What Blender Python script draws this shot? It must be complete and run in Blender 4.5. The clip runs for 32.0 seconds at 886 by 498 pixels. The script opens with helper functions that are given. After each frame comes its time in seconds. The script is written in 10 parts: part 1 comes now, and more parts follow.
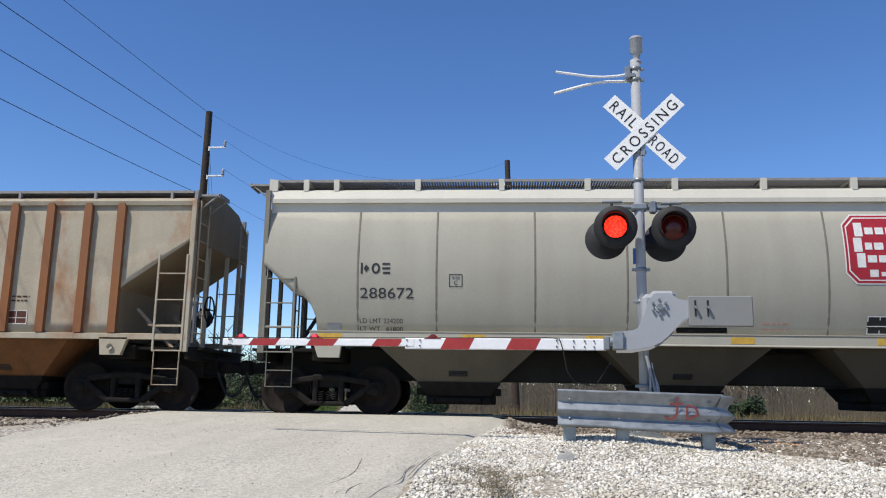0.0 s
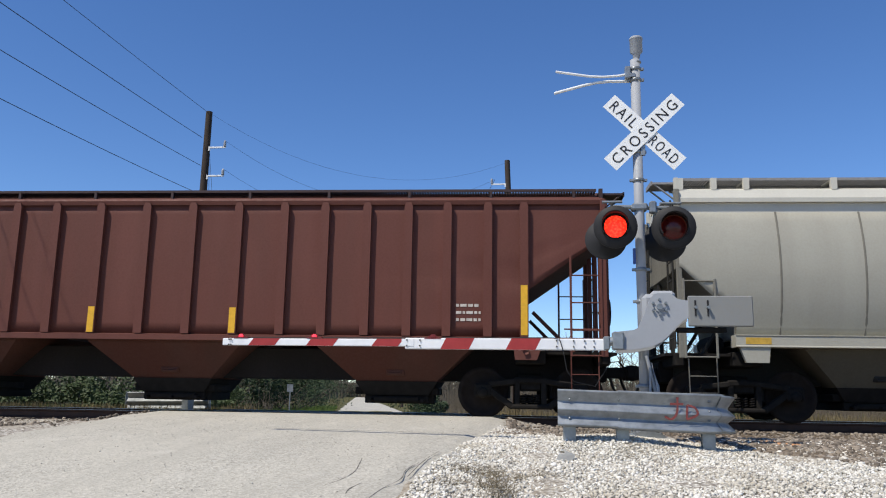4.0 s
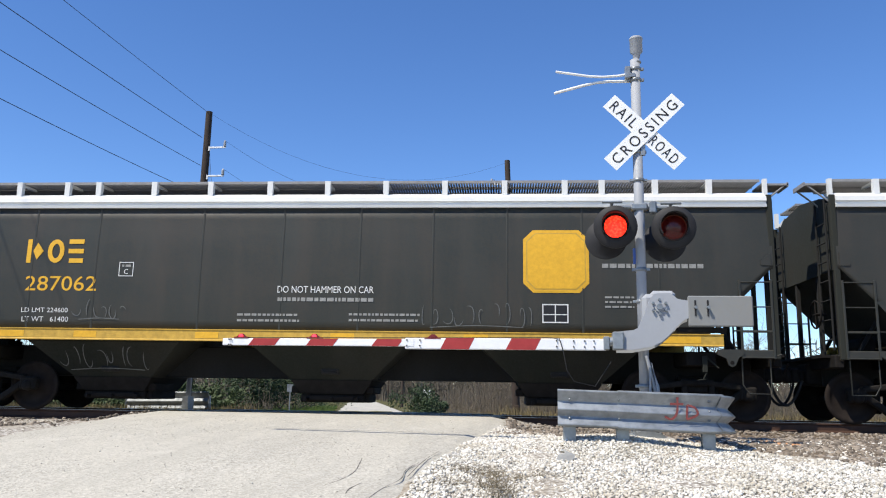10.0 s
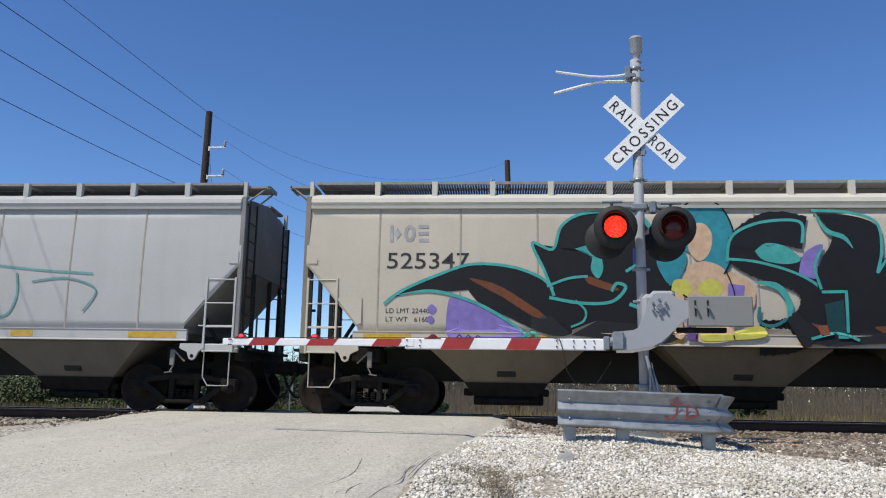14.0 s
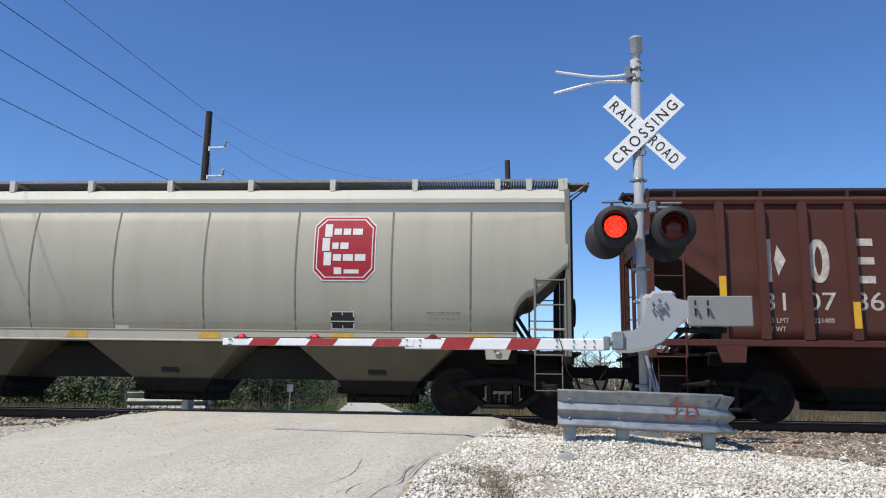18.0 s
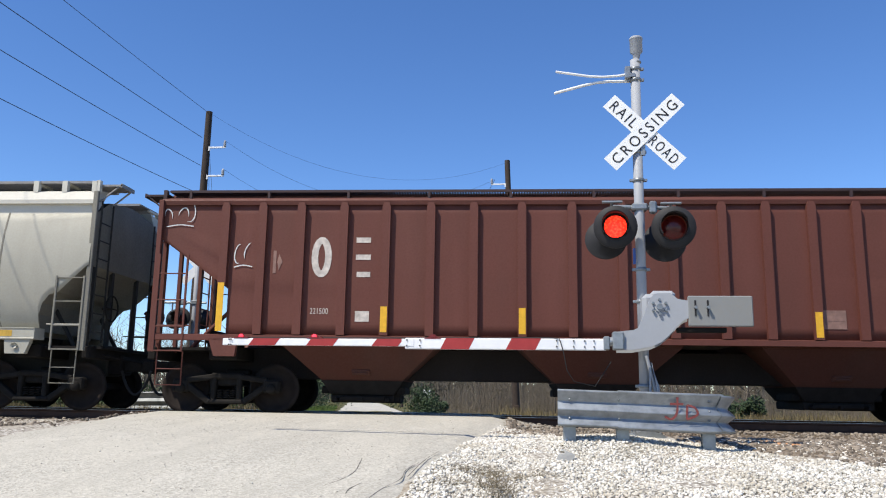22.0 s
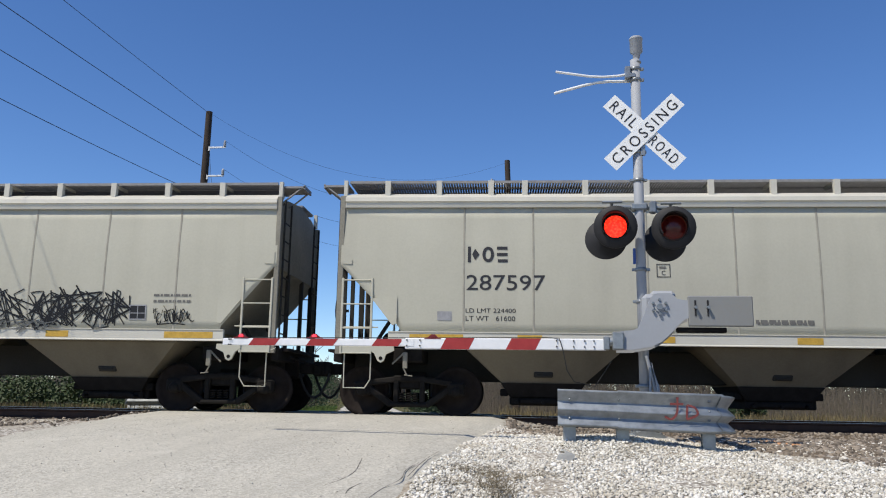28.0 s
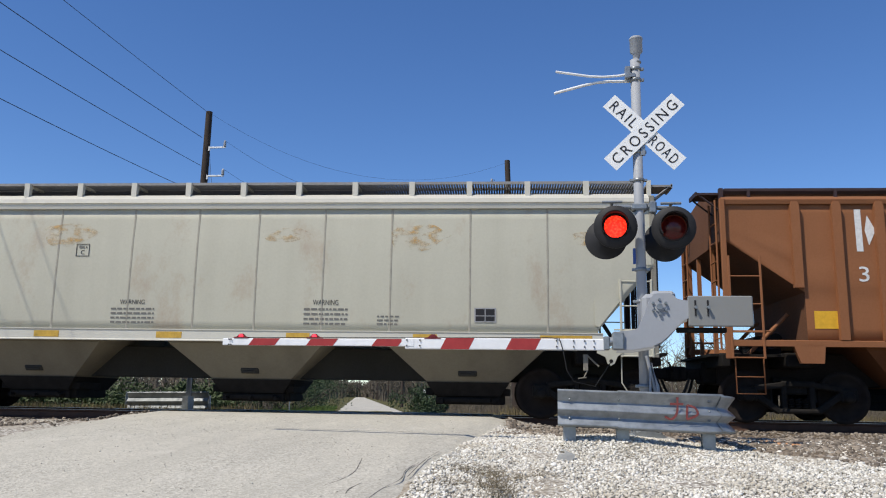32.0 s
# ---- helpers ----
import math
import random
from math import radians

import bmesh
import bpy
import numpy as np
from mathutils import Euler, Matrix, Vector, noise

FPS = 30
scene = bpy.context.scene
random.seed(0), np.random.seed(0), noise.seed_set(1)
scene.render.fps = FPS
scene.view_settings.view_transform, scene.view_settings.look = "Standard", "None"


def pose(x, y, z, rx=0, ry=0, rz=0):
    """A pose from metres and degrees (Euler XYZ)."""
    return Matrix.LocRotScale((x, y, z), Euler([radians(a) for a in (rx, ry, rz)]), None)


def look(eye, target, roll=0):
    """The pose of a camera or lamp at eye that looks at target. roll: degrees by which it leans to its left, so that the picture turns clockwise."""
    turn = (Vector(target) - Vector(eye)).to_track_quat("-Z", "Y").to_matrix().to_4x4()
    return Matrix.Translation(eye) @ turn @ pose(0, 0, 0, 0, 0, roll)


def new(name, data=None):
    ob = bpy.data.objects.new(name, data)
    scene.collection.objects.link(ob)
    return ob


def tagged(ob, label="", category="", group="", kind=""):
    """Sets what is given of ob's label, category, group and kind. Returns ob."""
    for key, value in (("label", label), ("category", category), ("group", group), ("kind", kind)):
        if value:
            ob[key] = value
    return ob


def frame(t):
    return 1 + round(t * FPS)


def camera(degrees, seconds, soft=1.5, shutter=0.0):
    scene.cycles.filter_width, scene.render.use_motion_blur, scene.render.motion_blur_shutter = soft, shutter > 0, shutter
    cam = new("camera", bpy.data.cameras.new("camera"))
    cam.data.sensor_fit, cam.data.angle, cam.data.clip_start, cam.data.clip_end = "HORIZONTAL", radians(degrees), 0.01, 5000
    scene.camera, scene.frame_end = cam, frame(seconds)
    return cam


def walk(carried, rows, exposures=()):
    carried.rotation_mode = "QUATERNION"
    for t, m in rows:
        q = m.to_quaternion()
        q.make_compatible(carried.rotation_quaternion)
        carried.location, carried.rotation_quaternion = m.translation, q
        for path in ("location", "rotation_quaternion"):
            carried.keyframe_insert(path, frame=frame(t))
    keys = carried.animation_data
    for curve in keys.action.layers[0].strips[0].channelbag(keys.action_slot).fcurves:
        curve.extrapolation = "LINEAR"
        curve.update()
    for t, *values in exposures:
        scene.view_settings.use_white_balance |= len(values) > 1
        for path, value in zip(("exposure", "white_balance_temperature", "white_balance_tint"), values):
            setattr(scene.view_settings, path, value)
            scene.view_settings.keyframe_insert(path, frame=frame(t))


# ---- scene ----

# ---------------------------------------------------------------- camera
cam = camera(58.62, 32.0, soft=1.1)


def still_view():
    yaw, tilt, lean = radians(4.404), radians(10.56), 0.931
    eye = Vector((0.0, -15.93, 0.373))
    ahead = Vector((-math.sin(yaw) * math.cos(tilt), math.cos(yaw) * math.cos(tilt), math.sin(tilt)))
    return look(eye, eye + ahead * 10, lean)


EXPOSED = ((0.0, 0.0), (1.0, 0.0), (2.0, -0.2), (3.0, -0.1), (6.0, 0.0), (7.0, 0.3), (8.0, 0.12), (9.0, 0.0), (10.0, 0.3), (11.0, 0.28), (12.0, 0.22), (13.0, 0.0), (14.0, -0.12), (17.0, 0.0), (18.0, 0.0), (19.0, 0.15), (20.0, 0.37),
           (21.0, 0.08), (22.0, 0.25), (23.0, 0.4), (24.0, 0.37), (25.0, 0.18), (28.0, -0.1), (29.0, -0.1), (30.0, -0.1), (31.0, -0.15), (32.0, -0.1))
walk(cam, [(0.0, still_view()), (32.0, still_view())], EXPOSED)

# ---------------------------------------------------------------- daylight
SUN_FROM = Vector((-0.48, -0.46, 0.95)).normalized()
world = bpy.data.worlds.new("world")
scene.world = world
world.use_nodes = True
wn = world.node_tree
wn.nodes.clear()
sky = wn.nodes.new("ShaderNodeTexSky")
sky.sky_type = "NISHITA"
sky.sun_disc = False
sky.sun_elevation = math.asin(SUN_FROM.z)
sky.sun_rotation = math.atan2(SUN_FROM.x, SUN_FROM.y)
sky.altitude = 50
sky.air_density, sky.dust_density, sky.ozone_density = 0.85, 0.0, 4.5
bg = wn.nodes.new("ShaderNodeBackground")
bg.inputs[1].default_value = 0.10
wo = wn.nodes.new("ShaderNodeOutputWorld")
deep = wn.nodes.new("ShaderNodeHueSaturation")
deep.inputs["Saturation"].default_value = 1.16
deep.inputs["Hue"].default_value = 0.507
deep.inputs["Value"].default_value = 1.55
wn.links.new(sky.outputs[0], deep.inputs["Color"])
wn.links.new(deep.outputs[0], bg.inputs[0])
wn.links.new(bg.outputs[0], wo.inputs[0])
sun_data = bpy.data.lights.new("sun", "SUN")
sun_data.energy = 5.0
sun_data.angle = radians(0.53)
sun_data.color = (1.0, 0.93, 0.815)
sun = new("sun", sun_data)
sun.matrix_world = look(SUN_FROM * 50, (0, 0, 0))
scene.view_settings.exposure = 0.0

# ---------------------------------------------------------------- plan
TRACK_Y = 0.32  # the middle of the track
DRIFT = 0.0419  # slope that turns the roadside about the camera to keep its place in view
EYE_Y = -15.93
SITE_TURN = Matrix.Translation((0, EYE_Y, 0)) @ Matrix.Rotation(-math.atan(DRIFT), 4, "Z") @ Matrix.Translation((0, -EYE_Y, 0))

# ---------------------------------------------------------------- materials


def nodes_of(name):
    m = bpy.data.materials.new(name)
    m.use_nodes = True
    n = m.node_tree.nodes
    return m, m.node_tree, n["Principled BSDF"]


def put(tree, node_type, **inputs):
    n = tree.nodes.new(node_type)
    for k, v in inputs.items():
        n.inputs[k].default_value = v
    return n


def ramp(tree, src, lo, hi, a=0.0, b=1.0):
    r = tree.nodes.new("ShaderNodeMapRange")
    r.inputs["From Min"].default_value, r.inputs["From Max"].default_value = lo, hi
    r.inputs["To Min"].default_value, r.inputs["To Max"].default_value = a, b
    tree.links.new(src, r.inputs["Value"])
    return r.outputs[0]


def mixed(tree, fac, a, b, mode="MIX"):
    m = tree.nodes.new("ShaderNodeMix")
    m.data_type, m.blend_type = "RGBA", mode
    for sock, v in ((m.inputs["Factor"], fac), (m.inputs["A"], a), (m.inputs["B"], b)):
        if isinstance(v, (int, float)):
            sock.default_value = v
        elif isinstance(v, tuple):
            sock.default_value = (*v, 1) if len(v) == 3 else v
        else:
            tree.links.new(v, sock)
    return m.outputs["Result"]


def grain(tree, scale, stretch=(1, 1, 1), detail=4.0, rough=0.6, coords="Object"):
    tc = tree.nodes.new("ShaderNodeTexCoord")
    mp = tree.nodes.new("ShaderNodeMapping")
    mp.inputs["Scale"].default_value = stretch
    tree.links.new(tc.outputs[coords], mp.inputs[0])
    nz = put(tree, "ShaderNodeTexNoise", Scale=scale, Detail=detail, Roughness=rough)
    tree.links.new(mp.outputs[0], nz.inputs["Vector"])
    return nz.outputs["Fac"]


def relief(tree, bsdf, src, strength=0.2, distance=0.01):
    b = put(tree, "ShaderNodeBump", Strength=strength, Distance=distance)
    tree.links.new(src, b.inputs["Height"])
    tree.links.new(b.outputs[0], bsdf.inputs["Normal"])


def paint(name, color, dirt=(0.16, 0.13, 0.09), amount=0.45, rust=0.0, rough=0.5, streak=1.0):
    """Weathered paint on steel: vertical dirt runs, blotches, a little rust."""
    m, t, p = nodes_of(name)
    color = tuple(c * 0.90 for c in color)
    runs = ramp(t, grain(t, 1.0, (2.6 * streak, 1.0, 0.3), 5, 0.5), 0.46, 0.85)
    blot = ramp(t, grain(t, 0.55, (1, 1, 1.4), 6), 0.42, 0.75)
    fine = ramp(t, grain(t, 26.0, (1, 1, 1), 3), 0.35, 0.7)
    c = mixed(t, ramp(t, runs, 0, 1, 0, amount * 0.45), color, dirt)
    c = mixed(t, ramp(t, blot, 0, 1, 0, amount * 0.7), c, tuple(x * 0.5 + y * 0.5 for x, y in zip(color, dirt)))
    c = mixed(t, ramp(t, fine, 0, 1, 0, amount * 0.25 if amount < 1 else 0.08), c, dirt)
    lift = ramp(t, grain(t, 1.1, (1.6 * streak, 1.0, 0.3), 5, 0.55), 0.50, 0.78, 0, min(0.5, amount * 0.42))
    c = mixed(t, lift, c, tuple(min(0.8, x * 1.28 + 0.012) for x in color))
    if rust:
        r = ramp(t, grain(t, 1.1, (1.0, 1.0, 0.6), 8, 0.7), 0.60 - rust * 0.2, 0.70)
        c = mixed(t, ramp(t, r, 0, 1, 0, min(1.0, rust * 1.4)), c, (0.26, 0.105, 0.035))
    t.links.new(c, p.inputs["Base Color"])
    t.links.new(ramp(t, fine, 0, 1, rough, rough + 0.2), p.inputs["Roughness"])
    p.inputs["Specular IOR Level"].default_value = 0.35
    relief(t, p, grain(t, 3.0, (1, 1, 0.7), 3), 0.12, 0.01)
    return m


def plain(name, color, rough=0.6, metal=0.0, vary=0.25, scale=9.0, bump=0.15, spec=0.3):
    m, t, p = nodes_of(name)
    g = grain(t, scale, (1, 1, 1), 6)
    c = mixed(t, ramp(t, g, 0.3, 0.75), color, tuple(x * (1 - vary) for x in color))
    t.links.new(c, p.inputs["Base Color"])
    p.inputs["Roughness"].default_value, p.inputs["Metallic"].default_value = rough, metal
    p.inputs["Specular IOR Level"].default_value = spec
    if bump:
        relief(t, p, grain(t, scale * 4), bump, 0.006)
    return m


def glow(name, color, strength):
    m, t, p = nodes_of(name)
    p.inputs["Base Color"].default_value = (*color, 1)
    p.inputs["Emission Color"].default_value = (*color, 1)
    p.inputs["Emission Strength"].default_value = strength
    return m


def beaded_glow(name, color, low, high):
    """A lit lens of small bright beads."""
    m, t, p = nodes_of(name)
    p.inputs["Base Color"].default_value = (*color, 1)
    p.inputs["Emission Color"].default_value = (*color, 1)
    tc = t.nodes.new("ShaderNodeTexCoord")
    beads = put(t, "ShaderNodeTexVoronoi", Scale=34.0)
    t.links.new(tc.outputs["Object"], beads.inputs["Vector"])
    t.links.new(ramp(t, beads.outputs["Distance"], 0.1, 0.6, high, low), p.inputs["Emission Strength"])
    return m


GREY_BODY = (0.404, 0.388, 0.322)
M = dict(
    grey=paint("warm_grey_paint", GREY_BODY, amount=0.40),
    cream=paint("cream_grey_paint", (0.515, 0.498, 0.402), amount=0.30),
    cream_rusty=paint("cream_paint_rust_spots", (0.515, 0.498, 0.40), amount=0.28, rust=0.22),
    tan=paint("tan_paint", (0.54, 0.49, 0.395), amount=0.32),
    cool=paint("light_grey_paint", (0.47, 0.475, 0.465), amount=0.26),
    white=paint("off_white_paint", (0.68, 0.675, 0.63), amount=0.24),
    green=paint("black_green_paint", (0.025, 0.029, 0.024), dirt=(0.072, 0.054, 0.040), amount=0.85, rough=0.42),
    brown=paint("oxide_brown_paint", (0.121, 0.0355, 0.024), dirt=(0.078, 0.031, 0.021), amount=0.85, rough=0.6),
    brown_dark=paint("dark_oxide_brown_paint", (0.086, 0.026, 0.0165), dirt=(0.042, 0.018, 0.012), amount=0.7, rough=0.6),
    brown_red=paint("red_oxide_paint", (0.172, 0.048, 0.033), dirt=(0.10, 0.040, 0.029), amount=0.75, rough=0.6),
    orange=paint("faded_orange_brown_paint", (0.27, 0.105, 0.04), dirt=(0.16, 0.07, 0.03), amount=0.5, rough=0.65, rust=0.15),
    rusty_tan=paint("rusted_tan_paint", (0.43, 0.39, 0.30), dirt=(0.20, 0.13, 0.065), amount=0.75, rust=0.62, rough=0.7),
    rust=paint("rusted_rib_steel", (0.22, 0.085, 0.035), dirt=(0.30, 0.2, 0.12), amount=0.5, rust=0.5, rough=0.8),
    roofwhite=paint("white_roof_paint", (0.72, 0.73, 0.71), amount=0.22),
    roofgrey=paint("pale_roof_paint", (0.60, 0.58, 0.50), amount=0.25),
    underframe=plain("sooty_underframe_steel", (0.019, 0.017, 0.0155), 0.85, 0.0, 0.5, 6, spec=0.1),
    truck=plain("dusty_cast_steel", (0.020, 0.018, 0.016), 0.85, 0.0, 0.5, 8, spec=0.12),
    wheel=plain("wheel_steel", (0.026, 0.020, 0.017), 0.8, 0.0, 0.5, 5, spec=0.12),
    tread=plain("polished_tread_steel", (0.35, 0.33, 0.31), 0.35, 0.8, 0.3, 8),
    grating=plain("galvanised_grating", (0.27, 0.265, 0.26), 0.7, 0.0, 0.3, 12),
    grating_brown=plain("painted_grating", (0.055, 0.035, 0.035), 0.6, 0.2, 0.3, 12),
    hatch=plain("dusty_grey_hatch_cover", (0.12, 0.115, 0.105), 0.8, 0.0, 0.4, 4),
    rubber=plain("black_rubber", (0.02, 0.02, 0.02), 0.7, 0.0, 0.2, 8),
    black=plain("black_lettering", (0.035, 0.035, 0.04), 0.6, 0.0, 0.2, 20, 0),
    whitepaint=plain("white_lettering", (0.70, 0.70, 0.68), 0.6, 0.0, 0.25, 20, 0),
    fadedwhite=plain("worn_white_lettering", (0.62, 0.56, 0.50), 0.7, 0.0, 0.5, 9, 0),
    ghost=plain("faded_grey_lettering", (0.36, 0.36, 0.37), 0.7, 0.0, 0.35, 9, 0),
    yellow=plain("yellow_paint", (0.72, 0.40, 0.03), 0.6, 0.0, 0.2, 14, 0),
    amber=plain("faded_yellow_reflector", (0.58, 0.36, 0.06), 0.5, 0.0, 0.4, 8, 0),
    logored=plain("crimson_paint", (0.36, 0.020, 0.035), 0.55, 0.0, 0.25, 10, 0),
    galv=plain("galvanised_steel", (0.33, 0.352, 0.362), 0.40, 0.5, 0.5, 6, 0.15),
    mast=paint("aluminium_paint", (0.345, 0.362, 0.385), dirt=(0.25, 0.24, 0.22), amount=0.3, rough=0.5),
    sign=plain("white_sign_sheet", (0.76, 0.77, 0.76), 0.45, 0.0, 0.08, 10, 0),
    signblack=plain("black_sign_letters", (0.02, 0.02, 0.022), 0.5, 0.0, 0.1, 10, 0),
    lampblack=plain("matt_black_enamel", (0.022, 0.022, 0.024), 0.65, 0.0, 0.3, 10),
    armwhite=plain("white_gate_sheet", (0.74, 0.75, 0.76), 0.5, 0.0, 0.15, 6, 0),
    armred=plain("dull_red_gate_sheet", (0.33, 0.035, 0.035), 0.5, 0.0, 0.25, 8, 0),
    lit=beaded_glow("lit_red_lens", (1.0, 0.03, 0.012), 1.0, 3.4),
    lit_amber=beaded_glow("lit_orange_lens", (1.0, 0.085, 0.006), 1.2, 3.6),
    unlit=plain("dark_red_glass", (0.10, 0.012, 0.012), 0.12, 0.0, 0.3, 30, 0.1),
    wood=plain("weathered_pole_wood", (0.060, 0.044, 0.034), 0.9, 0.0, 0.45, 5, 0.5),
    tie=plain("old_tie_wood", (0.07, 0.055, 0.045), 0.9, 0.0, 0.5, 6, 0.4),
    rail=plain("rusty_rail_steel", (0.085, 0.045, 0.03), 0.7, 0.3, 0.4, 6),
    railhead=plain("polished_rail_head", (0.42, 0.41, 0.40), 0.3, 0.9, 0.2, 6, 0),
    wire=plain("dark_wire", (0.03, 0.03, 0.032), 0.6, 0.2, 0.2, 5, 0),
    porcelain=plain("grey_insulator", (0.35, 0.36, 0.38), 0.3, 0.0, 0.2, 5, 0),
    bark=plain("grey_bark", (0.14, 0.115, 0.092), 0.9, 0.0, 0.4, 6, 0.4),
    leaf=plain("spring_leaf", (0.060, 0.088, 0.026), 0.6, 0.0, 0.55, 2, 0),
    leafdark=plain("cedar_leaf", (0.035, 0.06, 0.022), 0.7, 0.0, 0.5, 2, 0),
    twig=plain("dry_twig", (0.20, 0.165, 0.12), 0.9, 0.0, 0.4, 6, 0),
)

# ---------------------------------------------------------------- mesh tools


class Geo:
    """Collects points and faces of one mesh."""

    def __init__(self):
        self.v, self.f, self.smooth = [], [], []

    def add(self, pts, faces, smooth=False):
        n = len(self.v)
        self.v += [tuple(p) for p in pts]
        self.f += [tuple(n + i for i in f) for f in faces]
        self.smooth += [smooth] * len(faces)
        return self

    def box(self, cx, cy, cz, sx, sy, sz, turn=None, bevel=0.0):
        """A box about its centre, with chamfered edges where bevel is given."""
        hx, hy, hz = sx / 2, sy / 2, sz / 2
        if not bevel:
            p = [(x, y, z) for x in (-hx, hx) for y in (-hy, hy) for z in (-hz, hz)]
            fs = [(0, 1, 3, 2), (4, 6, 7, 5), (0, 4, 5, 1), (2, 3, 7, 6), (0, 2, 6, 4), (1, 5, 7, 3)]
        else:
            b = min(bevel, hx * 0.9, hy * 0.9, hz * 0.9)
            p, at = [], {}
            for x in (-1, 1):
                for y in (-1, 1):
                    for z in (-1, 1):
                        for k in range(3):
                            q = [x * (hx - b), y * (hy - b), z * (hz - b)]
                            q[k] += (x, y, z)[k] * b
                            at[x, y, z, k] = len(p)
                            p.append(tuple(q))
            fs = []
            for k in range(3):
                i, j = (k + 1) % 3, (k + 2) % 3
                for s in (-1, 1):
                    ring = []
                    for a, c in ((-1, -1), (1, -1), (1, 1), (-1, 1)):
                        g = [0, 0, 0]
                        g[k], g[i], g[j] = s, a, c
                        ring.append(at[(*g, k)])
                    fs.append(tuple(ring if s > 0 else ring[::-1]))
                for a in (-1, 1):
                    for c in (-1, 1):
                        lo, hi = [0, 0, 0], [0, 0, 0]
                        lo[k], lo[i], lo[j] = -1, a, c
                        hi[k], hi[i], hi[j] = 1, a, c
                        q = (at[(*lo, i)], at[(*hi, i)], at[(*hi, j)], at[(*lo, j)])
                        fs.append(q if a * c < 0 else q[::-1])
            for x in (-1, 1):
                for y in (-1, 1):
                    for z in (-1, 1):
                        q = (at[x, y, z, 0], at[x, y, z, 1], at[x, y, z, 2])
                        fs.append(q if x * y * z > 0 else q[::-1])
        m = Matrix.Translation((cx, cy, cz)) @ (turn.to_4x4() if turn else Matrix())
        return self.add([m @ Vector(q) for q in p], fs)

    def rod(self, a, b, r, n=8, r2=None, caps=True):
        a, b = Vector(a), Vector(b)
        d = b - a
        if d.length < 1e-6:
            return self
        q = d.to_track_quat("Z", "Y")
        r2 = r if r2 is None else r2
        p = []
        for i in range(n):
            w = Vector((math.cos(2 * math.pi * i / n), math.sin(2 * math.pi * i / n), 0))
            p += [a + q @ (w * r), b + q @ (w * r2)]
        self.add(p, [(2 * i, 2 * ((i + 1) % n), 2 * ((i + 1) % n) + 1, 2 * i + 1) for i in range(n)], True)
        if caps:
            self.add(p[0::2], [tuple(range(n))[::-1]])
            self.add(p[1::2], [tuple(range(n))])
        return self

    def pipe(self, pts, r, n=6):
        """A bent tube through the points, closed at both ends."""
        pts = [Vector(p) for p in pts]
        rings, side = [], None
        for i, p in enumerate(pts):
            d = (pts[min(i + 1, len(pts) - 1)] - pts[max(i - 1, 0)]).normalized()
            side = d.orthogonal().normalized() if side is None else (side - d * side.dot(d)).normalized()
            up = d.cross(side)
            rings.append([p + (side * math.cos(2 * math.pi * k / n) + up * math.sin(2 * math.pi * k / n)) * r for k in range(n)])
        self.add([q for g in rings for q in g], [(i * n + k, i * n + (k + 1) % n, (i + 1) * n + (k + 1) % n, (i + 1) * n + k) for i in range(len(pts) - 1) for k in range(n)], True)
        self.add(rings[0], [tuple(range(n))[::-1]])
        return self.add(rings[-1], [tuple(range(n))])

    def prism(self, outline, y0, y1):
        """An outline in x and z, given anticlockwise as seen from -y, pushed from y0 to y1."""
        n = len(outline)
        p = [(x, y0, z) for x, z in outline] + [(x, y1, z) for x, z in outline]
        return self.add(p, [tuple(range(n)), tuple(range(n, 2 * n))[::-1]] + [((i + 1) % n, i, n + i, n + (i + 1) % n) for i in range(n)])

    def bar(self, outline, x0, x1):
        """An outline in y and z pushed along x."""
        n = len(outline)
        p = [(x0, y, z) for y, z in outline] + [(x1, y, z) for y, z in outline]
        return self.add(p, [tuple(range(n))[::-1], tuple(range(n, 2 * n))] + [(i, (i + 1) % n, n + (i + 1) % n, n + i) for i in range(n)])

    def lathe(self, profile, m=None, n=24, smooth=True):
        """A profile of (radius, height) turned about z."""
        m = m or Matrix()
        p = [m @ Vector((r * math.cos(2 * math.pi * i / n), r * math.sin(2 * math.pi * i / n), h)) for r, h in profile for i in range(n)]
        f = [(k * n + i, k * n + (i + 1) % n, (k + 1) * n + (i + 1) % n, (k + 1) * n + i) for k in range(len(profile) - 1) for i in range(n)]
        self.add(p, f, smooth)
        return self

    def mesh(self, name):
        me = bpy.data.meshes.new(name)
        me.from_pydata(self.v, [], self.f)
        me.polygons.foreach_set("use_smooth", self.smooth)
        me.materials.append(None)
        me.update()
        return me


def part(name, mesh, material, parent=None, label="", at=None):
    """Links a mesh (or a Geo) as one object, with its own material on a shared mesh."""
    if isinstance(mesh, Geo):
        mesh = mesh.mesh(name)
    ob = new(name, mesh)
    ob.material_slots[0].link = "OBJECT"
    ob.material_slots[0].material = material
    ob.parent = parent
    if at is not None:
        ob.matrix_basis = at if isinstance(at, Matrix) else Matrix.Translation(at)
    if label:
        tagged(ob, label)
    return ob


def thing(name, label, category, m=None, group="", kind=""):
    ob = tagged(new(name), label, category, group, kind)
    if m is not None:
        ob.matrix_basis = m
    return ob


STORE = {}


def once(key, make):
    """One mesh for all alike pieces."""
    if key not in STORE:
        g = make()
        STORE[key] = g.mesh("_".join(str(k) for k in key)) if isinstance(g, Geo) else g
    return STORE[key]


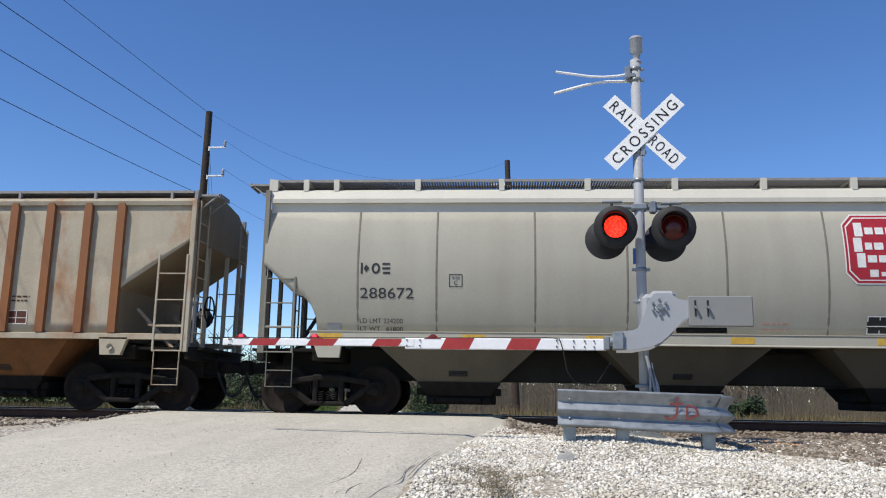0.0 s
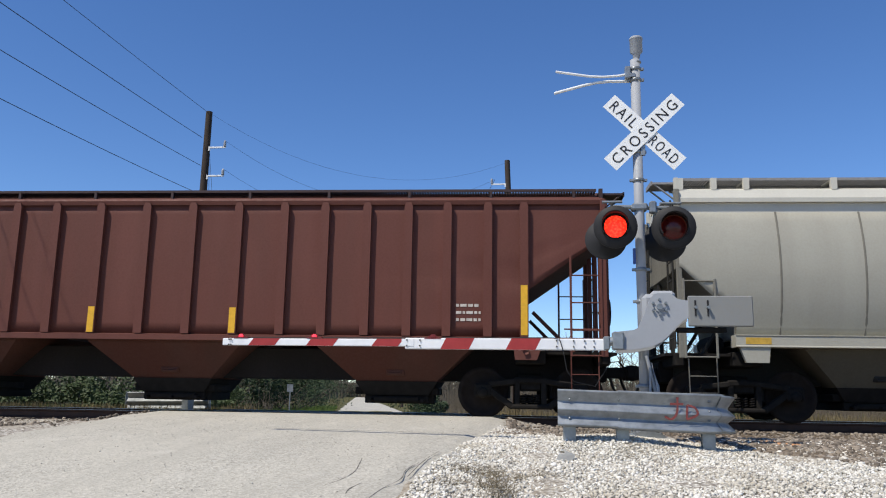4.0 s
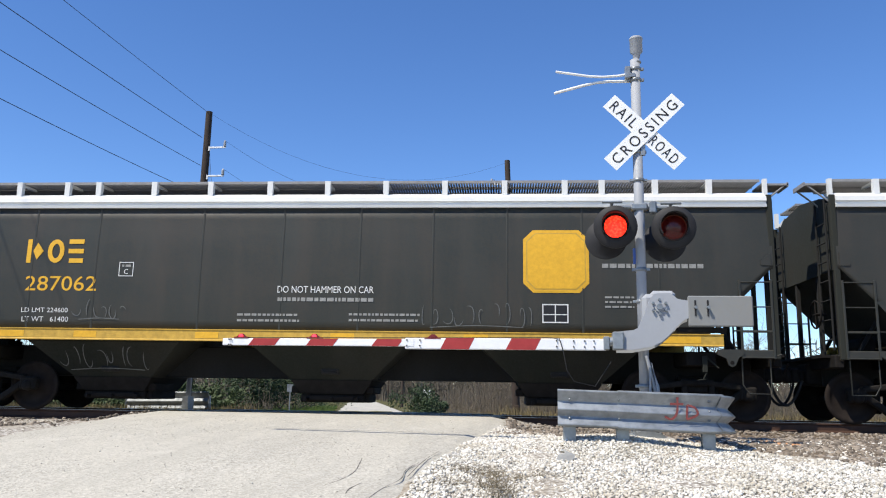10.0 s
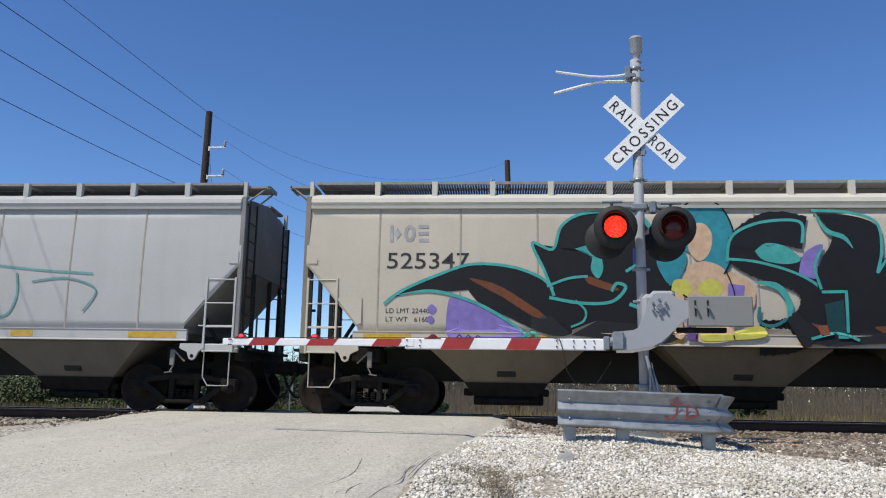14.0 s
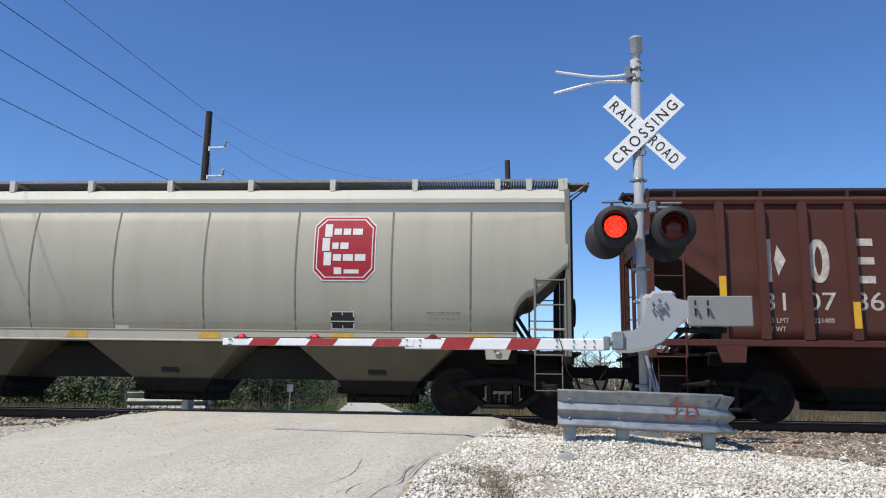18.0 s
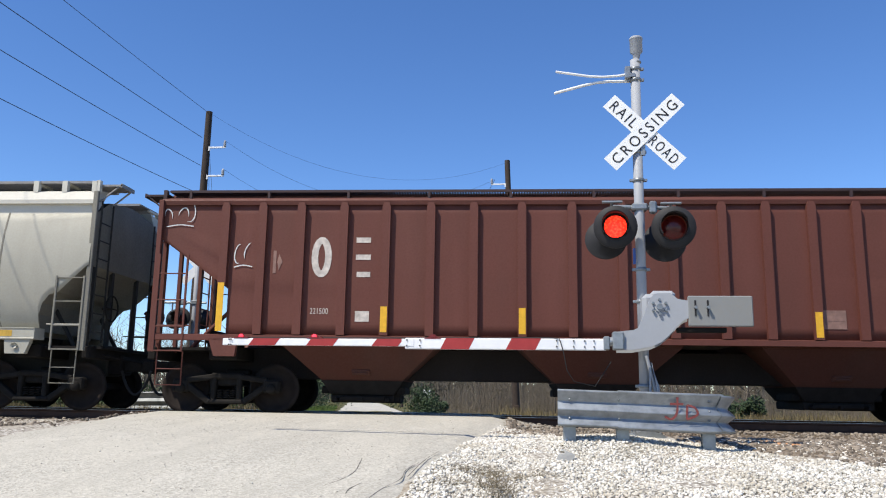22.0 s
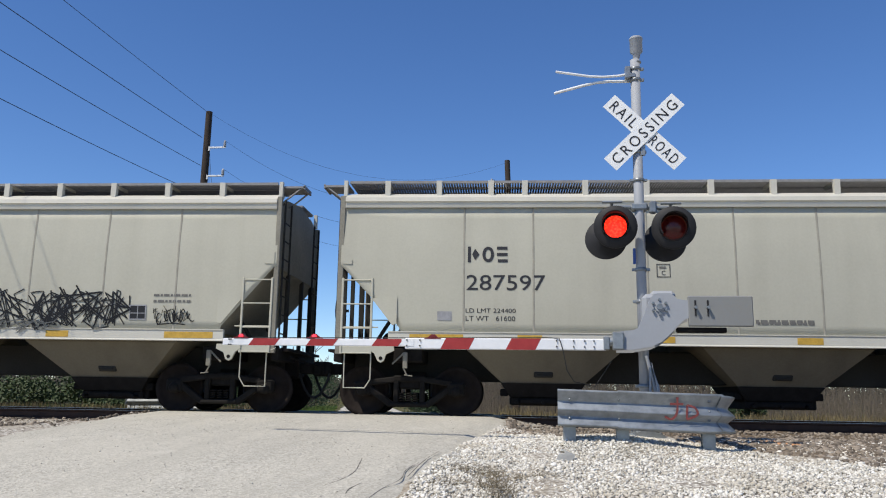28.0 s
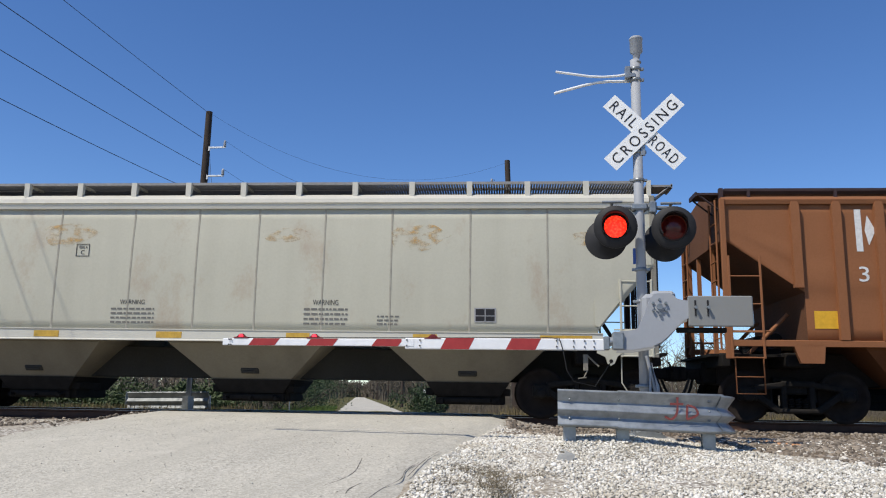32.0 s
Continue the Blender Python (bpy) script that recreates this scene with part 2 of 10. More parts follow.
# ---------------------------------------------------------------- hopper wagons
# Each kind: length of the body, truck centres, the side's half width by height, the
# lower outline of the end (x from the end, height), seams or ribs, walkway brackets.
KINDS = {
    "round": dict(length=15.64, truck=6.60, half=((1.5, 1.30), (1.7, 1.40), (1.95, 1.485), (2.2, 1.545), (2.5, 1.592), (2.8, 1.615), (3.1, 1.607), (3.4, 1.575), (3.62, 1.53), (3.84, 1.468)),
                  cut=((0.0, 2.79), (0.05, 2.76), (0.60, 2.25), (0.78, 2.20), (0.93, 2.03), (1.01, 1.82), (1.03, 1.5)),
                  seams=(-6.0, -4.5, -2.65, -0.95, 0.85, 2.65, 4.5, 6.0), eave=(3.86, 4.30), top=4.52,
                  brackets=(-7.72, -7.1, -6.5, -4.9, -3.28, -1.64, 0, 1.64, 3.28, 4.9, 6.5, 7.1, 7.72), bays=(-4.1, 0.1, 4.2)),
    "straight": dict(length=15.90, truck=6.80, half=((1.5, 1.565), (2.0, 1.59), (2.6, 1.60), (3.2, 1.595), (3.82, 1.56)),
                     cut=((0.0, 2.77), (0.05, 2.75), (1.02, 1.62), (1.05, 1.5)),
                     seams=(-6.55, -5.0, -3.55, -2.05, -0.75, 0.45, 1.75, 3.05, 4.55, 6.0), eave=(3.90, 4.17), top=4.47,
                     brackets=tuple(-6.63 + 1.115 * i for i in range(13)), bays=(-4.13, 0.26, 4.5)),
    "long": dict(length=16.50, truck=6.95, half=((1.5, 1.565), (2.0, 1.59), (2.6, 1.60), (3.2, 1.595), (3.82, 1.56)),
                 cut=((0.0, 2.77), (0.05, 2.75), (1.12, 1.66), (1.2, 1.5)),
                 seams=(-5.9, -4.6, -2.5, -0.9, 0.6, 2.0, 3.4, 4.8, 6.2), eave=(3.92, 4.18), top=4.49,
                 brackets=(-7.4, -6.4, -5.4, -4.75, -3.6, -2.45, -1.25, -0.1, 1.05, 2.2, 3.35, 4.5, 5.2, 6.2, 7.2), bays=(-4.4, 0.0, 4.4)),
    "tall": dict(length=17.00, truck=7.0, half=((1.5, 1.56), (2.0, 1.59), (2.6, 1.60), (3.2, 1.60), (3.62, 1.575)),
                 cut=((0.0, 3.22), (0.10, 3.20), (1.12, 2.15), (1.30, 1.95), (1.35, 1.5)),
                 seams=(), eave=(3.66, 4.10), top=4.46,
                 brackets=tuple(-8.3 + 1.66 * i for i in range(11)), bays=(-4.3, 0.0, 4.3)),
    "ribbed": dict(length=16.86, truck=7.08, half=((1.45, 1.50), (2.0, 1.505), (2.8, 1.51), (3.4, 1.505), (4.04, 1.50)),
                   cut=((0.0, 3.32), (0.08, 3.28), (1.42, 2.34), (1.425, 1.45)),
                   ribs=(-7.12, -6.38, -5.62, -4.78, -3.96, -3.10, -2.28, -1.37, -0.43, 0.50, 1.42, 2.33, 3.13, 3.95, 4.75, 5.50, 6.27, 6.95),
                   seams=(), eave=(4.05, 4.11), top=4.31, brackets=tuple(-7.9 + 1.58 * i for i in range(11)), bays=(-4.45, 0.05, 4.5)),
}


def half_width(kind, z):
    pts = KINDS[kind]["half"]
    return float(np.interp(z, [p[0] for p in pts], [p[1] for p in pts]))


def low_edge(kind, x):
    k = KINDS[kind]
    d = k["length"] / 2 - abs(x)
    return float(np.interp(d, [c[0] for c in k["cut"]], [c[1] for c in k["cut"]]))


def body_shell(kind):
    k = KINDS[kind]
    half, top = k["length"] / 2, k["eave"][0]
    xs = sorted({round(s * (half - c[0]), 4) for c in k["cut"] for s in (-1, 1)} | {-4.0, -2.0, 0.0, 2.0, 4.0})
    g, n = Geo(), 12
    rings = []
    for x in xs:
        lo = low_edge(kind, x)
        zs = [lo + (top - lo) * i / (n - 1) for i in range(n)]
        ring = [(x, -half_width(kind, z), z) for z in zs]
        ring += [(x, -1.0, top + 0.30), (x, 0, top + 0.42), (x, 1.0, top + 0.30)]
        ring += [(x, half_width(kind, z), z) for z in reversed(zs)]
        rings.append(ring)
    w = len(rings[0])
    pts = [p for ring in rings for p in ring]
    fs = [(a * w + i, (a + 1) * w + i, (a + 1) * w + (i + 1) % w, a * w + (i + 1) % w) for a in range(len(xs) - 1) for i in range(w)]
    g.add(pts, [f[::-1] for f in fs])
    g.smooth = [(i % w) < n - 1 or n + 2 < (i % w) < w - 1 for i in range(len(fs))]
    g.add(rings[0], [tuple(range(w))])
    g.add(rings[-1], [tuple(range(w))[::-1]])
    return g


def shell_mesh(kind):
    """The body with three coats: sides and roof; end and sooty slope sheets darkened for shade."""
    me = body_shell(kind).mesh("body_" + kind)
    me.materials.append(None)
    me.materials.append(None)
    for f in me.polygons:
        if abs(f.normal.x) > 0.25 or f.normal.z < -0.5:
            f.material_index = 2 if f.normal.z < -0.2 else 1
    return me


def bay_shell(kind):
    """One hopper: a funnel below the sill that narrows to its outlet."""
    g = Geo()
    zt, zb = KINDS[kind]["half"][0][0] + 0.02, 0.44
    ring = []
    for hx, hy, z in ((1.62, 1.46, zt), (1.50, 1.42, 1.30), (0.56, 0.74, zb), (0.50, 0.70, 0.38)):
        ring += [(-hx, -hy, z), (hx, -hy, z), (hx, hy, z), (-hx, hy, z)]
    fs = [(4 * a + i, 4 * (a + 1) + i, 4 * (a + 1) + (i + 1) % 4, 4 * a + (i + 1) % 4) for a in range(3) for i in range(4)]
    g.add(ring, [f for f in fs] + [(3, 2, 1, 0)[::-1], (12, 13, 14, 15)[::-1]])
    return g


def gate_block():
    g = Geo().box(0, 0, 0.30, 1.25, 1.5, 0.16, bevel=0.02)
    g.box(0, -0.80, 0.30, 0.9, 0.10, 0.10, bevel=0.02).box(0, 0.80, 0.30, 0.9, 0.10, 0.10, bevel=0.02)
    for x in (-0.5, 0.0, 0.5):
        g.rod((x, -0.95, 0.28), (x, 0.95, 0.28), 0.035)
    # near-black collar over the lowest part of the bay
    ring = [(sx * hx, sy * hy, z) for hx, hy, z in ((0.80, 0.925, 0.64), (0.62, 0.80, 0.38)) for sx, sy in ((-1, -1), (1, -1), (1, 1), (-1, 1))]
    g.add(ring, [(i, 4 + i, 4 + (i + 1) % 4, (i + 1) % 4) for i in range(4)] + [(4, 5, 6, 7)[::-1]])
    g.box(-0.74, -0.3, 0.46, 0.16, 0.9, 0.14, bevel=0.02).box(0.74, -0.3, 0.46, 0.16, 0.9, 0.14, bevel=0.02)
    return g.box(0.66, -0.4, 0.33, 0.12, 0.5, 0.22, bevel=0.02)


def eave_bar(kind):
    k = KINDS[kind]
    lo, hi = k["eave"]
    h = k["length"] / 2 - (0.05 if kind != "ribbed" else 0.0)
    w = half_width(kind, lo)
    g = Geo()
    if kind == "ribbed":
        g.bar([(-w + 0.1, hi + 0.06), (-w + 0.1, lo), (-w - 0.05, lo - 0.06), (-w - 0.07, lo + 0.02), (-w - 0.05, hi)], -h, h)
    elif kind == "tall":
        ridges = [p for i in range(4) for p in ((-w - 0.02, lo + 0.085 * i), (-w - 0.05, lo + 0.085 * i + 0.02), (-w - 0.045, lo + 0.085 * i + 0.06), (-w - 0.015, lo + 0.085 * i + 0.075))]
        g.bar([(-w + 0.2, lo + 0.2), (-w + 0.06, lo)] + ridges + [(-w - 0.03, lo + 0.36), (-w + 0.02, hi - 0.03), (-w + 0.16, hi + 0.05), (-w + 0.5, hi + 0.1)], -h, h)
    elif kind == "round":
        g.bar([(-w + 0.05, lo - 0.02), (-w - 0.004, lo - 0.02), (-w - 0.004, lo + 0.17), (-w - 0.085, lo + 0.17), (-w - 0.09, lo + 0.25), (-w - 0.02, lo + 0.42), (-w + 0.10, lo + 0.47), (-w + 0.5, lo + 0.54)], -h, h)
    else:
        g.bar([(-w + 0.1, lo + 0.04), (-w + 0.04, lo), (-w - 0.055, lo), (-w - 0.065, lo + 0.05), (-w - 0.03, lo + 0.055), (-w - 0.03, lo + 0.10), (-w - 0.065, lo + 0.12),
               (-w - 0.05, lo + 0.20), (-w + 0.02, hi - 0.02), (-w + 0.14, hi + 0.05), (-w + 0.5, hi + 0.12)], -h, h)
    return g


def walkway_deck(kind):
    """Open steel grating beside the roof hatches, with a lip along its edge."""
    k = KINDS[kind]
    h, z = k["length"] / 2 - 0.1, k["top"]
    y0, y1 = (-1.42, -0.50) if kind != "ribbed" else (-1.44, -0.7)
    g = Geo()
    for y in (y0, (y0 + y1) / 2, y1):
        g.box(0, y, z - 0.02, 2 * h, 0.03, 0.05)
    x = -h
    while x < h:
        g.box(x, (y0 + y1) / 2, z - 0.015, 0.033, y1 - y0, 0.03)
        x += 0.052
    return g


def ladder_parts(parent, mat, x0, x1, y, z0, z1, first, last, count):
    """Two stiles and their rungs, on one side of the wagon."""
    lad = part("ladder", once(("ladder_step", round(x1 - x0, 2)), lambda: Geo().rod((0, 0, 0), (x1 - x0, 0, 0), 0.016, 6)), mat, parent, at=(x0, y, z0 + 0.02))
    stile = once(("ladder_stile", round(z1 - z0, 2)), lambda: Geo().box(0, 0, (z1 - z0) / 2, 0.042, 0.03, z1 - z0, bevel=0.006))
    rung = once(("ladder_rung", round(x1 - x0, 2)), lambda: Geo().rod((0, 0, 0), (x1 - x0, 0, 0), 0.014, 6))
    for x in (x0, x1):
        part("stile", stile, mat, lad, at=(x - x0, 0, -0.02))
    for i in range(count):
        part("rung", rung, mat, lad, at=(0, 0, first + (last - first) * i / (count - 1) - z0 - 0.02))
    return lad


def wheel_set():
    g = Geo()
    for s in (-1, 1):
        m = Matrix.Translation((0, s * 0.75, 0)) @ pose(0, 0, 0, 90 * s, 0, 0)
        g.lathe([(0.0, 0.075), (0.09, 0.075), (0.11, 0.04), (0.16, 0.02), (0.30, -0.015), (0.385, 0.01), (0.395, 0.055), (0.450, 0.06), (0.457, -0.03),
                 (0.485, -0.045), (0.485, -0.07), (0.40, -0.075), (0.38, -0.04), (0.16, -0.06), (0.10, -0.09)], m, 28)
    g.rod((0, -1.02, 0), (0, 1.02, 0), 0.075, 10)
    return g


def truck_frame():
    """Cast side frame with its two windows, seen from the side."""
    g = Geo()
    for s in (-1, 1):
        g.box(s * 0.90, 0, 0.50, 0.34, 0.20, 0.26, bevel=0.04)
        g.box(s * 0.50, 0, 0.645, 0.62, 0.16, 0.11, Matrix.Rotation(s * 0.13, 3, "Y"), 0.02)
        g.box(s * 0.58, 0, 0.365, 0.62, 0.15, 0.12, Matrix.Rotation(s * -0.62, 3, "Y"), 0.02)
        g.box(s * 0.25, 0, 0.44, 0.10, 0.15, 0.42, bevel=0.02)
    g.box(0, 0, 0.69, 0.62, 0.17, 0.12, bevel=0.03)
    g.box(0, 0, 0.20, 0.72, 0.22, 0.09, bevel=0.03)
    return g


def spring_nest():
    g = Geo()
    for x in (-0.13, 0.0, 0.13):
        pts = [(x + 0.05 * math.cos(a * 0.9), 0.05 * math.sin(a * 0.9), 0.25 + 0.0062 * a) for a in range(30)]
        g.pipe(pts, 0.013, 4)
    return g


def make_truck(wagon, x):
    t = part("truck", once(("truck_bolster",), lambda: Geo().box(0, 0, 0.60, 0.42, 2.0, 0.20, bevel=0.03).box(0, 0, 0.78, 0.5, 0.9, 0.12, bevel=0.03)
                           .rod((-0.62, -0.7, 0.38), (-0.62, 0.7, 0.38), 0.06).rod((0.62, -0.7, 0.38), (0.62, 0.7, 0.38), 0.06)), M["truck"], wagon, at=(x, 0, 0))
    for y in (-1.0, 1.0):
        part("side_frame", once(("side_frame",), truck_frame), M["truck"], t, at=(0, y, 0))
        part("coil_spring", once(("coil_spring",), spring_nest), M["truck"], t, at=(0, y * 1.02, 0))
        for s in (-1, 1):
            part("bearing_cap", once(("bearing_cap",), lambda: Geo().lathe([(0.0, -0.09), (0.075, -0.09), (0.10, -0.05), (0.105, 0.05)], pose(0, 0, 0, -90), 12)),
                 M["truck"], t, at=Matrix.Translation((s * 0.90, y * 1.06, 0.457)) @ pose(0, 0, 0, 0, 0, 0 if y < 0 else 180))
            part("brake_shoe", once(("brake_shoe",), lambda: Geo().box(0, 0, 0.5, 0.09, 0.10, 0.30, bevel=0.02)), M["rubber"], t, at=(s * 0.42, y * 0.75, 0))
    return t, [part("wheelset", once(("wheelset",), wheel_set), M["wheel"], t, at=(s * 0.90, 0, 0.457)) for s in (-1, 1)]


def coupler_block():
    g = Geo()
    g.box(0.30, 0, 0.88, 0.75, 0.20, 0.22, bevel=0.03)
    g.box(0.72, 0.03, 0.88, 0.22, 0.30, 0.30, bevel=0.05).box(0.80, -0.12, 0.88, 0.16, 0.14, 0.28, bevel=0.04)
    g.box(-0.05, 0, 0.90, 0.5, 0.5, 0.42, bevel=0.03)
    g.rod((0.62, -0.05, 0.92), (0.30, -1.25, 1.05), 0.018, 6)
    return g


def hose():
    pts = [(0.25 + 0.62 * u, -0.32 + 0.05 * math.sin(3 * u), 0.78 - 0.52 * math.sin(math.pi * u) ** 0.8 * (1 - 0.15 * u)) for u in (0, 0.08, 0.18, 0.3, 0.42, 0.54, 0.66, 0.78, 0.9, 1.0)]
    return Geo().pipe(pts, 0.028, 6)


ROLLING = []


def hopper_wagon(kind, look_of, label, group="wagons of the train"):
    """look_of: materials for body, chord, sill, frame and the reflector marks."""
    k = KINDS[kind]
    L, half = k["length"], k["length"] / 2
    body_m, chord_m, frame_m, deck_m = look_of["body"], look_of["chord"], look_of["frame"], look_of["deck"]
    w = thing("hopper_wagon", label, "rail wagon", group=group)
    zsill = k["half"][0][0]
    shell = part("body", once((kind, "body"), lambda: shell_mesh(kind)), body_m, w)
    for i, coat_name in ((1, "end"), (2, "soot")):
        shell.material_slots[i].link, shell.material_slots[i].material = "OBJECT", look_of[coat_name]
    # posts inside the ends carry shade in their colour too
    post_m = frame_m if kind == "ribbed" else look_of["soot"]
    for s in (0, 180):
        turn = pose(0, 0, 0, 0, 0, s)
        part("top_chord", once((kind, "top_chord"), lambda: eave_bar(kind)), chord_m, w, at=turn)
        part("walkway", once((kind, "walkway"), lambda: walkway_deck(kind)), deck_m, w, at=turn)
        if kind != "ribbed" and s == 0:
            hl = half - 1.15
            # the hatch's dark coat carries the shade under the walkways
            part("trough_hatch", once((kind, "hatch"), lambda: Geo().bar([(-0.44, 4.12), (0.44, 4.12), (0.44, k["top"] + 0.01), (0.30, k["top"] + 0.05), (-0.30, k["top"] + 0.05), (-0.44, k["top"] + 0.01)], -hl, hl)), M["hatch"], w)
        inset = 0.95 if kind != "ribbed" else 0.0
        part("side_sill", once((kind, "side_sill"), lambda: Geo().bar(
            [(0.04 - k["half"][0][1], zsill - 0.17), (-1.63, zsill - 0.17), (-1.63, zsill - 0.155), (-1.615, zsill - 0.14), (-1.615, zsill + 0.02), (-1.63, zsill + 0.035), (-1.63, zsill + 0.05), (0.02 - k["half"][0][1], zsill + 0.05)]
            if kind != "ribbed" else [(-1.42, zsill - 0.10), (-1.60, zsill - 0.10), (-1.60, zsill + 0.0), (-1.50, zsill + 0.02)], -half + inset, half - inset)), look_of["sill"], w, at=turn)
        for x in k["brackets"]:
            zb, zt = (k["eave"][1] - 0.02, k["top"] - 0.04)
            if kind == "ribbed":
                part("walkway_bracket", once((kind, "bracket"), lambda: Geo().box(0, -1.45, (zb + zt) / 2, 0.05, 0.06, zt - zb + 0.02)), deck_m, w, at=turn @ pose(x, 0, 0))
            else:
                part("walkway_bracket", once((kind, "bracket"), lambda: Geo().prism([(-0.05, zb), (0.05, zb), (0.055, zt + 0.03), (-0.055, zt + 0.03)], -1.50, -1.40)
                                             .box(0, -1.2, zt - 0.01, 0.06, 0.5, 0.05)), chord_m, w, at=turn @ pose(x, 0, 0))
        for x in k["seams"]:
            def seam():
                g, zs = Geo(), [k["half"][0][0] + 0.04 + (k["eave"][0] - k["half"][0][0] - 0.04) * i / 9 for i in range(10)]
                p = [(sx, -half_width(kind, z) - 0.007 * (abs(sx) < 0.01) - 0.0025, z) for z in zs for sx in (-0.020, 0.0, 0.020)]
                return g.add(p, [(3 * i + j, 3 * i + j + 1, 3 * i + j + 4, 3 * i + j + 3) for i in range(9) for j in (0, 1)], True)
            part("weld_seam", once((kind, "weld_seam"), seam), look_of["seam"], w, at=turn @ pose(x if s == 0 else -x, 0, 0))
        for x in k.get("ribs", ()):
            lo = max(low_edge(kind, x), 1.47)
            part("side_rib", once((kind, "rib", round(lo, 2)), lambda: Geo().prism([(-0.08, lo), (0.08, lo), (0.08, 3.95), (0.05, 4.03), (-0.05, 4.03), (-0.08, 3.95)], -1.60, -1.49)),
                 look_of.get("rib", body_m), w, at=turn @ pose(x if s == 0 else -x, 0, 0))
    for x in k["bays"]:
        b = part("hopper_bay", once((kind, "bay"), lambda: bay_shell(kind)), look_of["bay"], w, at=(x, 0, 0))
        part("outlet_gate", once(("gate",), gate_block), M["underframe"], b, "sooty steel outlet gate")
        for s in (0, 180):
            part("vibrator_bracket", once(("vibrator",), lambda: Geo().box(0, 0, 0, 0.36, 0.05, 0.13, bevel=0.02).box(0, -0.03, 0, 0.26, 0.03, 0.05, bevel=0.008)), look_of["soot"], b, "sooty vibrator bracket",
                 at=pose(0, 0, 0, 0, 0, s) @ pose(0, -1.03, 0.80, 38))
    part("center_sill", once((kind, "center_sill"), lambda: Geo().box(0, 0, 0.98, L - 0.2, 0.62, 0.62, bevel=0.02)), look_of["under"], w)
    for e in (-1, 1):
        turn = pose(0, 0, 0) if e > 0 else pose(0, 0, 0, 0, 0, 180)
        # end stub: bolster, shear plate, end sill, slope struts
        part("end_bolster", once((kind, "end_bolster"), lambda: Geo().box(k["truck"], 0, 1.12, 0.55, 2.7, 0.26, bevel=0.02)
                                 .box((k["truck"] + half) / 2 + 0.1, 0, 1.20, half - k["truck"] + 0.3, 2.5, 0.05).box(half + 0.02, 0, 1.10, 0.16, 2.9, 0.24, bevel=0.02)), M["underframe"], w, at=turn)
        for y in (-1.35, -0.55, 0.55, 1.35):
            zt = k["cut"][0][1] + (0.4 if abs(y) > 1 else 0.0)
            part("end_post", once((kind, "end_post", zt), lambda: Geo().box(half - 0.05, 0, (1.15 + zt) / 2, 0.07, 0.09, zt - 1.15)), post_m, w, at=turn @ pose(0, y, 0))
        for y in (-1, 1):
            part("slope_strut", once((kind, "strut"), lambda: Geo().rod((half - 0.5, 0, 1.2), (half - 1.0 if kind != "ribbed" else half - 1.3, 0, 2.0), 0.04, 6)), post_m, w, at=turn @ pose(0, 0.9 * y, 0))
            zc = k["eave"][1] - 0.02
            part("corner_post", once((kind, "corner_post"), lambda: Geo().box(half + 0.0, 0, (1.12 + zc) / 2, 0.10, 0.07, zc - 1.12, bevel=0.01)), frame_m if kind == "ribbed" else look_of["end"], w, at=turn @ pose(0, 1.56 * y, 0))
            part("roof_end_bracket", once((kind, "roof_end"), lambda: Geo().box(half - 0.02, 0, (zc + k["top"]) / 2, 0.07, 0.10, k["top"] - zc)), chord_m if kind != "ribbed" else deck_m, w, at=turn @ pose(0, 1.45 * y, 0))
            part("grab_rail", once((kind, "grab"), lambda: Geo().pipe([(half - 0.75, 0, 1.62), (half - 0.05, 0, 1.62)], 0.014)), frame_m, w, at=turn @ pose(0, 1.58 * y, 0))
            if kind in ("round", "ribbed"):
                part("jack_pad", once((kind, "jack"), lambda: Geo().prism([(k["truck"] - 0.30, 1.05), (k["truck"] + 0.10, 1.05), (k["truck"] + 0.22, 1.38), (k["truck"] - 0.34, 1.38)], -0.05, 0.05)
                                      .lathe([(0.0, 0.0), (0.05, 0.0), (0.06, 0.03)], Matrix.Translation((k["truck"] - 0.1, -0.06, 1.2)) @ pose(0, 0, 0, 90), 10)), look_of["sill"] if look_of["sill"] is not M["amber"] else look_of["soot"], w, at=turn @ pose(0, 1.55 * y, 0))
            else:
                # short end sill under the ladder, and the lifting lug beside it
                part("end_sill", once((kind, "end_sill"), lambda: Geo().box(half - 0.34, 0, 1.205, 0.60, 0.10, 0.15, bevel=0.02).rod((half - 0.05, -0.03, 1.17), (half + 0.06, -0.05, 1.20), 0.012, 6)), frame_m, w, at=turn @ pose(0, 1.55 * y, 0))
                lug = part("lifting_lug", once((kind, "lug"), lambda: Geo().prism([(half - 1.06, 1.28), (half - 1.07, 1.19), (half - 0.92, 1.12), (half - 0.88, 1.00), (half - 0.82, 0.965), (half - 0.76, 1.00), (half - 0.70, 1.13), (half - 0.60, 1.20), (half - 0.60, 1.28)], -0.03, 0.03)),
                           frame_m, w, at=turn @ pose(0, 1.59 * y, 0))
                # a dark disc on the plate stands for the shaded open hole
                part("lug_hole", once((kind, "lug_hole"), lambda: Geo().rod((half - 0.82, -0.036, 1.045), (half - 0.82, 0.036, 1.045), 0.035, 12)), M["underframe"], lug)
                part("brake_hanger", once((kind, "hanger"), lambda: Geo().rod((half - 1.02, 0, 0.95), (half - 1.24, 0, 1.16), 0.018, 6).box(half - 1.26, 0, 1.02, 0.09, 0.05, 0.30, bevel=0.01).rod((half - 1.30, 0, 0.74), (half - 1.22, 0, 0.90), 0.014, 6)
                                                       .rod((half - 1.40, 0, 0.73), (half - 1.25, 0, 0.75), 0.012, 6)), look_of["end"], w, at=turn @ pose(0, 1.45 * y, 0))
            sag = 0.10 if kind not in ("round", "ribbed") else 0.0
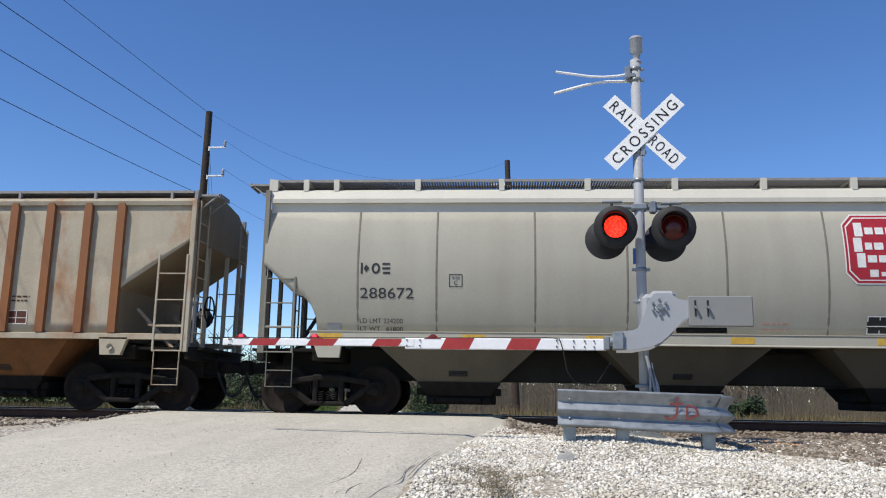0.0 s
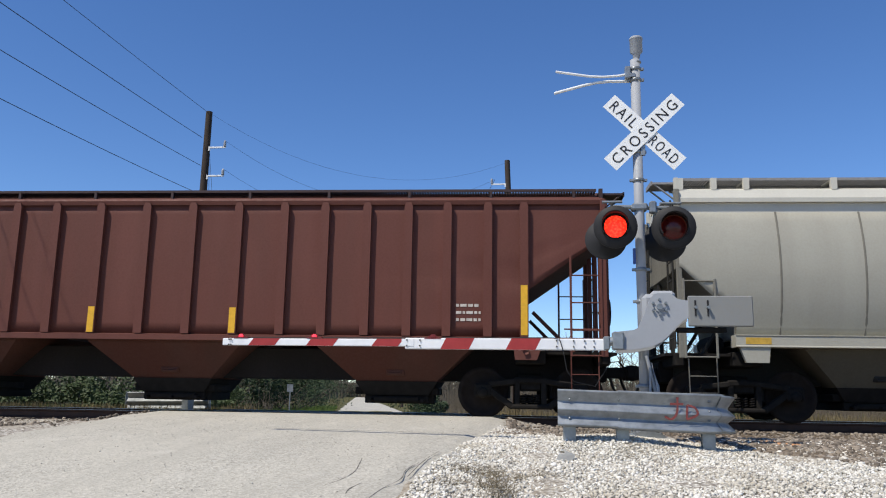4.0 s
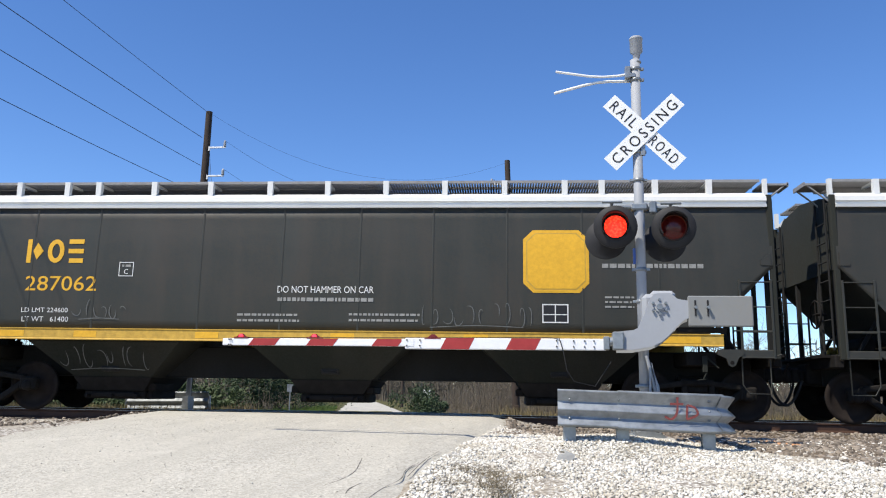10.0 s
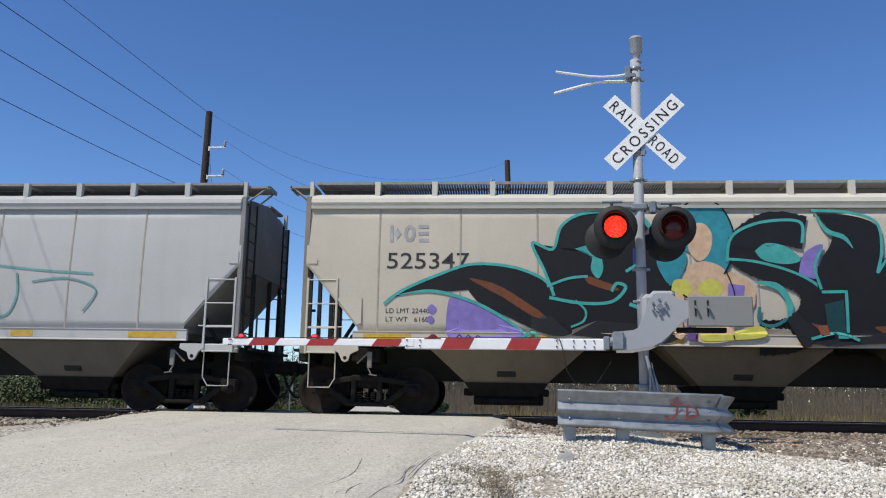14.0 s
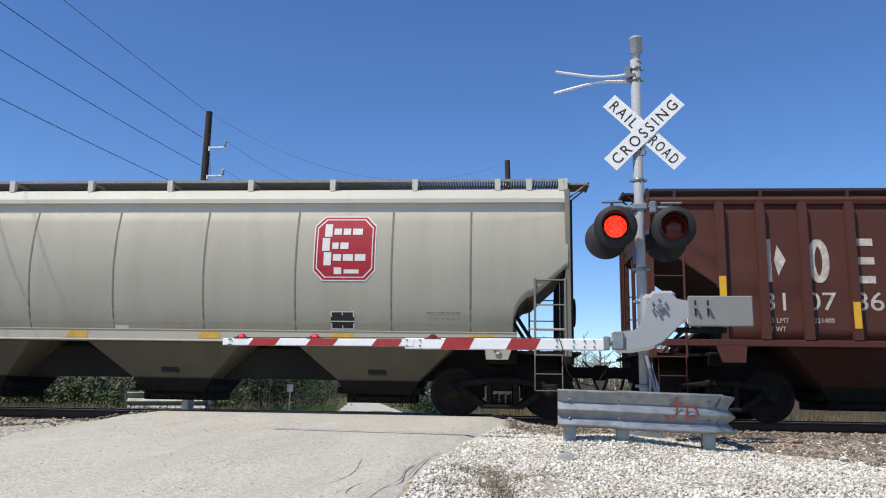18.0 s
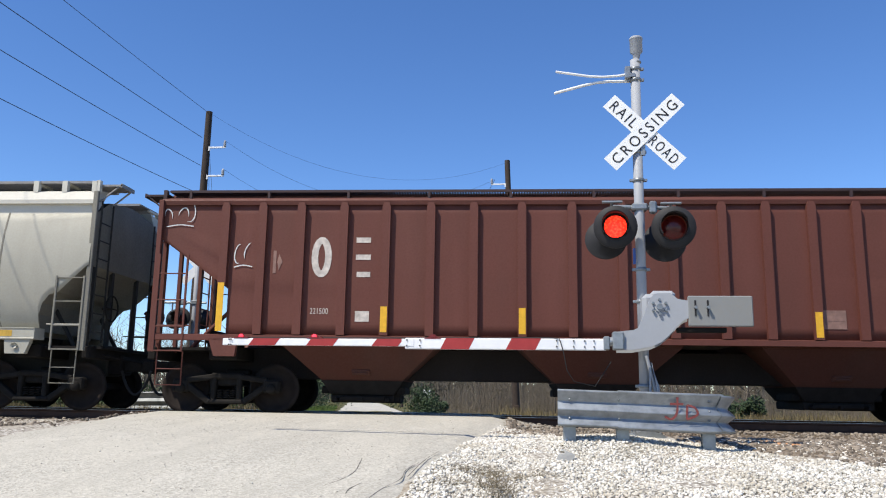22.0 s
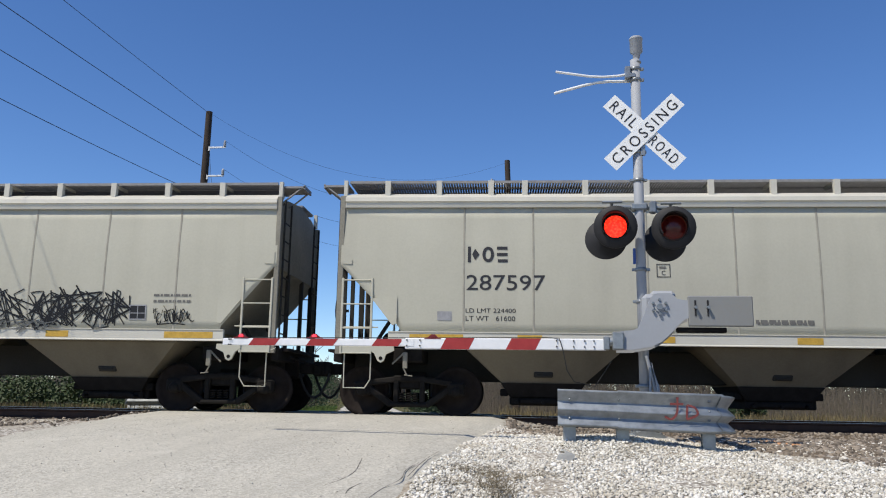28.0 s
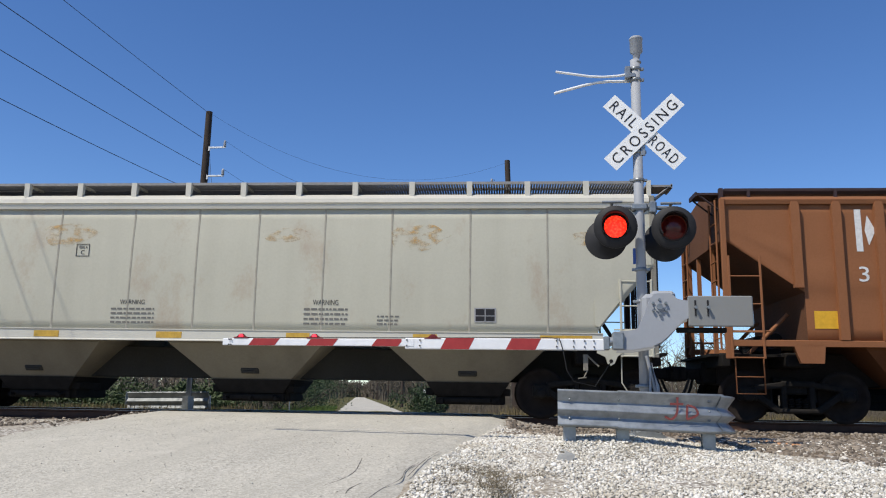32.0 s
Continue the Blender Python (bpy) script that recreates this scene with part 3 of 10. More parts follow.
            part("step_stirrup", once((kind, "stirrup"), lambda: Geo().pipe([(half - 0.62, 0, 1.13), (half - 0.62, 0, 0.50 + 1.6 * sag), (half - 0.62 + sag, 0, 0.50), (half - 0.12, 0, 0.50), (half - 0.12, 0, 1.13)], 0.013)
                                          .rod((half - 0.62, 0, 0.80 + 3.5 * sag), (half - 0.12, 0, 0.80 + 3.5 * sag), 0.010, 6)), look_of["end"] if kind == "round" else frame_m, w, at=turn @ pose(0, 1.52 * y, 0))
            x0 = half - 0.62
            lad = ladder_parts(w, look_of["end"] if kind == "round" else frame_m, x0, half - 0.06, 0.0, 1.12, k["cut"][0][1] - 0.22 if kind != "ribbed" else 3.0, 1.60, (k["cut"][0][1] - 0.26) if kind != "ribbed" else 2.62, 3)
            lad.matrix_basis = turn @ Matrix.Translation((x0, 1.60 * y, 1.14))
            side = once((kind, "end_ladder"), lambda: Geo().rod((half + 0.08, -0.25, 1.3), (half + 0.08, -0.25, 4.1), 0.02, 6).rod((half + 0.08, 0.2, 1.3), (half + 0.08, 0.2, 4.1), 0.02, 6))
            el = part("end_ladder", side, post_m, w, at=turn @ pose(0, 1.2 * y, 0))
            for i in range(7):
                part("rung", once((kind, "end_rung"), lambda: Geo().rod((half + 0.08, -0.25, 0), (half + 0.08, 0.2, 0), 0.014, 6)), post_m, el, at=(0, 0, 1.5 + 0.36 * i))
        part("roof_end_platform", once((kind, "platform"), lambda: Geo().box(half + 0.18, 0, k["top"] - 0.09, 0.50, 0.54, 0.04).box(half + 0.42, 0, k["top"] - 0.09, 0.03, 0.54, 0.08)
                                       .rod((half - 0.02, -0.24, k["top"] - 0.42), (half + 0.36, -0.24, k["top"] - 0.11), 0.018, 6).rod((half - 0.02, 0.24, k["top"] - 0.42), (half + 0.36, 0.24, k["top"] - 0.11), 0.018, 6)), deck_m, w, at=turn @ pose(0, -1.15 * e, 0))
        c = part("coupler", once((kind, "coupler"), lambda: coupler_block()), M["underframe"], w, at=turn @ pose(half - 0.02, 0, 0))
        part("air_hose", once(("hose",), hose), M["rubber"], c)
        t, axles = make_truck(w, e * k["truck"])
        ROLLING.extend((w, a) for a in axles)
    wheel = part("brake_wheel", once(("brake_wheel",), lambda: Geo().pipe([(0, 0.26 * math.cos(a * math.pi / 8), 0.26 * math.sin(a * math.pi / 8)) for a in range(17)], 0.018, 5)
                                     .rod((0, -0.25, 0), (0, 0.25, 0), 0.015, 5).rod((0, 0, -0.25), (0, 0, 0.25), 0.015, 5).rod((0, 0, 0), (0.2, 0, 0), 0.03, 6)), M["underframe"], w, at=pose(half + 0.16, -0.85, 2.0, 0, 0, 180) if kind in ("round", "ribbed") else pose(-half - 0.16, -0.85, 2.0))
    part("brake_cylinder", once(("brake_cylinder",), lambda: Geo().rod((0, -0.6, 0), (0, 0.25, 0), 0.16, 14).rod((0.35, -0.5, 0.1), (0.35, 0.35, 0.1), 0.12, 12).box(0.15, -0.2, -0.12, 0.6, 0.5, 0.1)), M["underframe"], w, at=(-half + 0.85, 0, 1.45))
    return w

# ---------------------------------------------------------------- the ground
ROAD_DIR = -0.2229  # the road's drift along x for each metre away from the camera


def road_edges(y):
    """Left and right edge of the pavement at a distance y from the track."""
    right = float(np.interp(y, [-40, -16, -10.5, -9.7, -9.0, -8.1, -6.0, -3.5, -1.0, 2.0, 6.0, 20.0, 40.0], [-0.2, -0.75, -0.98, -1.0, -1.01, -0.95, -0.72, -0.5, -0.55, -0.75, -1.25, -4.20, -8.75]))
    left = float(np.interp(y, [-40, -16, -9.0, -6.9, -5.0, -3.4, -1.0, 2.0, 6.0, 20.0, 40.0], [-9.5, -8.0, -6.8, -6.45, -6.75, -7.0, -7.4, -7.2, -7.0, -9.65, -14.1]))
    if y > 40:
        left, right = -14.1 + ROAD_DIR * (y - 40), -8.75 + ROAD_DIR * (y - 40)
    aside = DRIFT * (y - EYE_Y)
    return left + aside, right + aside


def height(x, y):
    near = np.interp(y, [-60, -30, -16, -12, -9.7, -8.4, -7.2, -6.0, -4.0, -2.4, -1.2], [-1.6, -1.4, -1.05, -0.72, -0.42, -0.29, -0.205, -0.155, -0.085, -0.03, -0.005])
    far = np.interp(y, [1.2, 2.4, 5.0, 9.0, 25.0, 42.0, 400.0], [-0.005, -0.02, -0.18, -0.45, -0.55, -0.9, -1.1])
    z = near if y < 0 else far
    z += 0.15 * math.exp(-((x - 1.2) / 0.95) ** 2 - ((y + 6.75) / 0.6) ** 2)  # gravel heaped round the guard rail
    left, right = road_edges(y)
    off = max(left - x, x - right, 0.0)
    bed = np.interp(abs(y - TRACK_Y), [0, 1.5, 2.6, 4.5, 7.0], [-0.17, -0.20, -0.27, -0.20, -0.10])
    bed_share = np.interp(abs(y - TRACK_Y), [4.0, 6.5], [1.0, 0.0]) * np.interp(off, [0.0, 0.35, 1.2], [0.0, 0.55, 1.0])
    z = z * (1 - bed_share) + min(z, bed) * bed_share
    if y > 2 and off > 0.3:
        z -= 0.12 * min(1.0, off - 0.3) * (0.6 + 0.4 * noise.noise((x * 0.3, y * 0.3, 0)))
    return float(z)


def ground_sheet():
    def steps(lo, hi, inner, fine):
        vals, v = [], inner[0]
        while v <= inner[1]:
            vals.append(v)
            v += fine
        a, d = inner[0], fine
        while a > lo:
            d *= 1.45
            a -= d
            vals.insert(0, a)
        a, d = inner[1], fine
        while a < hi:
            d *= 1.45
            a += d
            vals.append(a)
        return vals
    xs, ys = steps(-2500, 2500, (-15, 9), 0.22), steps(-300, 3000, (-12, 12), 0.22)
    pts = []
    for y in ys:
        for x in xs:
            z = height(x, y)
            left, right = road_edges(y)
            if abs(x) < 30 and abs(y) < 30:
                amp = 0.012 if left < x < right else 0.035
                z += amp * noise.noise((x * 1.3, y * 1.3, 3.0)) + (0.0 if left - 0.2 < x < right + 0.2 else 0.02 * noise.noise((x * 4, y * 4, 1.0)))
                if left < x < right:
                    z -= 0.03
            pts.append((x, y, z))
    n = len(xs)
    g = Geo()
    g.add(pts, [(j * n + i, j * n + i + 1, (j + 1) * n + i + 1, (j + 1) * n + i) for j in range(len(ys) - 1) for i in range(n - 1)], True)
    return g


def ground_material():
    """White limestone gravel near the crossing, dun grass and weeds away from it."""
    m, t, p = nodes_of("gravel_and_dry_grass")
    tc = t.nodes.new("ShaderNodeTexCoord")
    cells = put(t, "ShaderNodeTexVoronoi", Scale=22.0)
    t.links.new(tc.outputs["Object"], cells.inputs["Vector"])
    stone = mixed(t, cells.outputs["Color"], (0.36, 0.33, 0.28), (0.62, 0.59, 0.52))
    # gaps between stones darkened, their shade put into the colour
    stone = mixed(t, ramp(t, cells.outputs["Distance"], 0.35, 0.75), stone, (0.20, 0.175, 0.14))
    dirt = mixed(t, ramp(t, grain(t, 0.7, (1, 1, 1), 6), 0.45, 0.75), stone, (0.30, 0.25, 0.18))
    grass = mixed(t, grain(t, 3.0, (1, 1, 1), 6), (0.06, 0.07, 0.022), (0.13, 0.105, 0.052))
    sx = t.nodes.new("ShaderNodeSeparateXYZ")
    both = t.nodes.new("ShaderNodeMath")
    both.operation = "MULTIPLY"
    t.links.new(ramp(t, sx.outputs["X"], 1.2, 2.4), both.inputs[0])
    t.links.new(ramp(t, sx.outputs["Y"], -7.2, -5.4), both.inputs[1])
    dirt = mixed(t, both.outputs[0], dirt, (0.13, 0.10, 0.07))
    t.links.new(tc.outputs["Object"], sx.inputs[0])
    wob = t.nodes.new("ShaderNodeMath")
    wob.operation = "ADD"
    t.links.new(sx.outputs["Y"], wob.inputs[0])
    t.links.new(ramp(t, grain(t, 0.5), 0, 1, -2.5, 2.5), wob.inputs[1])
    t.links.new(mixed(t, ramp(t, wob.outputs[0], 3.4, 5.2), dirt, grass), p.inputs["Base Color"])
    p.inputs["Roughness"].default_value = 0.95
    p.inputs["Specular IOR Level"].default_value = 0.1
    relief(t, p, cells.outputs["Distance"], 0.8, 0.02)
    return m


def road_material():
    """Pale, worn chip-seal road with tar-black patches and fine stones."""
    m, t, p = nodes_of("worn_pale_asphalt")
    tc = t.nodes.new("ShaderNodeTexCoord")
    chips = put(t, "ShaderNodeTexVoronoi", Scale=55.0)
    t.links.new(tc.outputs["Object"], chips.inputs["Vector"])
    c = mixed(t, chips.outputs["Color"], (0.275, 0.26, 0.218), (0.58, 0.55, 0.468))
    c = mixed(t, ramp(t, grain(t, 0.8, (1, 0.4, 1), 6), 0.42, 0.72, 0, 0.5), c, (0.515, 0.485, 0.405))
    c = mixed(t, ramp(t, grain(t, 5.0, (1, 1, 1), 8, 0.75), 0.60, 0.70, 0, 0.55), c, (0.19, 0.18, 0.17))
    c = mixed(t, ramp(t, grain(t, 0.9, (1.6, 0.22, 1), 7, 0.65), 0.48, 0.72, 0, 0.55), c, (0.33, 0.312, 0.265))
    c = mixed(t, ramp(t, grain(t, 2.6, (1, 0.5, 1), 6, 0.7), 0.56, 0.72, 0, 0.4), c, (0.60, 0.575, 0.50))
    t.links.new(c, p.inputs["Base Color"])
    p.inputs["Roughness"].default_value = 0.9
    p.inputs["Specular IOR Level"].default_value = 0.15
    relief(t, p, chips.outputs["Distance"], 0.6, 0.006)
    return m


part("ground", ground_sheet(), ground_material())
tagged(bpy.data.objects["ground"], "white gravel and dry grass ground", "ground", kind="structure")


def road_sheet(y0, y1, step):
    g, rows, y = Geo(), [], y0
    n = 26
    while y <= y1 + 1e-6:
        left, right = road_edges(y)
        left += 0.10 * noise.noise((y * 1.7, 7.0, 0)) + 0.05 * noise.noise((y * 6, 2.0, 0))
        right += 0.10 * noise.noise((y * 1.7, 1.0, 0)) + 0.06 * noise.noise((y * 6, 4.0, 0))
        row = []
        for i in range(n):
            x = left + (right - left) * i / (n - 1)
            z = height(min(max(x, road_edges(y)[0]), road_edges(y)[1]), y) + 0.014 + 0.010 * noise.noise((x * 0.8, y * 0.8, 0))
            if i in (0, n - 1):
                z -= 0.05
            row.append((x, y, z))
        rows.append(row)
        y += step if y < 14 else step * 8
    g.add([p for r in rows for p in r], [(j * n + i, j * n + i + 1, (j + 1) * n + i + 1, (j + 1) * n + i) for j in range(len(rows) - 1) for i in range(n - 1)], True)
    return g


ROAD = road_material()
tagged(part("road_near", road_sheet(-60, TRACK_Y - 1.06, 0.2), ROAD), "pale worn asphalt road rising to the crossing", "road", kind="structure")
tagged(part("road_between_rails", road_sheet(TRACK_Y - 0.62, TRACK_Y + 0.62, 0.1), ROAD), "asphalt strip between the rails", "road", kind="structure")
tagged(part("road_far", road_sheet(TRACK_Y + 1.06, 900, 0.25), ROAD), "pale road running away beyond the track", "road", kind="structure")

# ---------------------------------------------------------------- the track
track = thing("track", "rusty steel railway track on wooden ties", "railway track", pose(0, TRACK_Y, 0), kind="structure")
for y in (-0.755, 0.755):
    r = part("rail", Geo().bar([(y - 0.075, -0.18), (y + 0.075, -0.18), (y + 0.07, -0.165), (y + 0.012, -0.14), (y + 0.010, -0.05), (y + 0.036, -0.035), (y + 0.036, -0.006), (y - 0.036, -0.006),
                                (y - 0.036, -0.035), (y - 0.010, -0.05), (y - 0.012, -0.14), (y - 0.07, -0.165)][::1], -450, 450), M["rail"], track)
    part("rail_head", Geo().box(0, y, -0.004, 900, 0.06, 0.006), M["railhead"], r, "polished rail top")
for i in range(-30, 31):
    part("tie", once(("tie",), lambda: Geo().box(0, 0, -0.265, 0.23, 2.6, 0.17, bevel=0.015)), M["tie"], track, at=pose(i * 0.52, 0.02 * math.sin(i * 7), 0, 0, 0, 0.6 * math.sin(i * 3)))
far_ties = Geo()
for i in list(range(-300, -30)) + list(range(31, 300)):
    far_ties.box(i * 0.52, 0, -0.265, 0.23, 2.6, 0.17)
tagged(part("distant_ties", far_ties, M["tie"], track), kind="stuff")

# ---------------------------------------------------------------- lettering
WRITING = []


def lettering(text, parent, material, x0, z0, width, tall, kind=None, y=-0.01, label="", slant=0.0, name="lettering", spacing=1.0, bold=0.0):
    """Words in the built-in font, fitted to a width and a height on the parent's side that faces -y."""
    c = bpy.data.curves.new("words", "FONT")
    c.body, c.size = text, 1.0
    c.resolution_u = 3
    c.space_character, c.offset = spacing, bold
    WRITING.append((new("words", c), parent, material, x0, z0, width, tall, kind, y, label, slant, name))


def set_lettering():
    """Turns all the words into flat meshes that lie on their surface."""
    deps = bpy.context.evaluated_depsgraph_get()
    for ob, parent, material, x0, z0, width, tall, kind, y, label, slant, name in WRITING:
        me = bpy.data.meshes.new_from_object(ob.evaluated_get(deps))
        co = np.empty(len(me.vertices) * 3)
        me.vertices.foreach_get("co", co)
        co = co.reshape(-1, 3)
        lo, hi = co.min(0), co.max(0)
        xs = x0 + (co[:, 0] - lo[0]) / max(hi[0] - lo[0], 1e-6) * width
        zs = z0 + (co[:, 1] - lo[1]) / max(hi[1] - lo[1], 1e-6) * tall
        xs = xs + slant * (zs - z0)
        ys = np.full(len(xs), y) if kind is None else np.array([-half_width(kind, z) - 0.006 for z in zs])
        me.vertices.foreach_set("co", np.stack([xs, ys, zs], 1).ravel())
        me.materials.clear()
        me.materials.append(None)
        me.update()
        bpy.data.objects.remove(ob)
        part(name, me, material, parent, label)


# ---------------------------------------------------------------- crossing signal
PY = -6.0
signal = thing("crossing_signal", "silver railway crossing signal mast with white crossbuck and red lamps", "crossing signal", pose(1.305, PY, -0.09))


def at_mast(x, y, z):
    return pose(x - 1.305, y - PY, z + 0.09)


part("mast", Geo().lathe([(0.0, 0), (0.062, 0), (0.062, 4.83), (0.0, 4.83)], n=18), M["mast"], signal)
for z in (0.62, 1.65, 2.05, 2.84, 3.20, 3.57, 4.55, 4.70):
    part("clamp_band", once(("mast_band",), lambda: Geo().lathe([(0.062, -0.022), (0.074, -0.02), (0.074, 0.02), (0.062, 0.022)], n=18).box(0.085, 0, 0, 0.05, 0.04, 0.035, bevel=0.005)
                            .box(-0.085, 0, 0, 0.05, 0.04, 0.035, bevel=0.005)), M["galv"], signal, at=(0, 0, z))
bell = part("bell", Geo().lathe([(0.0, 0.225), (0.075, 0.225), (0.088, 0.21), (0.088, 0.19), (0.082, 0.185), (0.082, 0.02), (0.05, -0.01), (0.045, -0.06), (0.03, -0.08), (0.05, -0.10), (0.062, -0.13), (0.0, -0.13)], n=20),
            M["mast"], signal, "grey electric bell on the mast top", at=(0.022, 0, 4.92))
foot = part("mast_base", Geo().prism([(-0.20, 0), (0.20, 0), (0.20, 0.05), (0.085, 0.10), (0.075, 0.42), (-0.075, 0.42), (-0.085, 0.10), (-0.20, 0.05)], -0.18, 0.18), M["galv"], signal, at=(0, 0, -0.01))
part("footing", Geo().box(0, 0, -0.07, 0.62, 0.55, 0.18, bevel=0.02), plain("old_concrete", (0.42, 0.40, 0.36), 0.9, 0, 0.3, 8), signal, "weathered concrete footing")
for x in (-0.15, 0.15):
    for y in (-0.13, 0.13):
        part("anchor_bolt", once(("anchor_bolt",), lambda: Geo().rod((0, 0, 0), (0, 0, 0.12), 0.012, 6).rod((0, 0, 0.05), (0, 0, 0.075), 0.024, 6)), M["galv"], signal, at=(x, y, 0))
# the pair of bare bracket pipes near the top
part("pipe_bracket", Geo().box(-0.10, -0.02, 4.64, 0.07, 0.10, 0.17, bevel=0.01).box(-0.06, 0, 4.60, 0.10, 0.15, 0.05), M["galv"], signal)
part("bracket_pipe", Geo().pipe([(-0.06, -0.03, 4.635), (-0.20, -0.05, 4.60), (-0.42, -0.06, 4.585), (-0.60, -0.07, 4.595), (-1.03, -0.09, 4.665)], 0.017, 8), M["sign"], signal)
part("bracket_pipe", Geo().pipe([(-0.08, 0.02, 4.545), (-0.34, 0.0, 4.545), (-0.50, -0.02, 4.525), (-0.66, -0.03, 4.49), (-1.05, -0.04, 4.385)], 0.020, 8), M["sign"], signal)


def blade(angle, y, words):
    b = part("crossbuck_blade", once(("blade",), lambda: Geo().box(0, 0, 0, 1.22, 0.006, 0.222)), M["sign"], signal, "white crossbuck blade with black capitals", at=at_mast(1.385, y, 3.728) @ pose(0, 0, 0, 0, -angle, 0))
    for word, x0, w in words:
        lettering(word, b, M["signblack"], x0, -0.073, w, 0.140, y=-0.0065, name="lettering", spacing=1.35, bold=0.0)
    return b


blade(-45.0, PY - 0.075, (("RAIL", -0.545, 0.40), ("ROAD", 0.13, 0.42)))
blade(44.5, PY - 0.087, (("CROSSING", -0.545, 1.09),))
part("crossbuck_bracket", Geo().box(0.06, -0.055, 3.82, 0.30, 0.03, 0.05, bevel=0.005).box(0.06, -0.055, 3.68, 0.06, 0.03, 0.34, bevel=0.005), M["galv"], signal)
part("lamp_crossarm", Geo().rod((-0.36, 0, 2.86), (0.42, 0, 2.83), 0.028, 10).rod((-0.33, -0.02, 2.86), (-0.33, -0.02, 2.60), 0.022, 8).rod((0.38, -0.02, 2.83), (0.38, -0.02, 2.58), 0.022, 8)
     .box(0.0, 0, 2.845, 0.20, 0.16, 0.09, bevel=0.02).box(0.16, -0.06, 2.83, 0.09, 0.09, 0.16, bevel=0.02), M["galv"], signal)
for x, z in ((-0.345, 2.898), (0.375, 2.872)):
    part("lamp_clip", once(("lamp_clip",), lambda: Geo().rod((-0.125, -0.1, 0), (0.125, -0.1, 0), 0.018, 8).rod((0, -0.1, 0), (0, 0.0, -0.04), 0.02, 6)), M["galv"], signal, at=(x, 0, z))
part("flag_tag", Geo().box(-0.085, -0.06, 2.21, 0.035, 0.02, 0.20, bevel=0.004), plain("blue_enamel_tag", (0.05, 0.10, 0.30), 0.4, 0, 0.1, 9, 0), signal, "small blue tag")
part("conduit", Geo().pipe([(0.055, -0.06, 0.45), (0.07, -0.08, 0.9), (0.14, -0.10, 0.62), (0.19, -0.05, 0.25)], 0.018, 6), M["mast"], signal)
part("strut", Geo().rod((0.02, -0.1, 0.98), (0.17, -0.02, 0.34), 0.022, 8), M["mast"], signal)


def lamp_back():
    g = Geo().lathe([(0.0, 0.0), (0.155, 0.0), (0.263, 0.004), (0.268, -0.01), (0.268, -0.022), (0.263, -0.026), (0.10, -0.03), (0.10, -0.16), (0.085, -0.19), (0.0, -0.19)], pose(0, 0, 0, 90), 36)
    return g


def lamp_hood():
    """A visor round the lens, longest over its top."""
    g, n = Geo(), 28
    p = []
    for i in range(n + 1):
        a = radians(-35 + 250 * i / n)
        reach = 0.30 if 20 < -35 + 250 * i / n < 160 else 0.20
        for r, y in ((0.172, 0.0), (0.165, -reach), (0.160, -reach), (0.166, 0.0)):
            p.append((r * math.cos(a), y, r * math.sin(a)))
    g.add(p, [(4 * i + k, 4 * i + (k + 1) % 4, 4 * i + 4 + (k + 1) % 4, 4 * i + 4 + k) for i in range(n) for k in range(4)], True)
    return g


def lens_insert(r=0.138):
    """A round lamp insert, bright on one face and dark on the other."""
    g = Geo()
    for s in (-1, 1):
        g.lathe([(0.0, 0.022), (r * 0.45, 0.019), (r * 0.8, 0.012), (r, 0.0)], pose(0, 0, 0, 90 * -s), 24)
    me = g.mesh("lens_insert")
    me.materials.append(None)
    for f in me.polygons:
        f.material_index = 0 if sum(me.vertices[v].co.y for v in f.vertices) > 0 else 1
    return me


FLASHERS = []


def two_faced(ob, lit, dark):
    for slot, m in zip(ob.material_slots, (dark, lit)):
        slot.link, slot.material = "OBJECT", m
    return ob


def signal_lamp(x, y, z, turn, phase, owner=None, where=None):
    lamp = part("signal_lamp", once(("lamp_back",), lamp_back), M["lampblack"], owner or signal, "black round lamp target with hooded red lens", at=(where or at_mast(x, y, z)) @ pose(0, 0, 0, 4, 0, turn))
    part("hood", once(("lamp_hood",), lamp_hood), M["lampblack"], lamp, at=(0, -0.005, 0))
    part("rim", once(("lamp_rim",), lambda: Geo().pipe([(0.158 * math.cos(a * math.pi / 14), -0.006, 0.158 * math.sin(a * math.pi / 14)) for a in range(29)], 0.010, 6)), M["lampblack"], lamp)
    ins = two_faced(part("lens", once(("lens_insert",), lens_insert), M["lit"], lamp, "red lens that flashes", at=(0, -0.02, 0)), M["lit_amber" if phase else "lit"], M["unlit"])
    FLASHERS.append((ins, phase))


signal_lamp(0.982, PY - 0.22, 2.463, -6, 0)
signal_lamp(1.683, PY - 0.22, 2.447, -6, 1)
signal_lamp(0.905, PY + 0.24, 2.395, 174, 0)
signal_lamp(1.645, PY + 0.24, 2.36, 174, 1)

# ---------------------------------------------------------------- crossing gate
gate = thing("crossing_gate", "lowered red and white striped crossing gate with grey counterweight", "crossing gate", pose(1.305, PY, 0.0))


def at_gate(x, y, z):
    return (x - 1.305, y - PY, z)


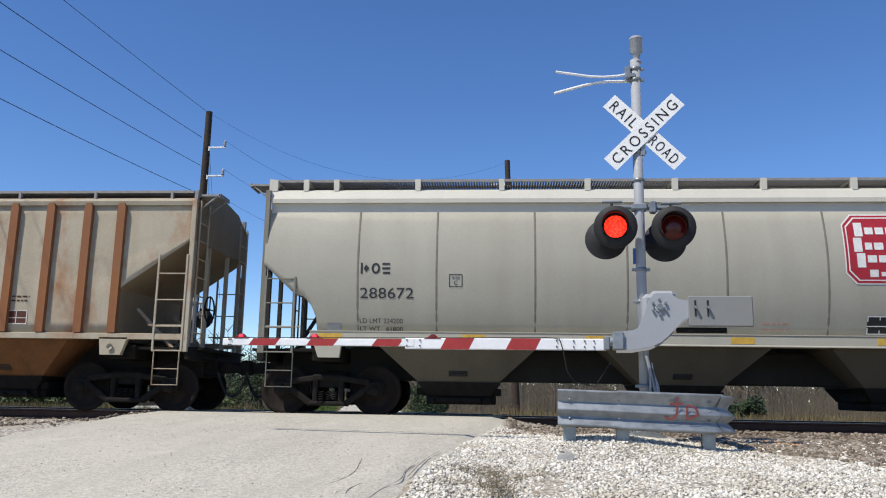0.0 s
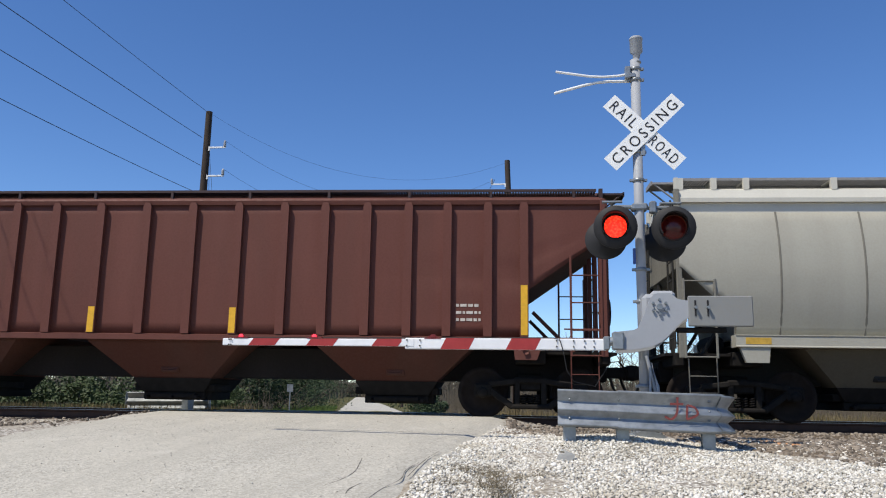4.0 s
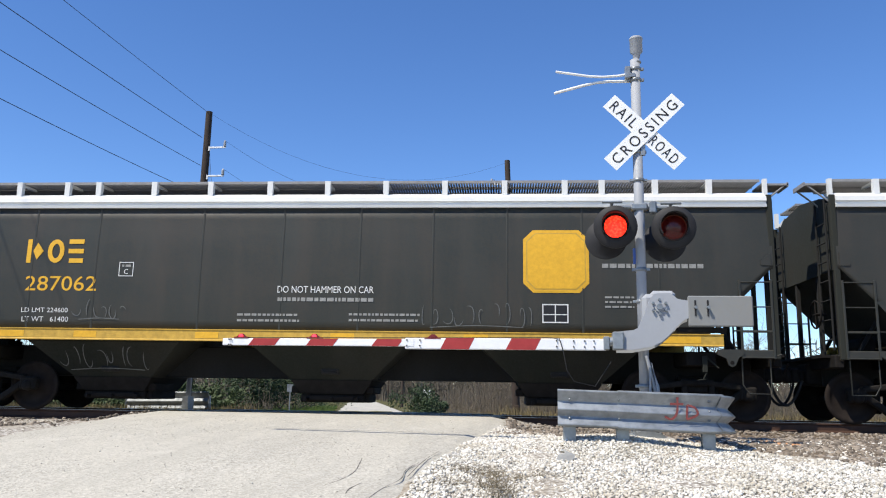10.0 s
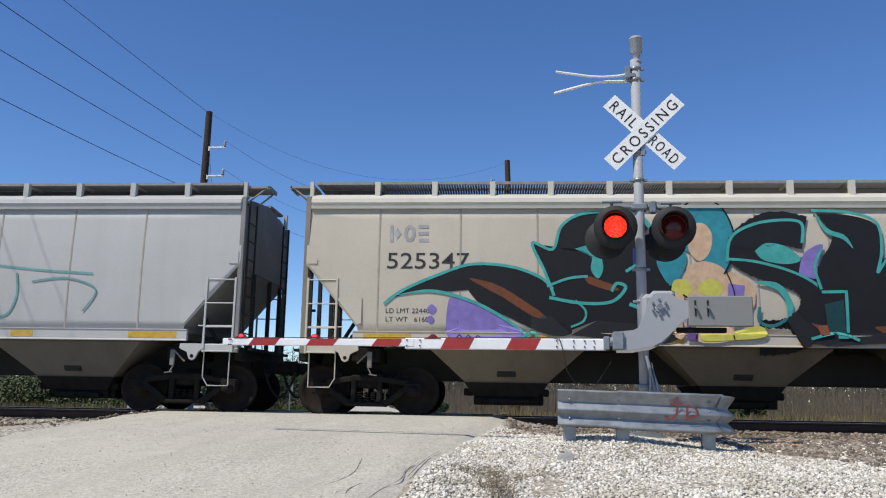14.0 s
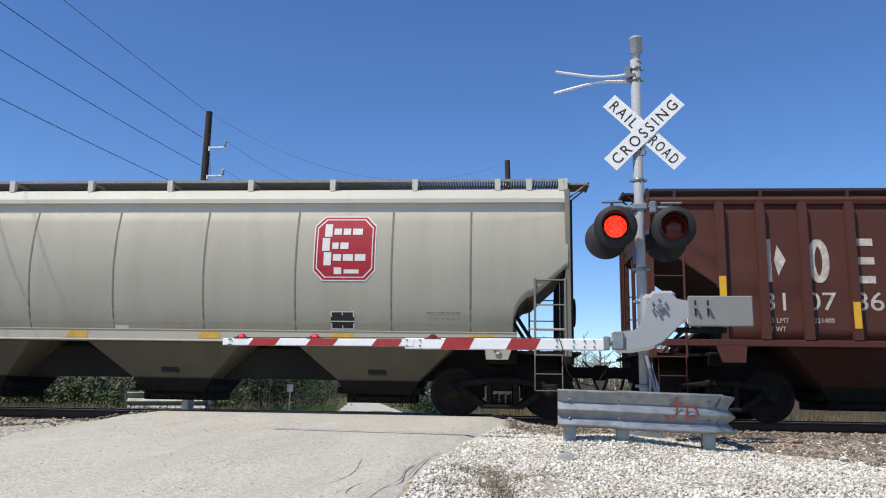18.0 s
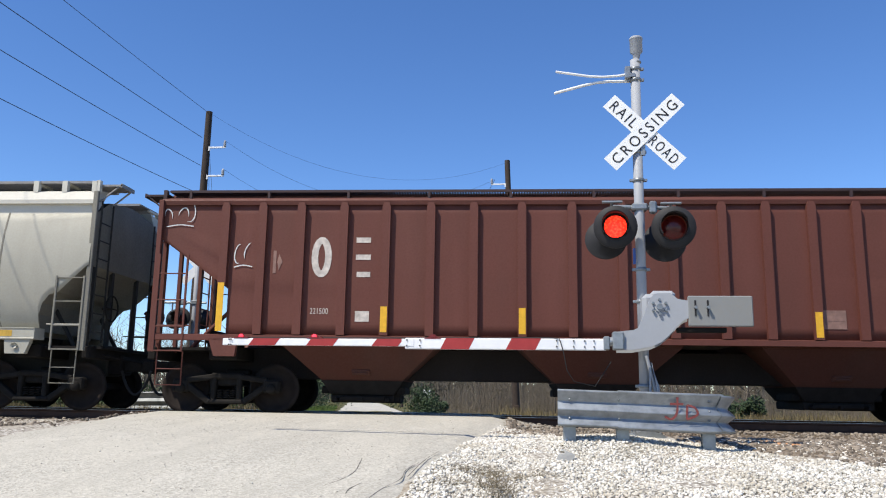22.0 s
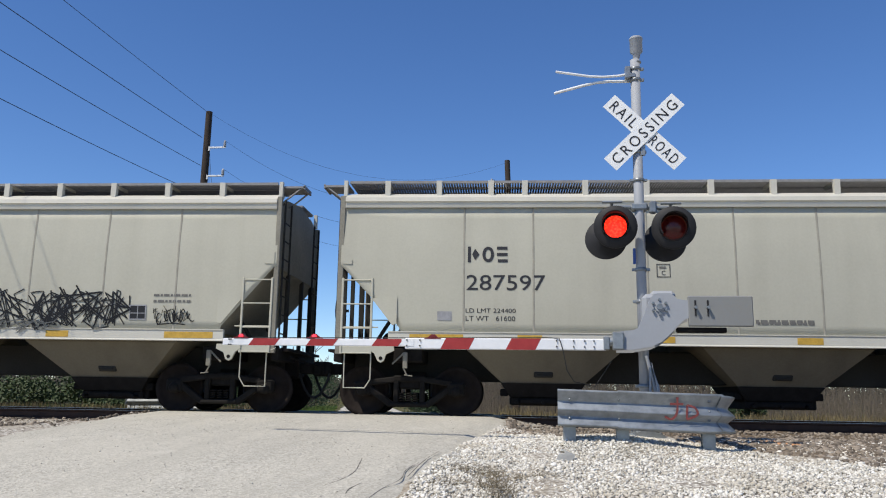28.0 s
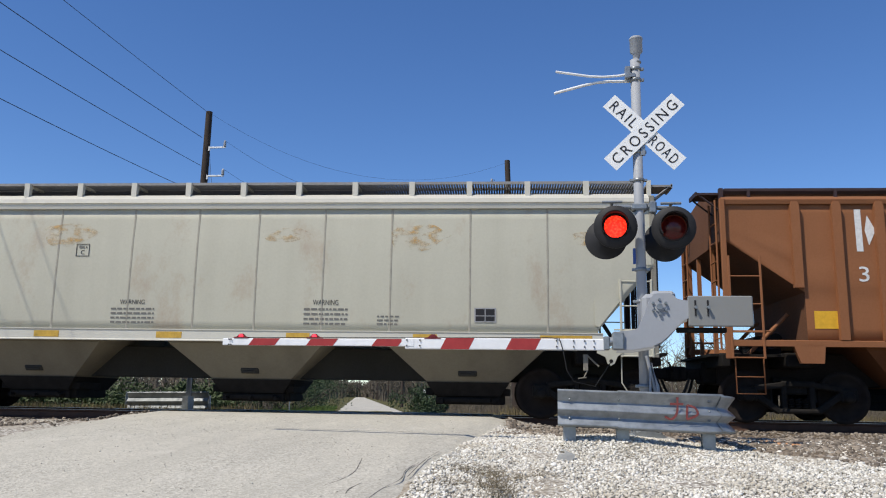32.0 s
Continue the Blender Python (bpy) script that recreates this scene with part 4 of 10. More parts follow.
OUT = [(0.954, 1.158), (0.951, 0.944), (1.135, 0.946), (1.346, 0.983), (1.47, 1.04), (1.56, 1.12), (1.667, 1.234), (1.735, 1.30), (1.80, 1.33), (1.80, 1.532), (1.70, 1.545), (1.664, 1.558), (1.594, 1.62),
       (1.44, 1.62), (1.38, 1.59), (1.335, 1.51), (1.276, 1.365), (1.207, 1.209), (1.15, 1.18)]
part("gate_hub", Geo().prism([(x - 1.305, z) for x, z in OUT], -0.36, -0.32), M["mast"], gate, "grey cast gate hub arm")
part("gate_hub", Geo().prism([(x - 1.305 + 0.02, z - 0.02) for x, z in OUT], -0.10, -0.06), M["mast"], gate, "grey cast gate hub arm")
part("mechanism_case", Geo().box(0.10, -0.10, 1.42, 0.26, 0.30, 0.42, bevel=0.05).box(0.22, -0.12, 1.60, 0.30, 0.22, 0.14, bevel=0.04).rod((0.152, -0.38, 1.457), (0.152, 0.15, 1.457), 0.06, 16), M["mast"], gate, "grey gate mechanism case")
for i in range(6):
    a = math.pi * (i / 3 + 0.17)
    part("hub_bolt", once(("hub_bolt",), lambda: Geo().rod((0, 0.005, 0), (0, -0.035, 0), 0.018, 6)), M["galv"], gate, at=(0.152 + 0.085 * math.cos(a), -0.36, 1.457 + 0.085 * math.sin(a)))
part("hub_pin", Geo().rod((0.152, -0.36, 1.457), (0.152, -0.40, 1.457), 0.036, 10), M["galv"], gate)
cw = part("counterweight", Geo().box(0.853, -0.345, 1.407, 0.74, 0.05, 0.362, bevel=0.012), paint("grey_counterweight_paint", (0.21, 0.222, 0.226), dirt=(0.28, 0.23, 0.14), amount=0.4, rough=0.6), gate, "grey steel counterweight plate")
part("counterweight_arm", Geo().box(0.645, -0.25, 1.19, 0.57, 0.10, 0.06, bevel=0.01).box(0.55, -0.27, 1.42, 0.28, 0.06, 0.16, bevel=0.01), M["truck"], gate)
# each slot is a black strip on the plate, its shaded depth as colour
for x in (0.565, 0.708):
    part("slot", once(("cw_slot",), lambda: Geo().box(0, 0, 0, 0.020, 0.010, 0.19)), M["lampblack"], cw, at=(x, -0.371, 1.44))
    part("slot_bolt", once(("cw_bolt",), lambda: Geo().rod((0, 0, 0), (0, -0.06, 0), 0.020, 6)), M["galv"], cw, at=(x, -0.371, 1.447))
part("arm_socket", Geo().box(-0.34, -0.34, 1.05, 0.13, 0.14, 0.215, bevel=0.015).rod((-0.50, -0.34, 1.035), (-0.36, -0.34, 1.045), 0.055, 12).box(-0.475, -0.34, 1.02, 0.07, 0.13, 0.16, bevel=0.01), M["galv"], gate)

ARM0, ARM1 = Vector((0.83, PY - 0.35, 1.015)), Vector((-4.14, PY + 0.22, 1.043))
arm_dir = (ARM0 - ARM1)
arm_turn = Matrix.Rotation(math.atan2(arm_dir.y, arm_dir.x), 4, "Z") @ Matrix.Rotation(-math.asin(arm_dir.z / arm_dir.length), 4, "Y")
ARM_LEN = arm_dir.length
SPLIT = 2.62
arm = part("gate_arm", Geo().box(SPLIT / 2, 0, -0.003, SPLIT, 0.035, 0.092, bevel=0.008).box((SPLIT + ARM_LEN) / 2 - 0.05, 0.004, -0.012, ARM_LEN - SPLIT + 0.10, 0.05, 0.138, bevel=0.01), M["armwhite"], gate, "white gate arm with red slanted bands",
           at=Matrix.Translation(at_gate(*ARM1)) @ arm_turn)
for a, b in ((0.375, 0.82), (1.19, 1.63), (2.08, 2.50), (2.98, 3.41), (3.80, 4.23)):
    thick = 0.092 if b < SPLIT else 0.138
    z0, front = (-0.049, -0.0195) if b < SPLIT else (-0.081, -0.0225)
    part("red_band", Geo().prism([(a, z0), (b - 0.07, z0), (b, z0 + thick), (a + 0.07, z0 + thick)], front - 0.001, front + 0.004), M["armred"], arm)
part("splice_plate", Geo().box(SPLIT - 0.06, -0.024, 0.0, 0.16, 0.008, 0.09, bevel=0.002), M["armwhite"], arm)
for x in (0.10, 0.13, 2.55, 2.72, 4.42, 4.62, 4.75, 4.86):
    for z in (-0.04, 0.03):
        part("arm_bolt", once(("arm_bolt",), lambda: Geo().rod((0, 0, 0), (0, -0.014, 0), 0.010, 6)), M["lampblack"], arm, at=(x, -0.026, z))
part("arm_cable", Geo().pipe([(0.2, 0.02, 0.052), (1.2, 0.02, 0.056), (2.5, 0.02, 0.06), (4.3, 0.02, 0.07), (4.45, -0.04, 0.06), (4.50, -0.05, -0.10), (4.54, -0.05, -0.32), (4.62, 0.0, -0.45), (4.86, 0.1, -0.50), (5.05, 0.2, -0.20)], 0.006, 5), M["rubber"], arm)


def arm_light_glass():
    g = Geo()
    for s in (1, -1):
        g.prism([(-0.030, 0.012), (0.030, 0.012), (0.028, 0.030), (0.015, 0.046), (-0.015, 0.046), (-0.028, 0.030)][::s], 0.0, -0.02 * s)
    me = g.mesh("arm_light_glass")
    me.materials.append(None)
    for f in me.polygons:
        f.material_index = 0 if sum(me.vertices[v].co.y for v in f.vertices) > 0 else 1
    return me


M["armlit"] = glow("lit_arm_lamp", (1.0, 0.035, 0.06), 1.3)
M["armdark"] = plain("dull_red_lamp_glass", (0.16, 0.02, 0.02), 0.3, 0, 0.2, 20, 0)
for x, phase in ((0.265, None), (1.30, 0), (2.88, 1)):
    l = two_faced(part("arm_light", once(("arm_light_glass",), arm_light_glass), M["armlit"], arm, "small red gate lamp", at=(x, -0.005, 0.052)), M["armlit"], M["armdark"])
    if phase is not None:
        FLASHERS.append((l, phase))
    part("lamp_base", once(("arm_lamp_base",), lambda: Geo().box(0, 0, 0, 0.21, 0.05, 0.014).prism([(-0.085, 0.0), (0.085, 0.0), (0.045, 0.030), (0.02, 0.05), (-0.02, 0.05), (-0.045, 0.030)], -0.012, 0.012)), M["armdark"], arm, at=(x, -0.0, 0.054))

# ---------------------------------------------------------------- guard rails


def beam_profile(tall):
    """Folded section: height, push towards the viewer; each fold leans in and then out again."""
    folds = ((0.50, 0.060), (0.485, 0.082), (0.44, 0.080), (0.19, 0.004), (0.15, 0.004), (-0.02, 0.078), (-0.06, 0.078), (-0.20, 0.004), (-0.24, 0.004), (-0.42, 0.082), (-0.46, 0.082), (-0.50, 0.055))
    return [(tall * h, push) for h, push in folds[::-1]]


def beam(path, tall, sheet=0.006):
    """A corrugated rail along a path of (x, y, z)."""
    prof, g, n = beam_profile(tall), Geo(), len(path)
    rows = []
    for k in range(n):
        a, b = Vector(path[max(k - 1, 0)]), Vector(path[min(k + 1, n - 1)])
        d = (b - a).normalized()
        out = Vector((d.y, -d.x, 0)).normalized()
        rows.append([(Vector(path[k]) + out * push + Vector((0, 0, h))) for h, push in prof] + [(Vector(path[k]) + out * (push - sheet) + Vector((0, 0, h))) for h, push in reversed(prof)])
    w = len(rows[0])
    g.add([p for r in rows for p in r], [(k * w + i, (k + 1) * w + i, (k + 1) * w + (i + 1) % w, k * w + (i + 1) % w) for k in range(n - 1) for i in range(w)], True)
    g.add(rows[0], [tuple(range(w))])
    g.add(rows[-1], [tuple(range(w))[::-1]])
    return g


guard = thing("guard_rail", "dented galvanised guard rail on short posts before the signal", "guard rail", pose(0, 0, 0))
part("beam", beam([(0.232, -6.99, 0.272), (0.5, -6.995, 0.266), (0.89, -7.0, 0.256)], 0.40), M["galv"], guard)
part("beam", beam([(0.875, -7.012, 0.257), (1.3, -7.015, 0.243), (1.62, -7.012, 0.237), (1.80, -7.0, 0.232), (1.90, -6.97, 0.231), (1.95, -6.92, 0.23)], 0.418), M["galv"], guard)
part("end_wing", beam([(1.93, -6.955, 0.228), (2.02, -6.90, 0.222), (2.075, -6.82, 0.215), (2.10, -6.70, 0.212), (2.10, -6.4, 0.212), (2.05, -5.9, 0.212)], 0.40), M["galv"], guard, "bent galvanised end wing")
for x, z in ((0.36, -0.1), (0.935, -0.17), (1.84, -0.21)):
    part("post", once(("guard_post",), lambda: Geo().box(0, -0.045, 0.13, 0.135, 0.012, 0.60).box(0, 0.045, 0.13, 0.135, 0.012, 0.60).box(0.0, 0, 0.13, 0.012, 0.09, 0.60)), M["galv"], guard, at=pose(x, -6.90, z - 0.06, 0, 0, 0))
for x in (0.36, 0.89, 1.84):
    for z in (0.36, 0.255, 0.16):
        part("beam_bolt", once(("beam_bolt",), lambda: Geo().lathe([(0.0, 0.018), (0.012, 0.014), (0.016, 0.0)], pose(0, 0, 0, 90), 8)), M["galv"], guard, at=(x, -7.03, z))
M["spray"] = plain("faded_red_spray", (0.22, 0.055, 0.05), 0.7, 0, 0.5, 18, 0)


def ribbon(pts, width, y_of, wobble=0.0, seed=0, lift=0.0, taper=0.0):
    """A flat brush stroke along points in x and z, laid on a surface."""
    g, rnd = Geo(), random.Random(seed)
    fine = []
    for (x0, z0), (x1, z1) in zip(pts, pts[1:]):
        n = max(2, int(math.hypot(x1 - x0, z1 - z0) / 0.05))
        fine += [(x0 + (x1 - x0) * i / n, z0 + (z1 - z0) * i / n) for i in range(n)]
    fine.append(pts[-1])
    p = []
    for i, (x, z) in enumerate(fine):
        a, b = fine[max(i - 1, 0)], fine[min(i + 1, len(fine) - 1)]
        dx, dz = b[0] - a[0], b[1] - a[1]
        q = math.hypot(dx, dz) or 1.0
        w = width / 2 * (1 + wobble * (rnd.random() - 0.5))
        if taper:
            u = i / (len(fine) - 1)
            w *= min(1.0, 0.12 + u / taper, 0.12 + (1 - u) / taper)
        for s in (1, -1):
            xx, zz = x - dz / q * w * s, z + dx / q * w * s
            p.append((xx, y_of(zz) - lift - 0.0006 * i / len(fine), zz))
    g.add(p, [(2 * i, 2 * i + 1, 2 * i + 3, 2 * i + 2) for i in range(len(fine) - 1)])
    return g


def curve_through(ctrl, n=6):
    """Smooth points through control points."""
    out = []
    for i in range(len(ctrl) - 1):
        p0, p1, p2, p3 = ctrl[max(i - 1, 0)], ctrl[i], ctrl[i + 1], ctrl[min(i + 2, len(ctrl) - 1)]
        for k in range(n):
            u = k / n
            out.append(tuple(0.5 * (2 * b + (c - a) * u + (2 * a - 5 * b + 4 * c - d) * u * u + (3 * b - a - 3 * c + d) * u ** 3) for a, b, c, d in zip(p0, p1, p2, p3)))
    out.append(ctrl[-1])
    return out


for pts in ([(1.42, 0.33), (1.56, 0.33)], [(1.50, 0.40), (1.49, 0.24), (1.43, 0.17), (1.36, 0.20)], [(1.60, 0.32), (1.59, 0.17)], [(1.60, 0.32), (1.68, 0.29), (1.70, 0.22), (1.59, 0.17)]):
    part("spray_mark", ribbon(curve_through(pts) if len(pts) > 2 else pts, 0.022, lambda z: -7.099, 0.4), M["spray"], guard, "faded red spray mark")

far_guard = thing("guard_rail", "galvanised guard rail beyond the track", "guard rail", pose(0, 0, 0))
part("beam", beam([(-10.96, 4.66, 0.116), (-9.85, 4.60, 0.137), (-8.63, 4.54, 0.158)], 0.466), M["galv"], far_guard)
part("end_plate", Geo().box(-11.01, 4.74, 0.105, 0.03, 0.25, 0.50, bevel=0.01), M["galv"], far_guard)
for x in (-10.8, -9.75, -8.75):
    part("post", once(("guard_post_far",), lambda: Geo().box(0, 0, 0, 0.14, 0.12, 0.85, bevel=0.01)), M["galv"], far_guard, at=(x, 4.74, -0.14))

# the signal on the other side of the track
FX, FY = -8.95, 3.95
far_signal = thing("crossing_signal", "railway crossing signal mast beyond the track with red lamps", "crossing signal", pose(FX, FY, -0.12))
part("mast", Geo().lathe([(0.0, 0), (0.065, 0), (0.065, 4.75), (0.0, 4.75)], n=14), M["mast"], far_signal)
part("bell", Geo().lathe([(0.0, 0.22), (0.085, 0.21), (0.085, 0.02), (0.05, -0.01), (0.0, -0.05)], n=14), M["mast"], far_signal, at=(0, 0, 4.80))
part("mast_base", Geo().prism([(-0.20, 0), (0.20, 0), (0.20, 0.05), (0.085, 0.10), (0.075, 0.42), (-0.075, 0.42), (-0.085, 0.10), (-0.20, 0.05)], -0.18, 0.18), M["galv"], far_signal, at=(0, 0, -0.04))
for angle, y in ((45.0, 0.075), (-45.0, 0.087)):
    part("crossbuck_blade", once(("blade",), lambda: Geo().box(0, 0, 0, 1.22, 0.006, 0.222)), M["sign"], far_signal, "white crossbuck blade seen from behind", at=pose(0.0, y, 3.80) @ pose(0, 0, 0, 0, angle, 0))
part("lamp_crossarm", Geo().rod((-1.05, -0.02, 2.82), (0.30, 0.02, 2.82), 0.03, 8).box(-0.35, 0, 2.82, 0.22, 0.14, 0.12, bevel=0.02).box(0, 0, 2.82, 0.18, 0.18, 0.12, bevel=0.02), M["galv"], far_signal)
for dx, dy, turn, phase in ((-0.98, -0.20, -6, 0), (-0.28, -0.20, -6, 1), (-0.62, 0.22, 174, 0), (0.16, 0.24, 174, 1)):
    part("lamp_hanger", once(("lamp_hanger",), lambda: Geo().rod((0, 0, 0.0), (0, 0, 0.42), 0.022, 6)), M["galv"], far_signal, at=(dx, 0.0, 2.40))
    signal_lamp(0, 0, 0, turn, phase, far_signal, pose(dx, dy, 2.40))
part("mechanism_case", Geo().box(0.02, 0.10, 1.15, 0.36, 0.36, 0.50, bevel=0.05), M["mast"], far_signal, "grey gate mechanism case")

# ---------------------------------------------------------------- utility poles and wires


def utility_pole(x, y, base, top, r0, r1, lean, arms, label, side=1):
    """arms: heights of the steel side brackets with their insulators."""
    p = thing("utility_pole", label, "utility pole", pose(x, y, base), "utility poles")
    h = top - base
    part("pole", Geo().rod((0, 0, -1.0), (lean * h, 0, h), r0, 12, r1), M["wood"], p)
    for z in arms:
        cx = lean * (z - base)
        a = part("side_arm", Geo().box(cx + side * 0.42, -0.05, z - base - 0.07, 0.84, 0.05, 0.07, bevel=0.01).box(cx + side * 0.10, -0.05, z - base - 0.12, 0.14, 0.06, 0.18), M["sign"], p)
        part("insulator", Geo().lathe([(0.0, -0.05), (0.045, -0.05), (0.065, 0.0), (0.05, 0.05), (0.065, 0.08), (0.05, 0.13), (0.06, 0.16), (0.03, 0.22), (0.0, 0.23)], Matrix.Translation((cx + side * 0.80, -0.05, z - base)), 12), M["porcelain"], a, "grey insulator")
    return p


utility_pole(-13.52, 14.0, -0.6, 11.86, 0.19, 0.135, 0.004, (10.36, 9.15, 7.95), "brown wooden utility pole with side brackets")
utility_pole(-0.90, 22.0, -0.6, 11.96, 0.19, 0.13, -0.038, (10.80, 9.75, 8.60), "leaning brown wooden utility pole with side brackets", -1)
utility_pole(-15.3, 75.0, -1.0, 11.4, 0.18, 0.13, 0.0, (10.4, 9.4, 8.4), "distant wooden utility pole beside the road", -1)
utility_pole(-29.0, 140.0, -1.0, 11.0, 0.17, 0.12, 0.0, (10.2, 9.2), "distant wooden utility pole beside the road", -1)


for far in (204.0, 274.0, 344.0, 434.0):
    utility_pole(4.98 - 0.2229 * (far + 15.93), far, -1.2, 11.0, 0.18, 0.12, 0.0, (10.2, 9.2), "distant wooden utility pole beside the road", -1)


def span(a, b, sag, r=0.012, n=20):
    a, b = Vector(a), Vector(b)
    w = tagged(part("overhead_wire", Geo().pipe([a.lerp(b, i / n) - Vector((0, 0, sag * 4 * (i / n) * (1 - i / n))) for i in range(n + 1)], r, 4), M["wire"]), "dark sagging overhead wire between poles", "wire", "overhead wires")
    return w


utility_pole(-13.98, -37.0, -1.45, 11.9, 0.19, 0.135, 0.0, (), "brown wooden utility pole by the near roadside")
for x, z, sag in ((-13.70, 10.75, 0.72), (-13.68, 9.55, 0.76), (-13.66, 8.35, 0.84)):
    span((x, 14.0, z), (-13.86, -37.0, z), sag, 0.011, 30)
span((-13.47, 14.0, 11.80), (-13.9, -37.0, 11.85), 0.50, 0.009, 30)
span((-13.42, 14.0, 11.80), (-1.42, 22.0, 11.85), 1.75, 0.005)
for z1, z2, sag in ((10.58, 11.0, 1.9), (9.37, 9.95, 1.9), (8.2, 8.8, 1.8)):
    span((-12.68, 13.95, z1), (-2.0, 22.0, z2), sag, 0.006)
for z1, z2 in ((10.95, 10.6), (9.9, 9.6), (8.75, 8.6)):
    span((-2.0, 22.0, z1), (-16.1, 75.0, z2), 1.5, 0.010)
    span((-16.1, 75.0, z2), (-29.8, 140.0, z2 - 0.2), 1.5, 0.010)
for dx in (0.28, 0.5):
    span((-13.35, 14.0, 10.2), (-13.4 + dx * 2.2, 13.6, 4.0), 0.1, 0.008, 6)

# ---------------------------------------------------------------- loose stone


def stone_material(name, dark, light, stain):
    m, t, p = nodes_of(name)
    geo = t.nodes.new("ShaderNodeNewGeometry")
    c = mixed(t, geo.outputs["Random Per Island"], dark, light)
    c = mixed(t, ramp(t, grain(t, 1.2, (1, 1, 1), 5), 0.5, 0.72, 0, 0.6), c, stain)
    c = mixed(t, ramp(t, grain(t, 40.0), 0.35, 0.7, 0, 0.3), c, tuple(x * 0.6 for x in light))
    t.links.new(c, p.inputs["Base Color"])
    p.inputs["Roughness"].default_value = 0.92
    p.inputs["Specular IOR Level"].default_value = 0.15
    return m


def mesh_of(name, co, tri):
    """A mesh of many alike lumps: corners (n, k, 3) and one set of triangles."""
    n, k = co.shape[:2]
    faces = (tri[None] + k * np.arange(n)[:, None, None]).reshape(-1, 3)
    me = bpy.data.meshes.new(name)
    me.vertices.add(n * k)
    me.vertices.foreach_set("co", co.reshape(-1))
    me.loops.add(faces.size)
    me.loops.foreach_set("vertex_index", faces.reshape(-1).astype(np.int32))
    me.polygons.add(len(faces))
    me.polygons.foreach_set("loop_start", np.arange(0, faces.size, 3, dtype=np.int32))
    me.materials.append(None)
    me.update(calc_edges=True)
    me.validate()
    return me


def chip_field(name, spots, rng, size, flat=0.7):
    """Many small sharp chips, each a bent six-cornered lump."""
    base = np.array([(1, 0, 0), (-1, 0, 0), (0, 1, 0), (0, -1, 0), (0, 0, 1), (0, 0, -1)], float)
    tri = np.array([(0, 2, 4), (2, 1, 4), (1, 3, 4), (3, 0, 4), (2, 0, 5), (1, 2, 5), (3, 1, 5), (0, 3, 5)])
    n = len(spots)
    s = size[0] + (size[1] - size[0]) * rng.random((n, 1, 1)) ** 2
    pts = (base[None] * (0.7 + 0.6 * rng.random((n, 6, 1))) + 0.25 * rng.standard_normal((n, 6, 3))) * s
    a, b = rng.random(n) * 2 * math.pi, rng.standard_normal(n) * 0.5
    ca, sa, cb, sb = np.cos(a)[:, None], np.sin(a)[:, None], np.cos(b)[:, None], np.sin(b)[:, None]
    x, y, z = pts[:, :, 0], pts[:, :, 1], pts[:, :, 2] * flat
    y, z = y * cb - z * sb, y * sb + z * cb
    x, y = x * ca - y * sa, x * sa + y * ca
    return mesh_of(name, np.stack([x, y, z], 2) + spots[:, None, :], tri)


def stone_field(name, spots, rng, size, flat=0.75):
    """Many small angular stones, each a bent twelve-cornered lump."""
    gold = (1 + 5 ** 0.5) / 2
    base = np.array([(-1, gold, 0), (1, gold, 0), (-1, -gold, 0), (1, -gold, 0), (0, -1, gold), (0, 1, gold), (0, -1, -gold), (0, 1, -gold), (gold, 0, -1), (gold, 0, 1), (-gold, 0, -1), (-gold, 0, 1)]) / 1.9
    tri = np.array([(0, 11, 5), (0, 5, 1), (0, 1, 7), (0, 7, 10), (0, 10, 11), (1, 5, 9), (5, 11, 4), (11, 10, 2), (10, 7, 6), (7, 1, 8), (3, 9, 4), (3, 4, 2), (3, 2, 6), (3, 6, 8), (3, 8, 9), (4, 9, 5), (2, 4, 11), (6, 2, 10), (8, 6, 7), (9, 8, 1)])
    n = len(spots)
    s = size[0] + (size[1] - size[0]) * rng.random((n, 1, 1)) ** 2
    pts = base[None] * (0.75 + 0.5 * rng.random((n, 12, 1))) * s * (0.7 + 0.6 * rng.random((n, 1, 3)))
    a = rng.random(n) * 2 * math.pi
    ca, sa = np.cos(a)[:, None], np.sin(a)[:, None]
    x, y = pts[:, :, 0] * ca - pts[:, :, 1] * sa, pts[:, :, 0] * sa + pts[:, :, 1] * ca
    z = pts[:, :, 2] * flat
    co = np.stack([x, y, z], 2) + spots[:, None, :]
    return mesh_of(name, co, tri)


def scatter(rng, count, x0, x1, y0, y1, keep):
    out = []
    while len(out) < count:
        x, y = x0 + (x1 - x0) * rng.random(), y0 + (y1 - y0) * rng.random()
        if keep(x, y):
            out.append((x, y, height(x, y) + 0.012 * rng.random()))
    return np.array(out)


stone_rng = np.random.default_rng(5)


def off_road(x, y, gap=0.0):
    l, r = road_edges(y)
    return x > r + gap or x < l - gap


def brown_side(x, y):
    """Where the white fan of gravel gives way to old brown ballast."""
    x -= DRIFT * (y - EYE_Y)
    edge = 1.75 + 0.35 * math.sin(y * 2.3) + 0.55 * (-5.6 - y) + 0.5 * noise.noise((x * 0.9, y * 0.9, 5.0))
    return x > edge and y > -8.0 + 0.6 * noise.noise((x * 0.7, 2.0, y * 0.7))


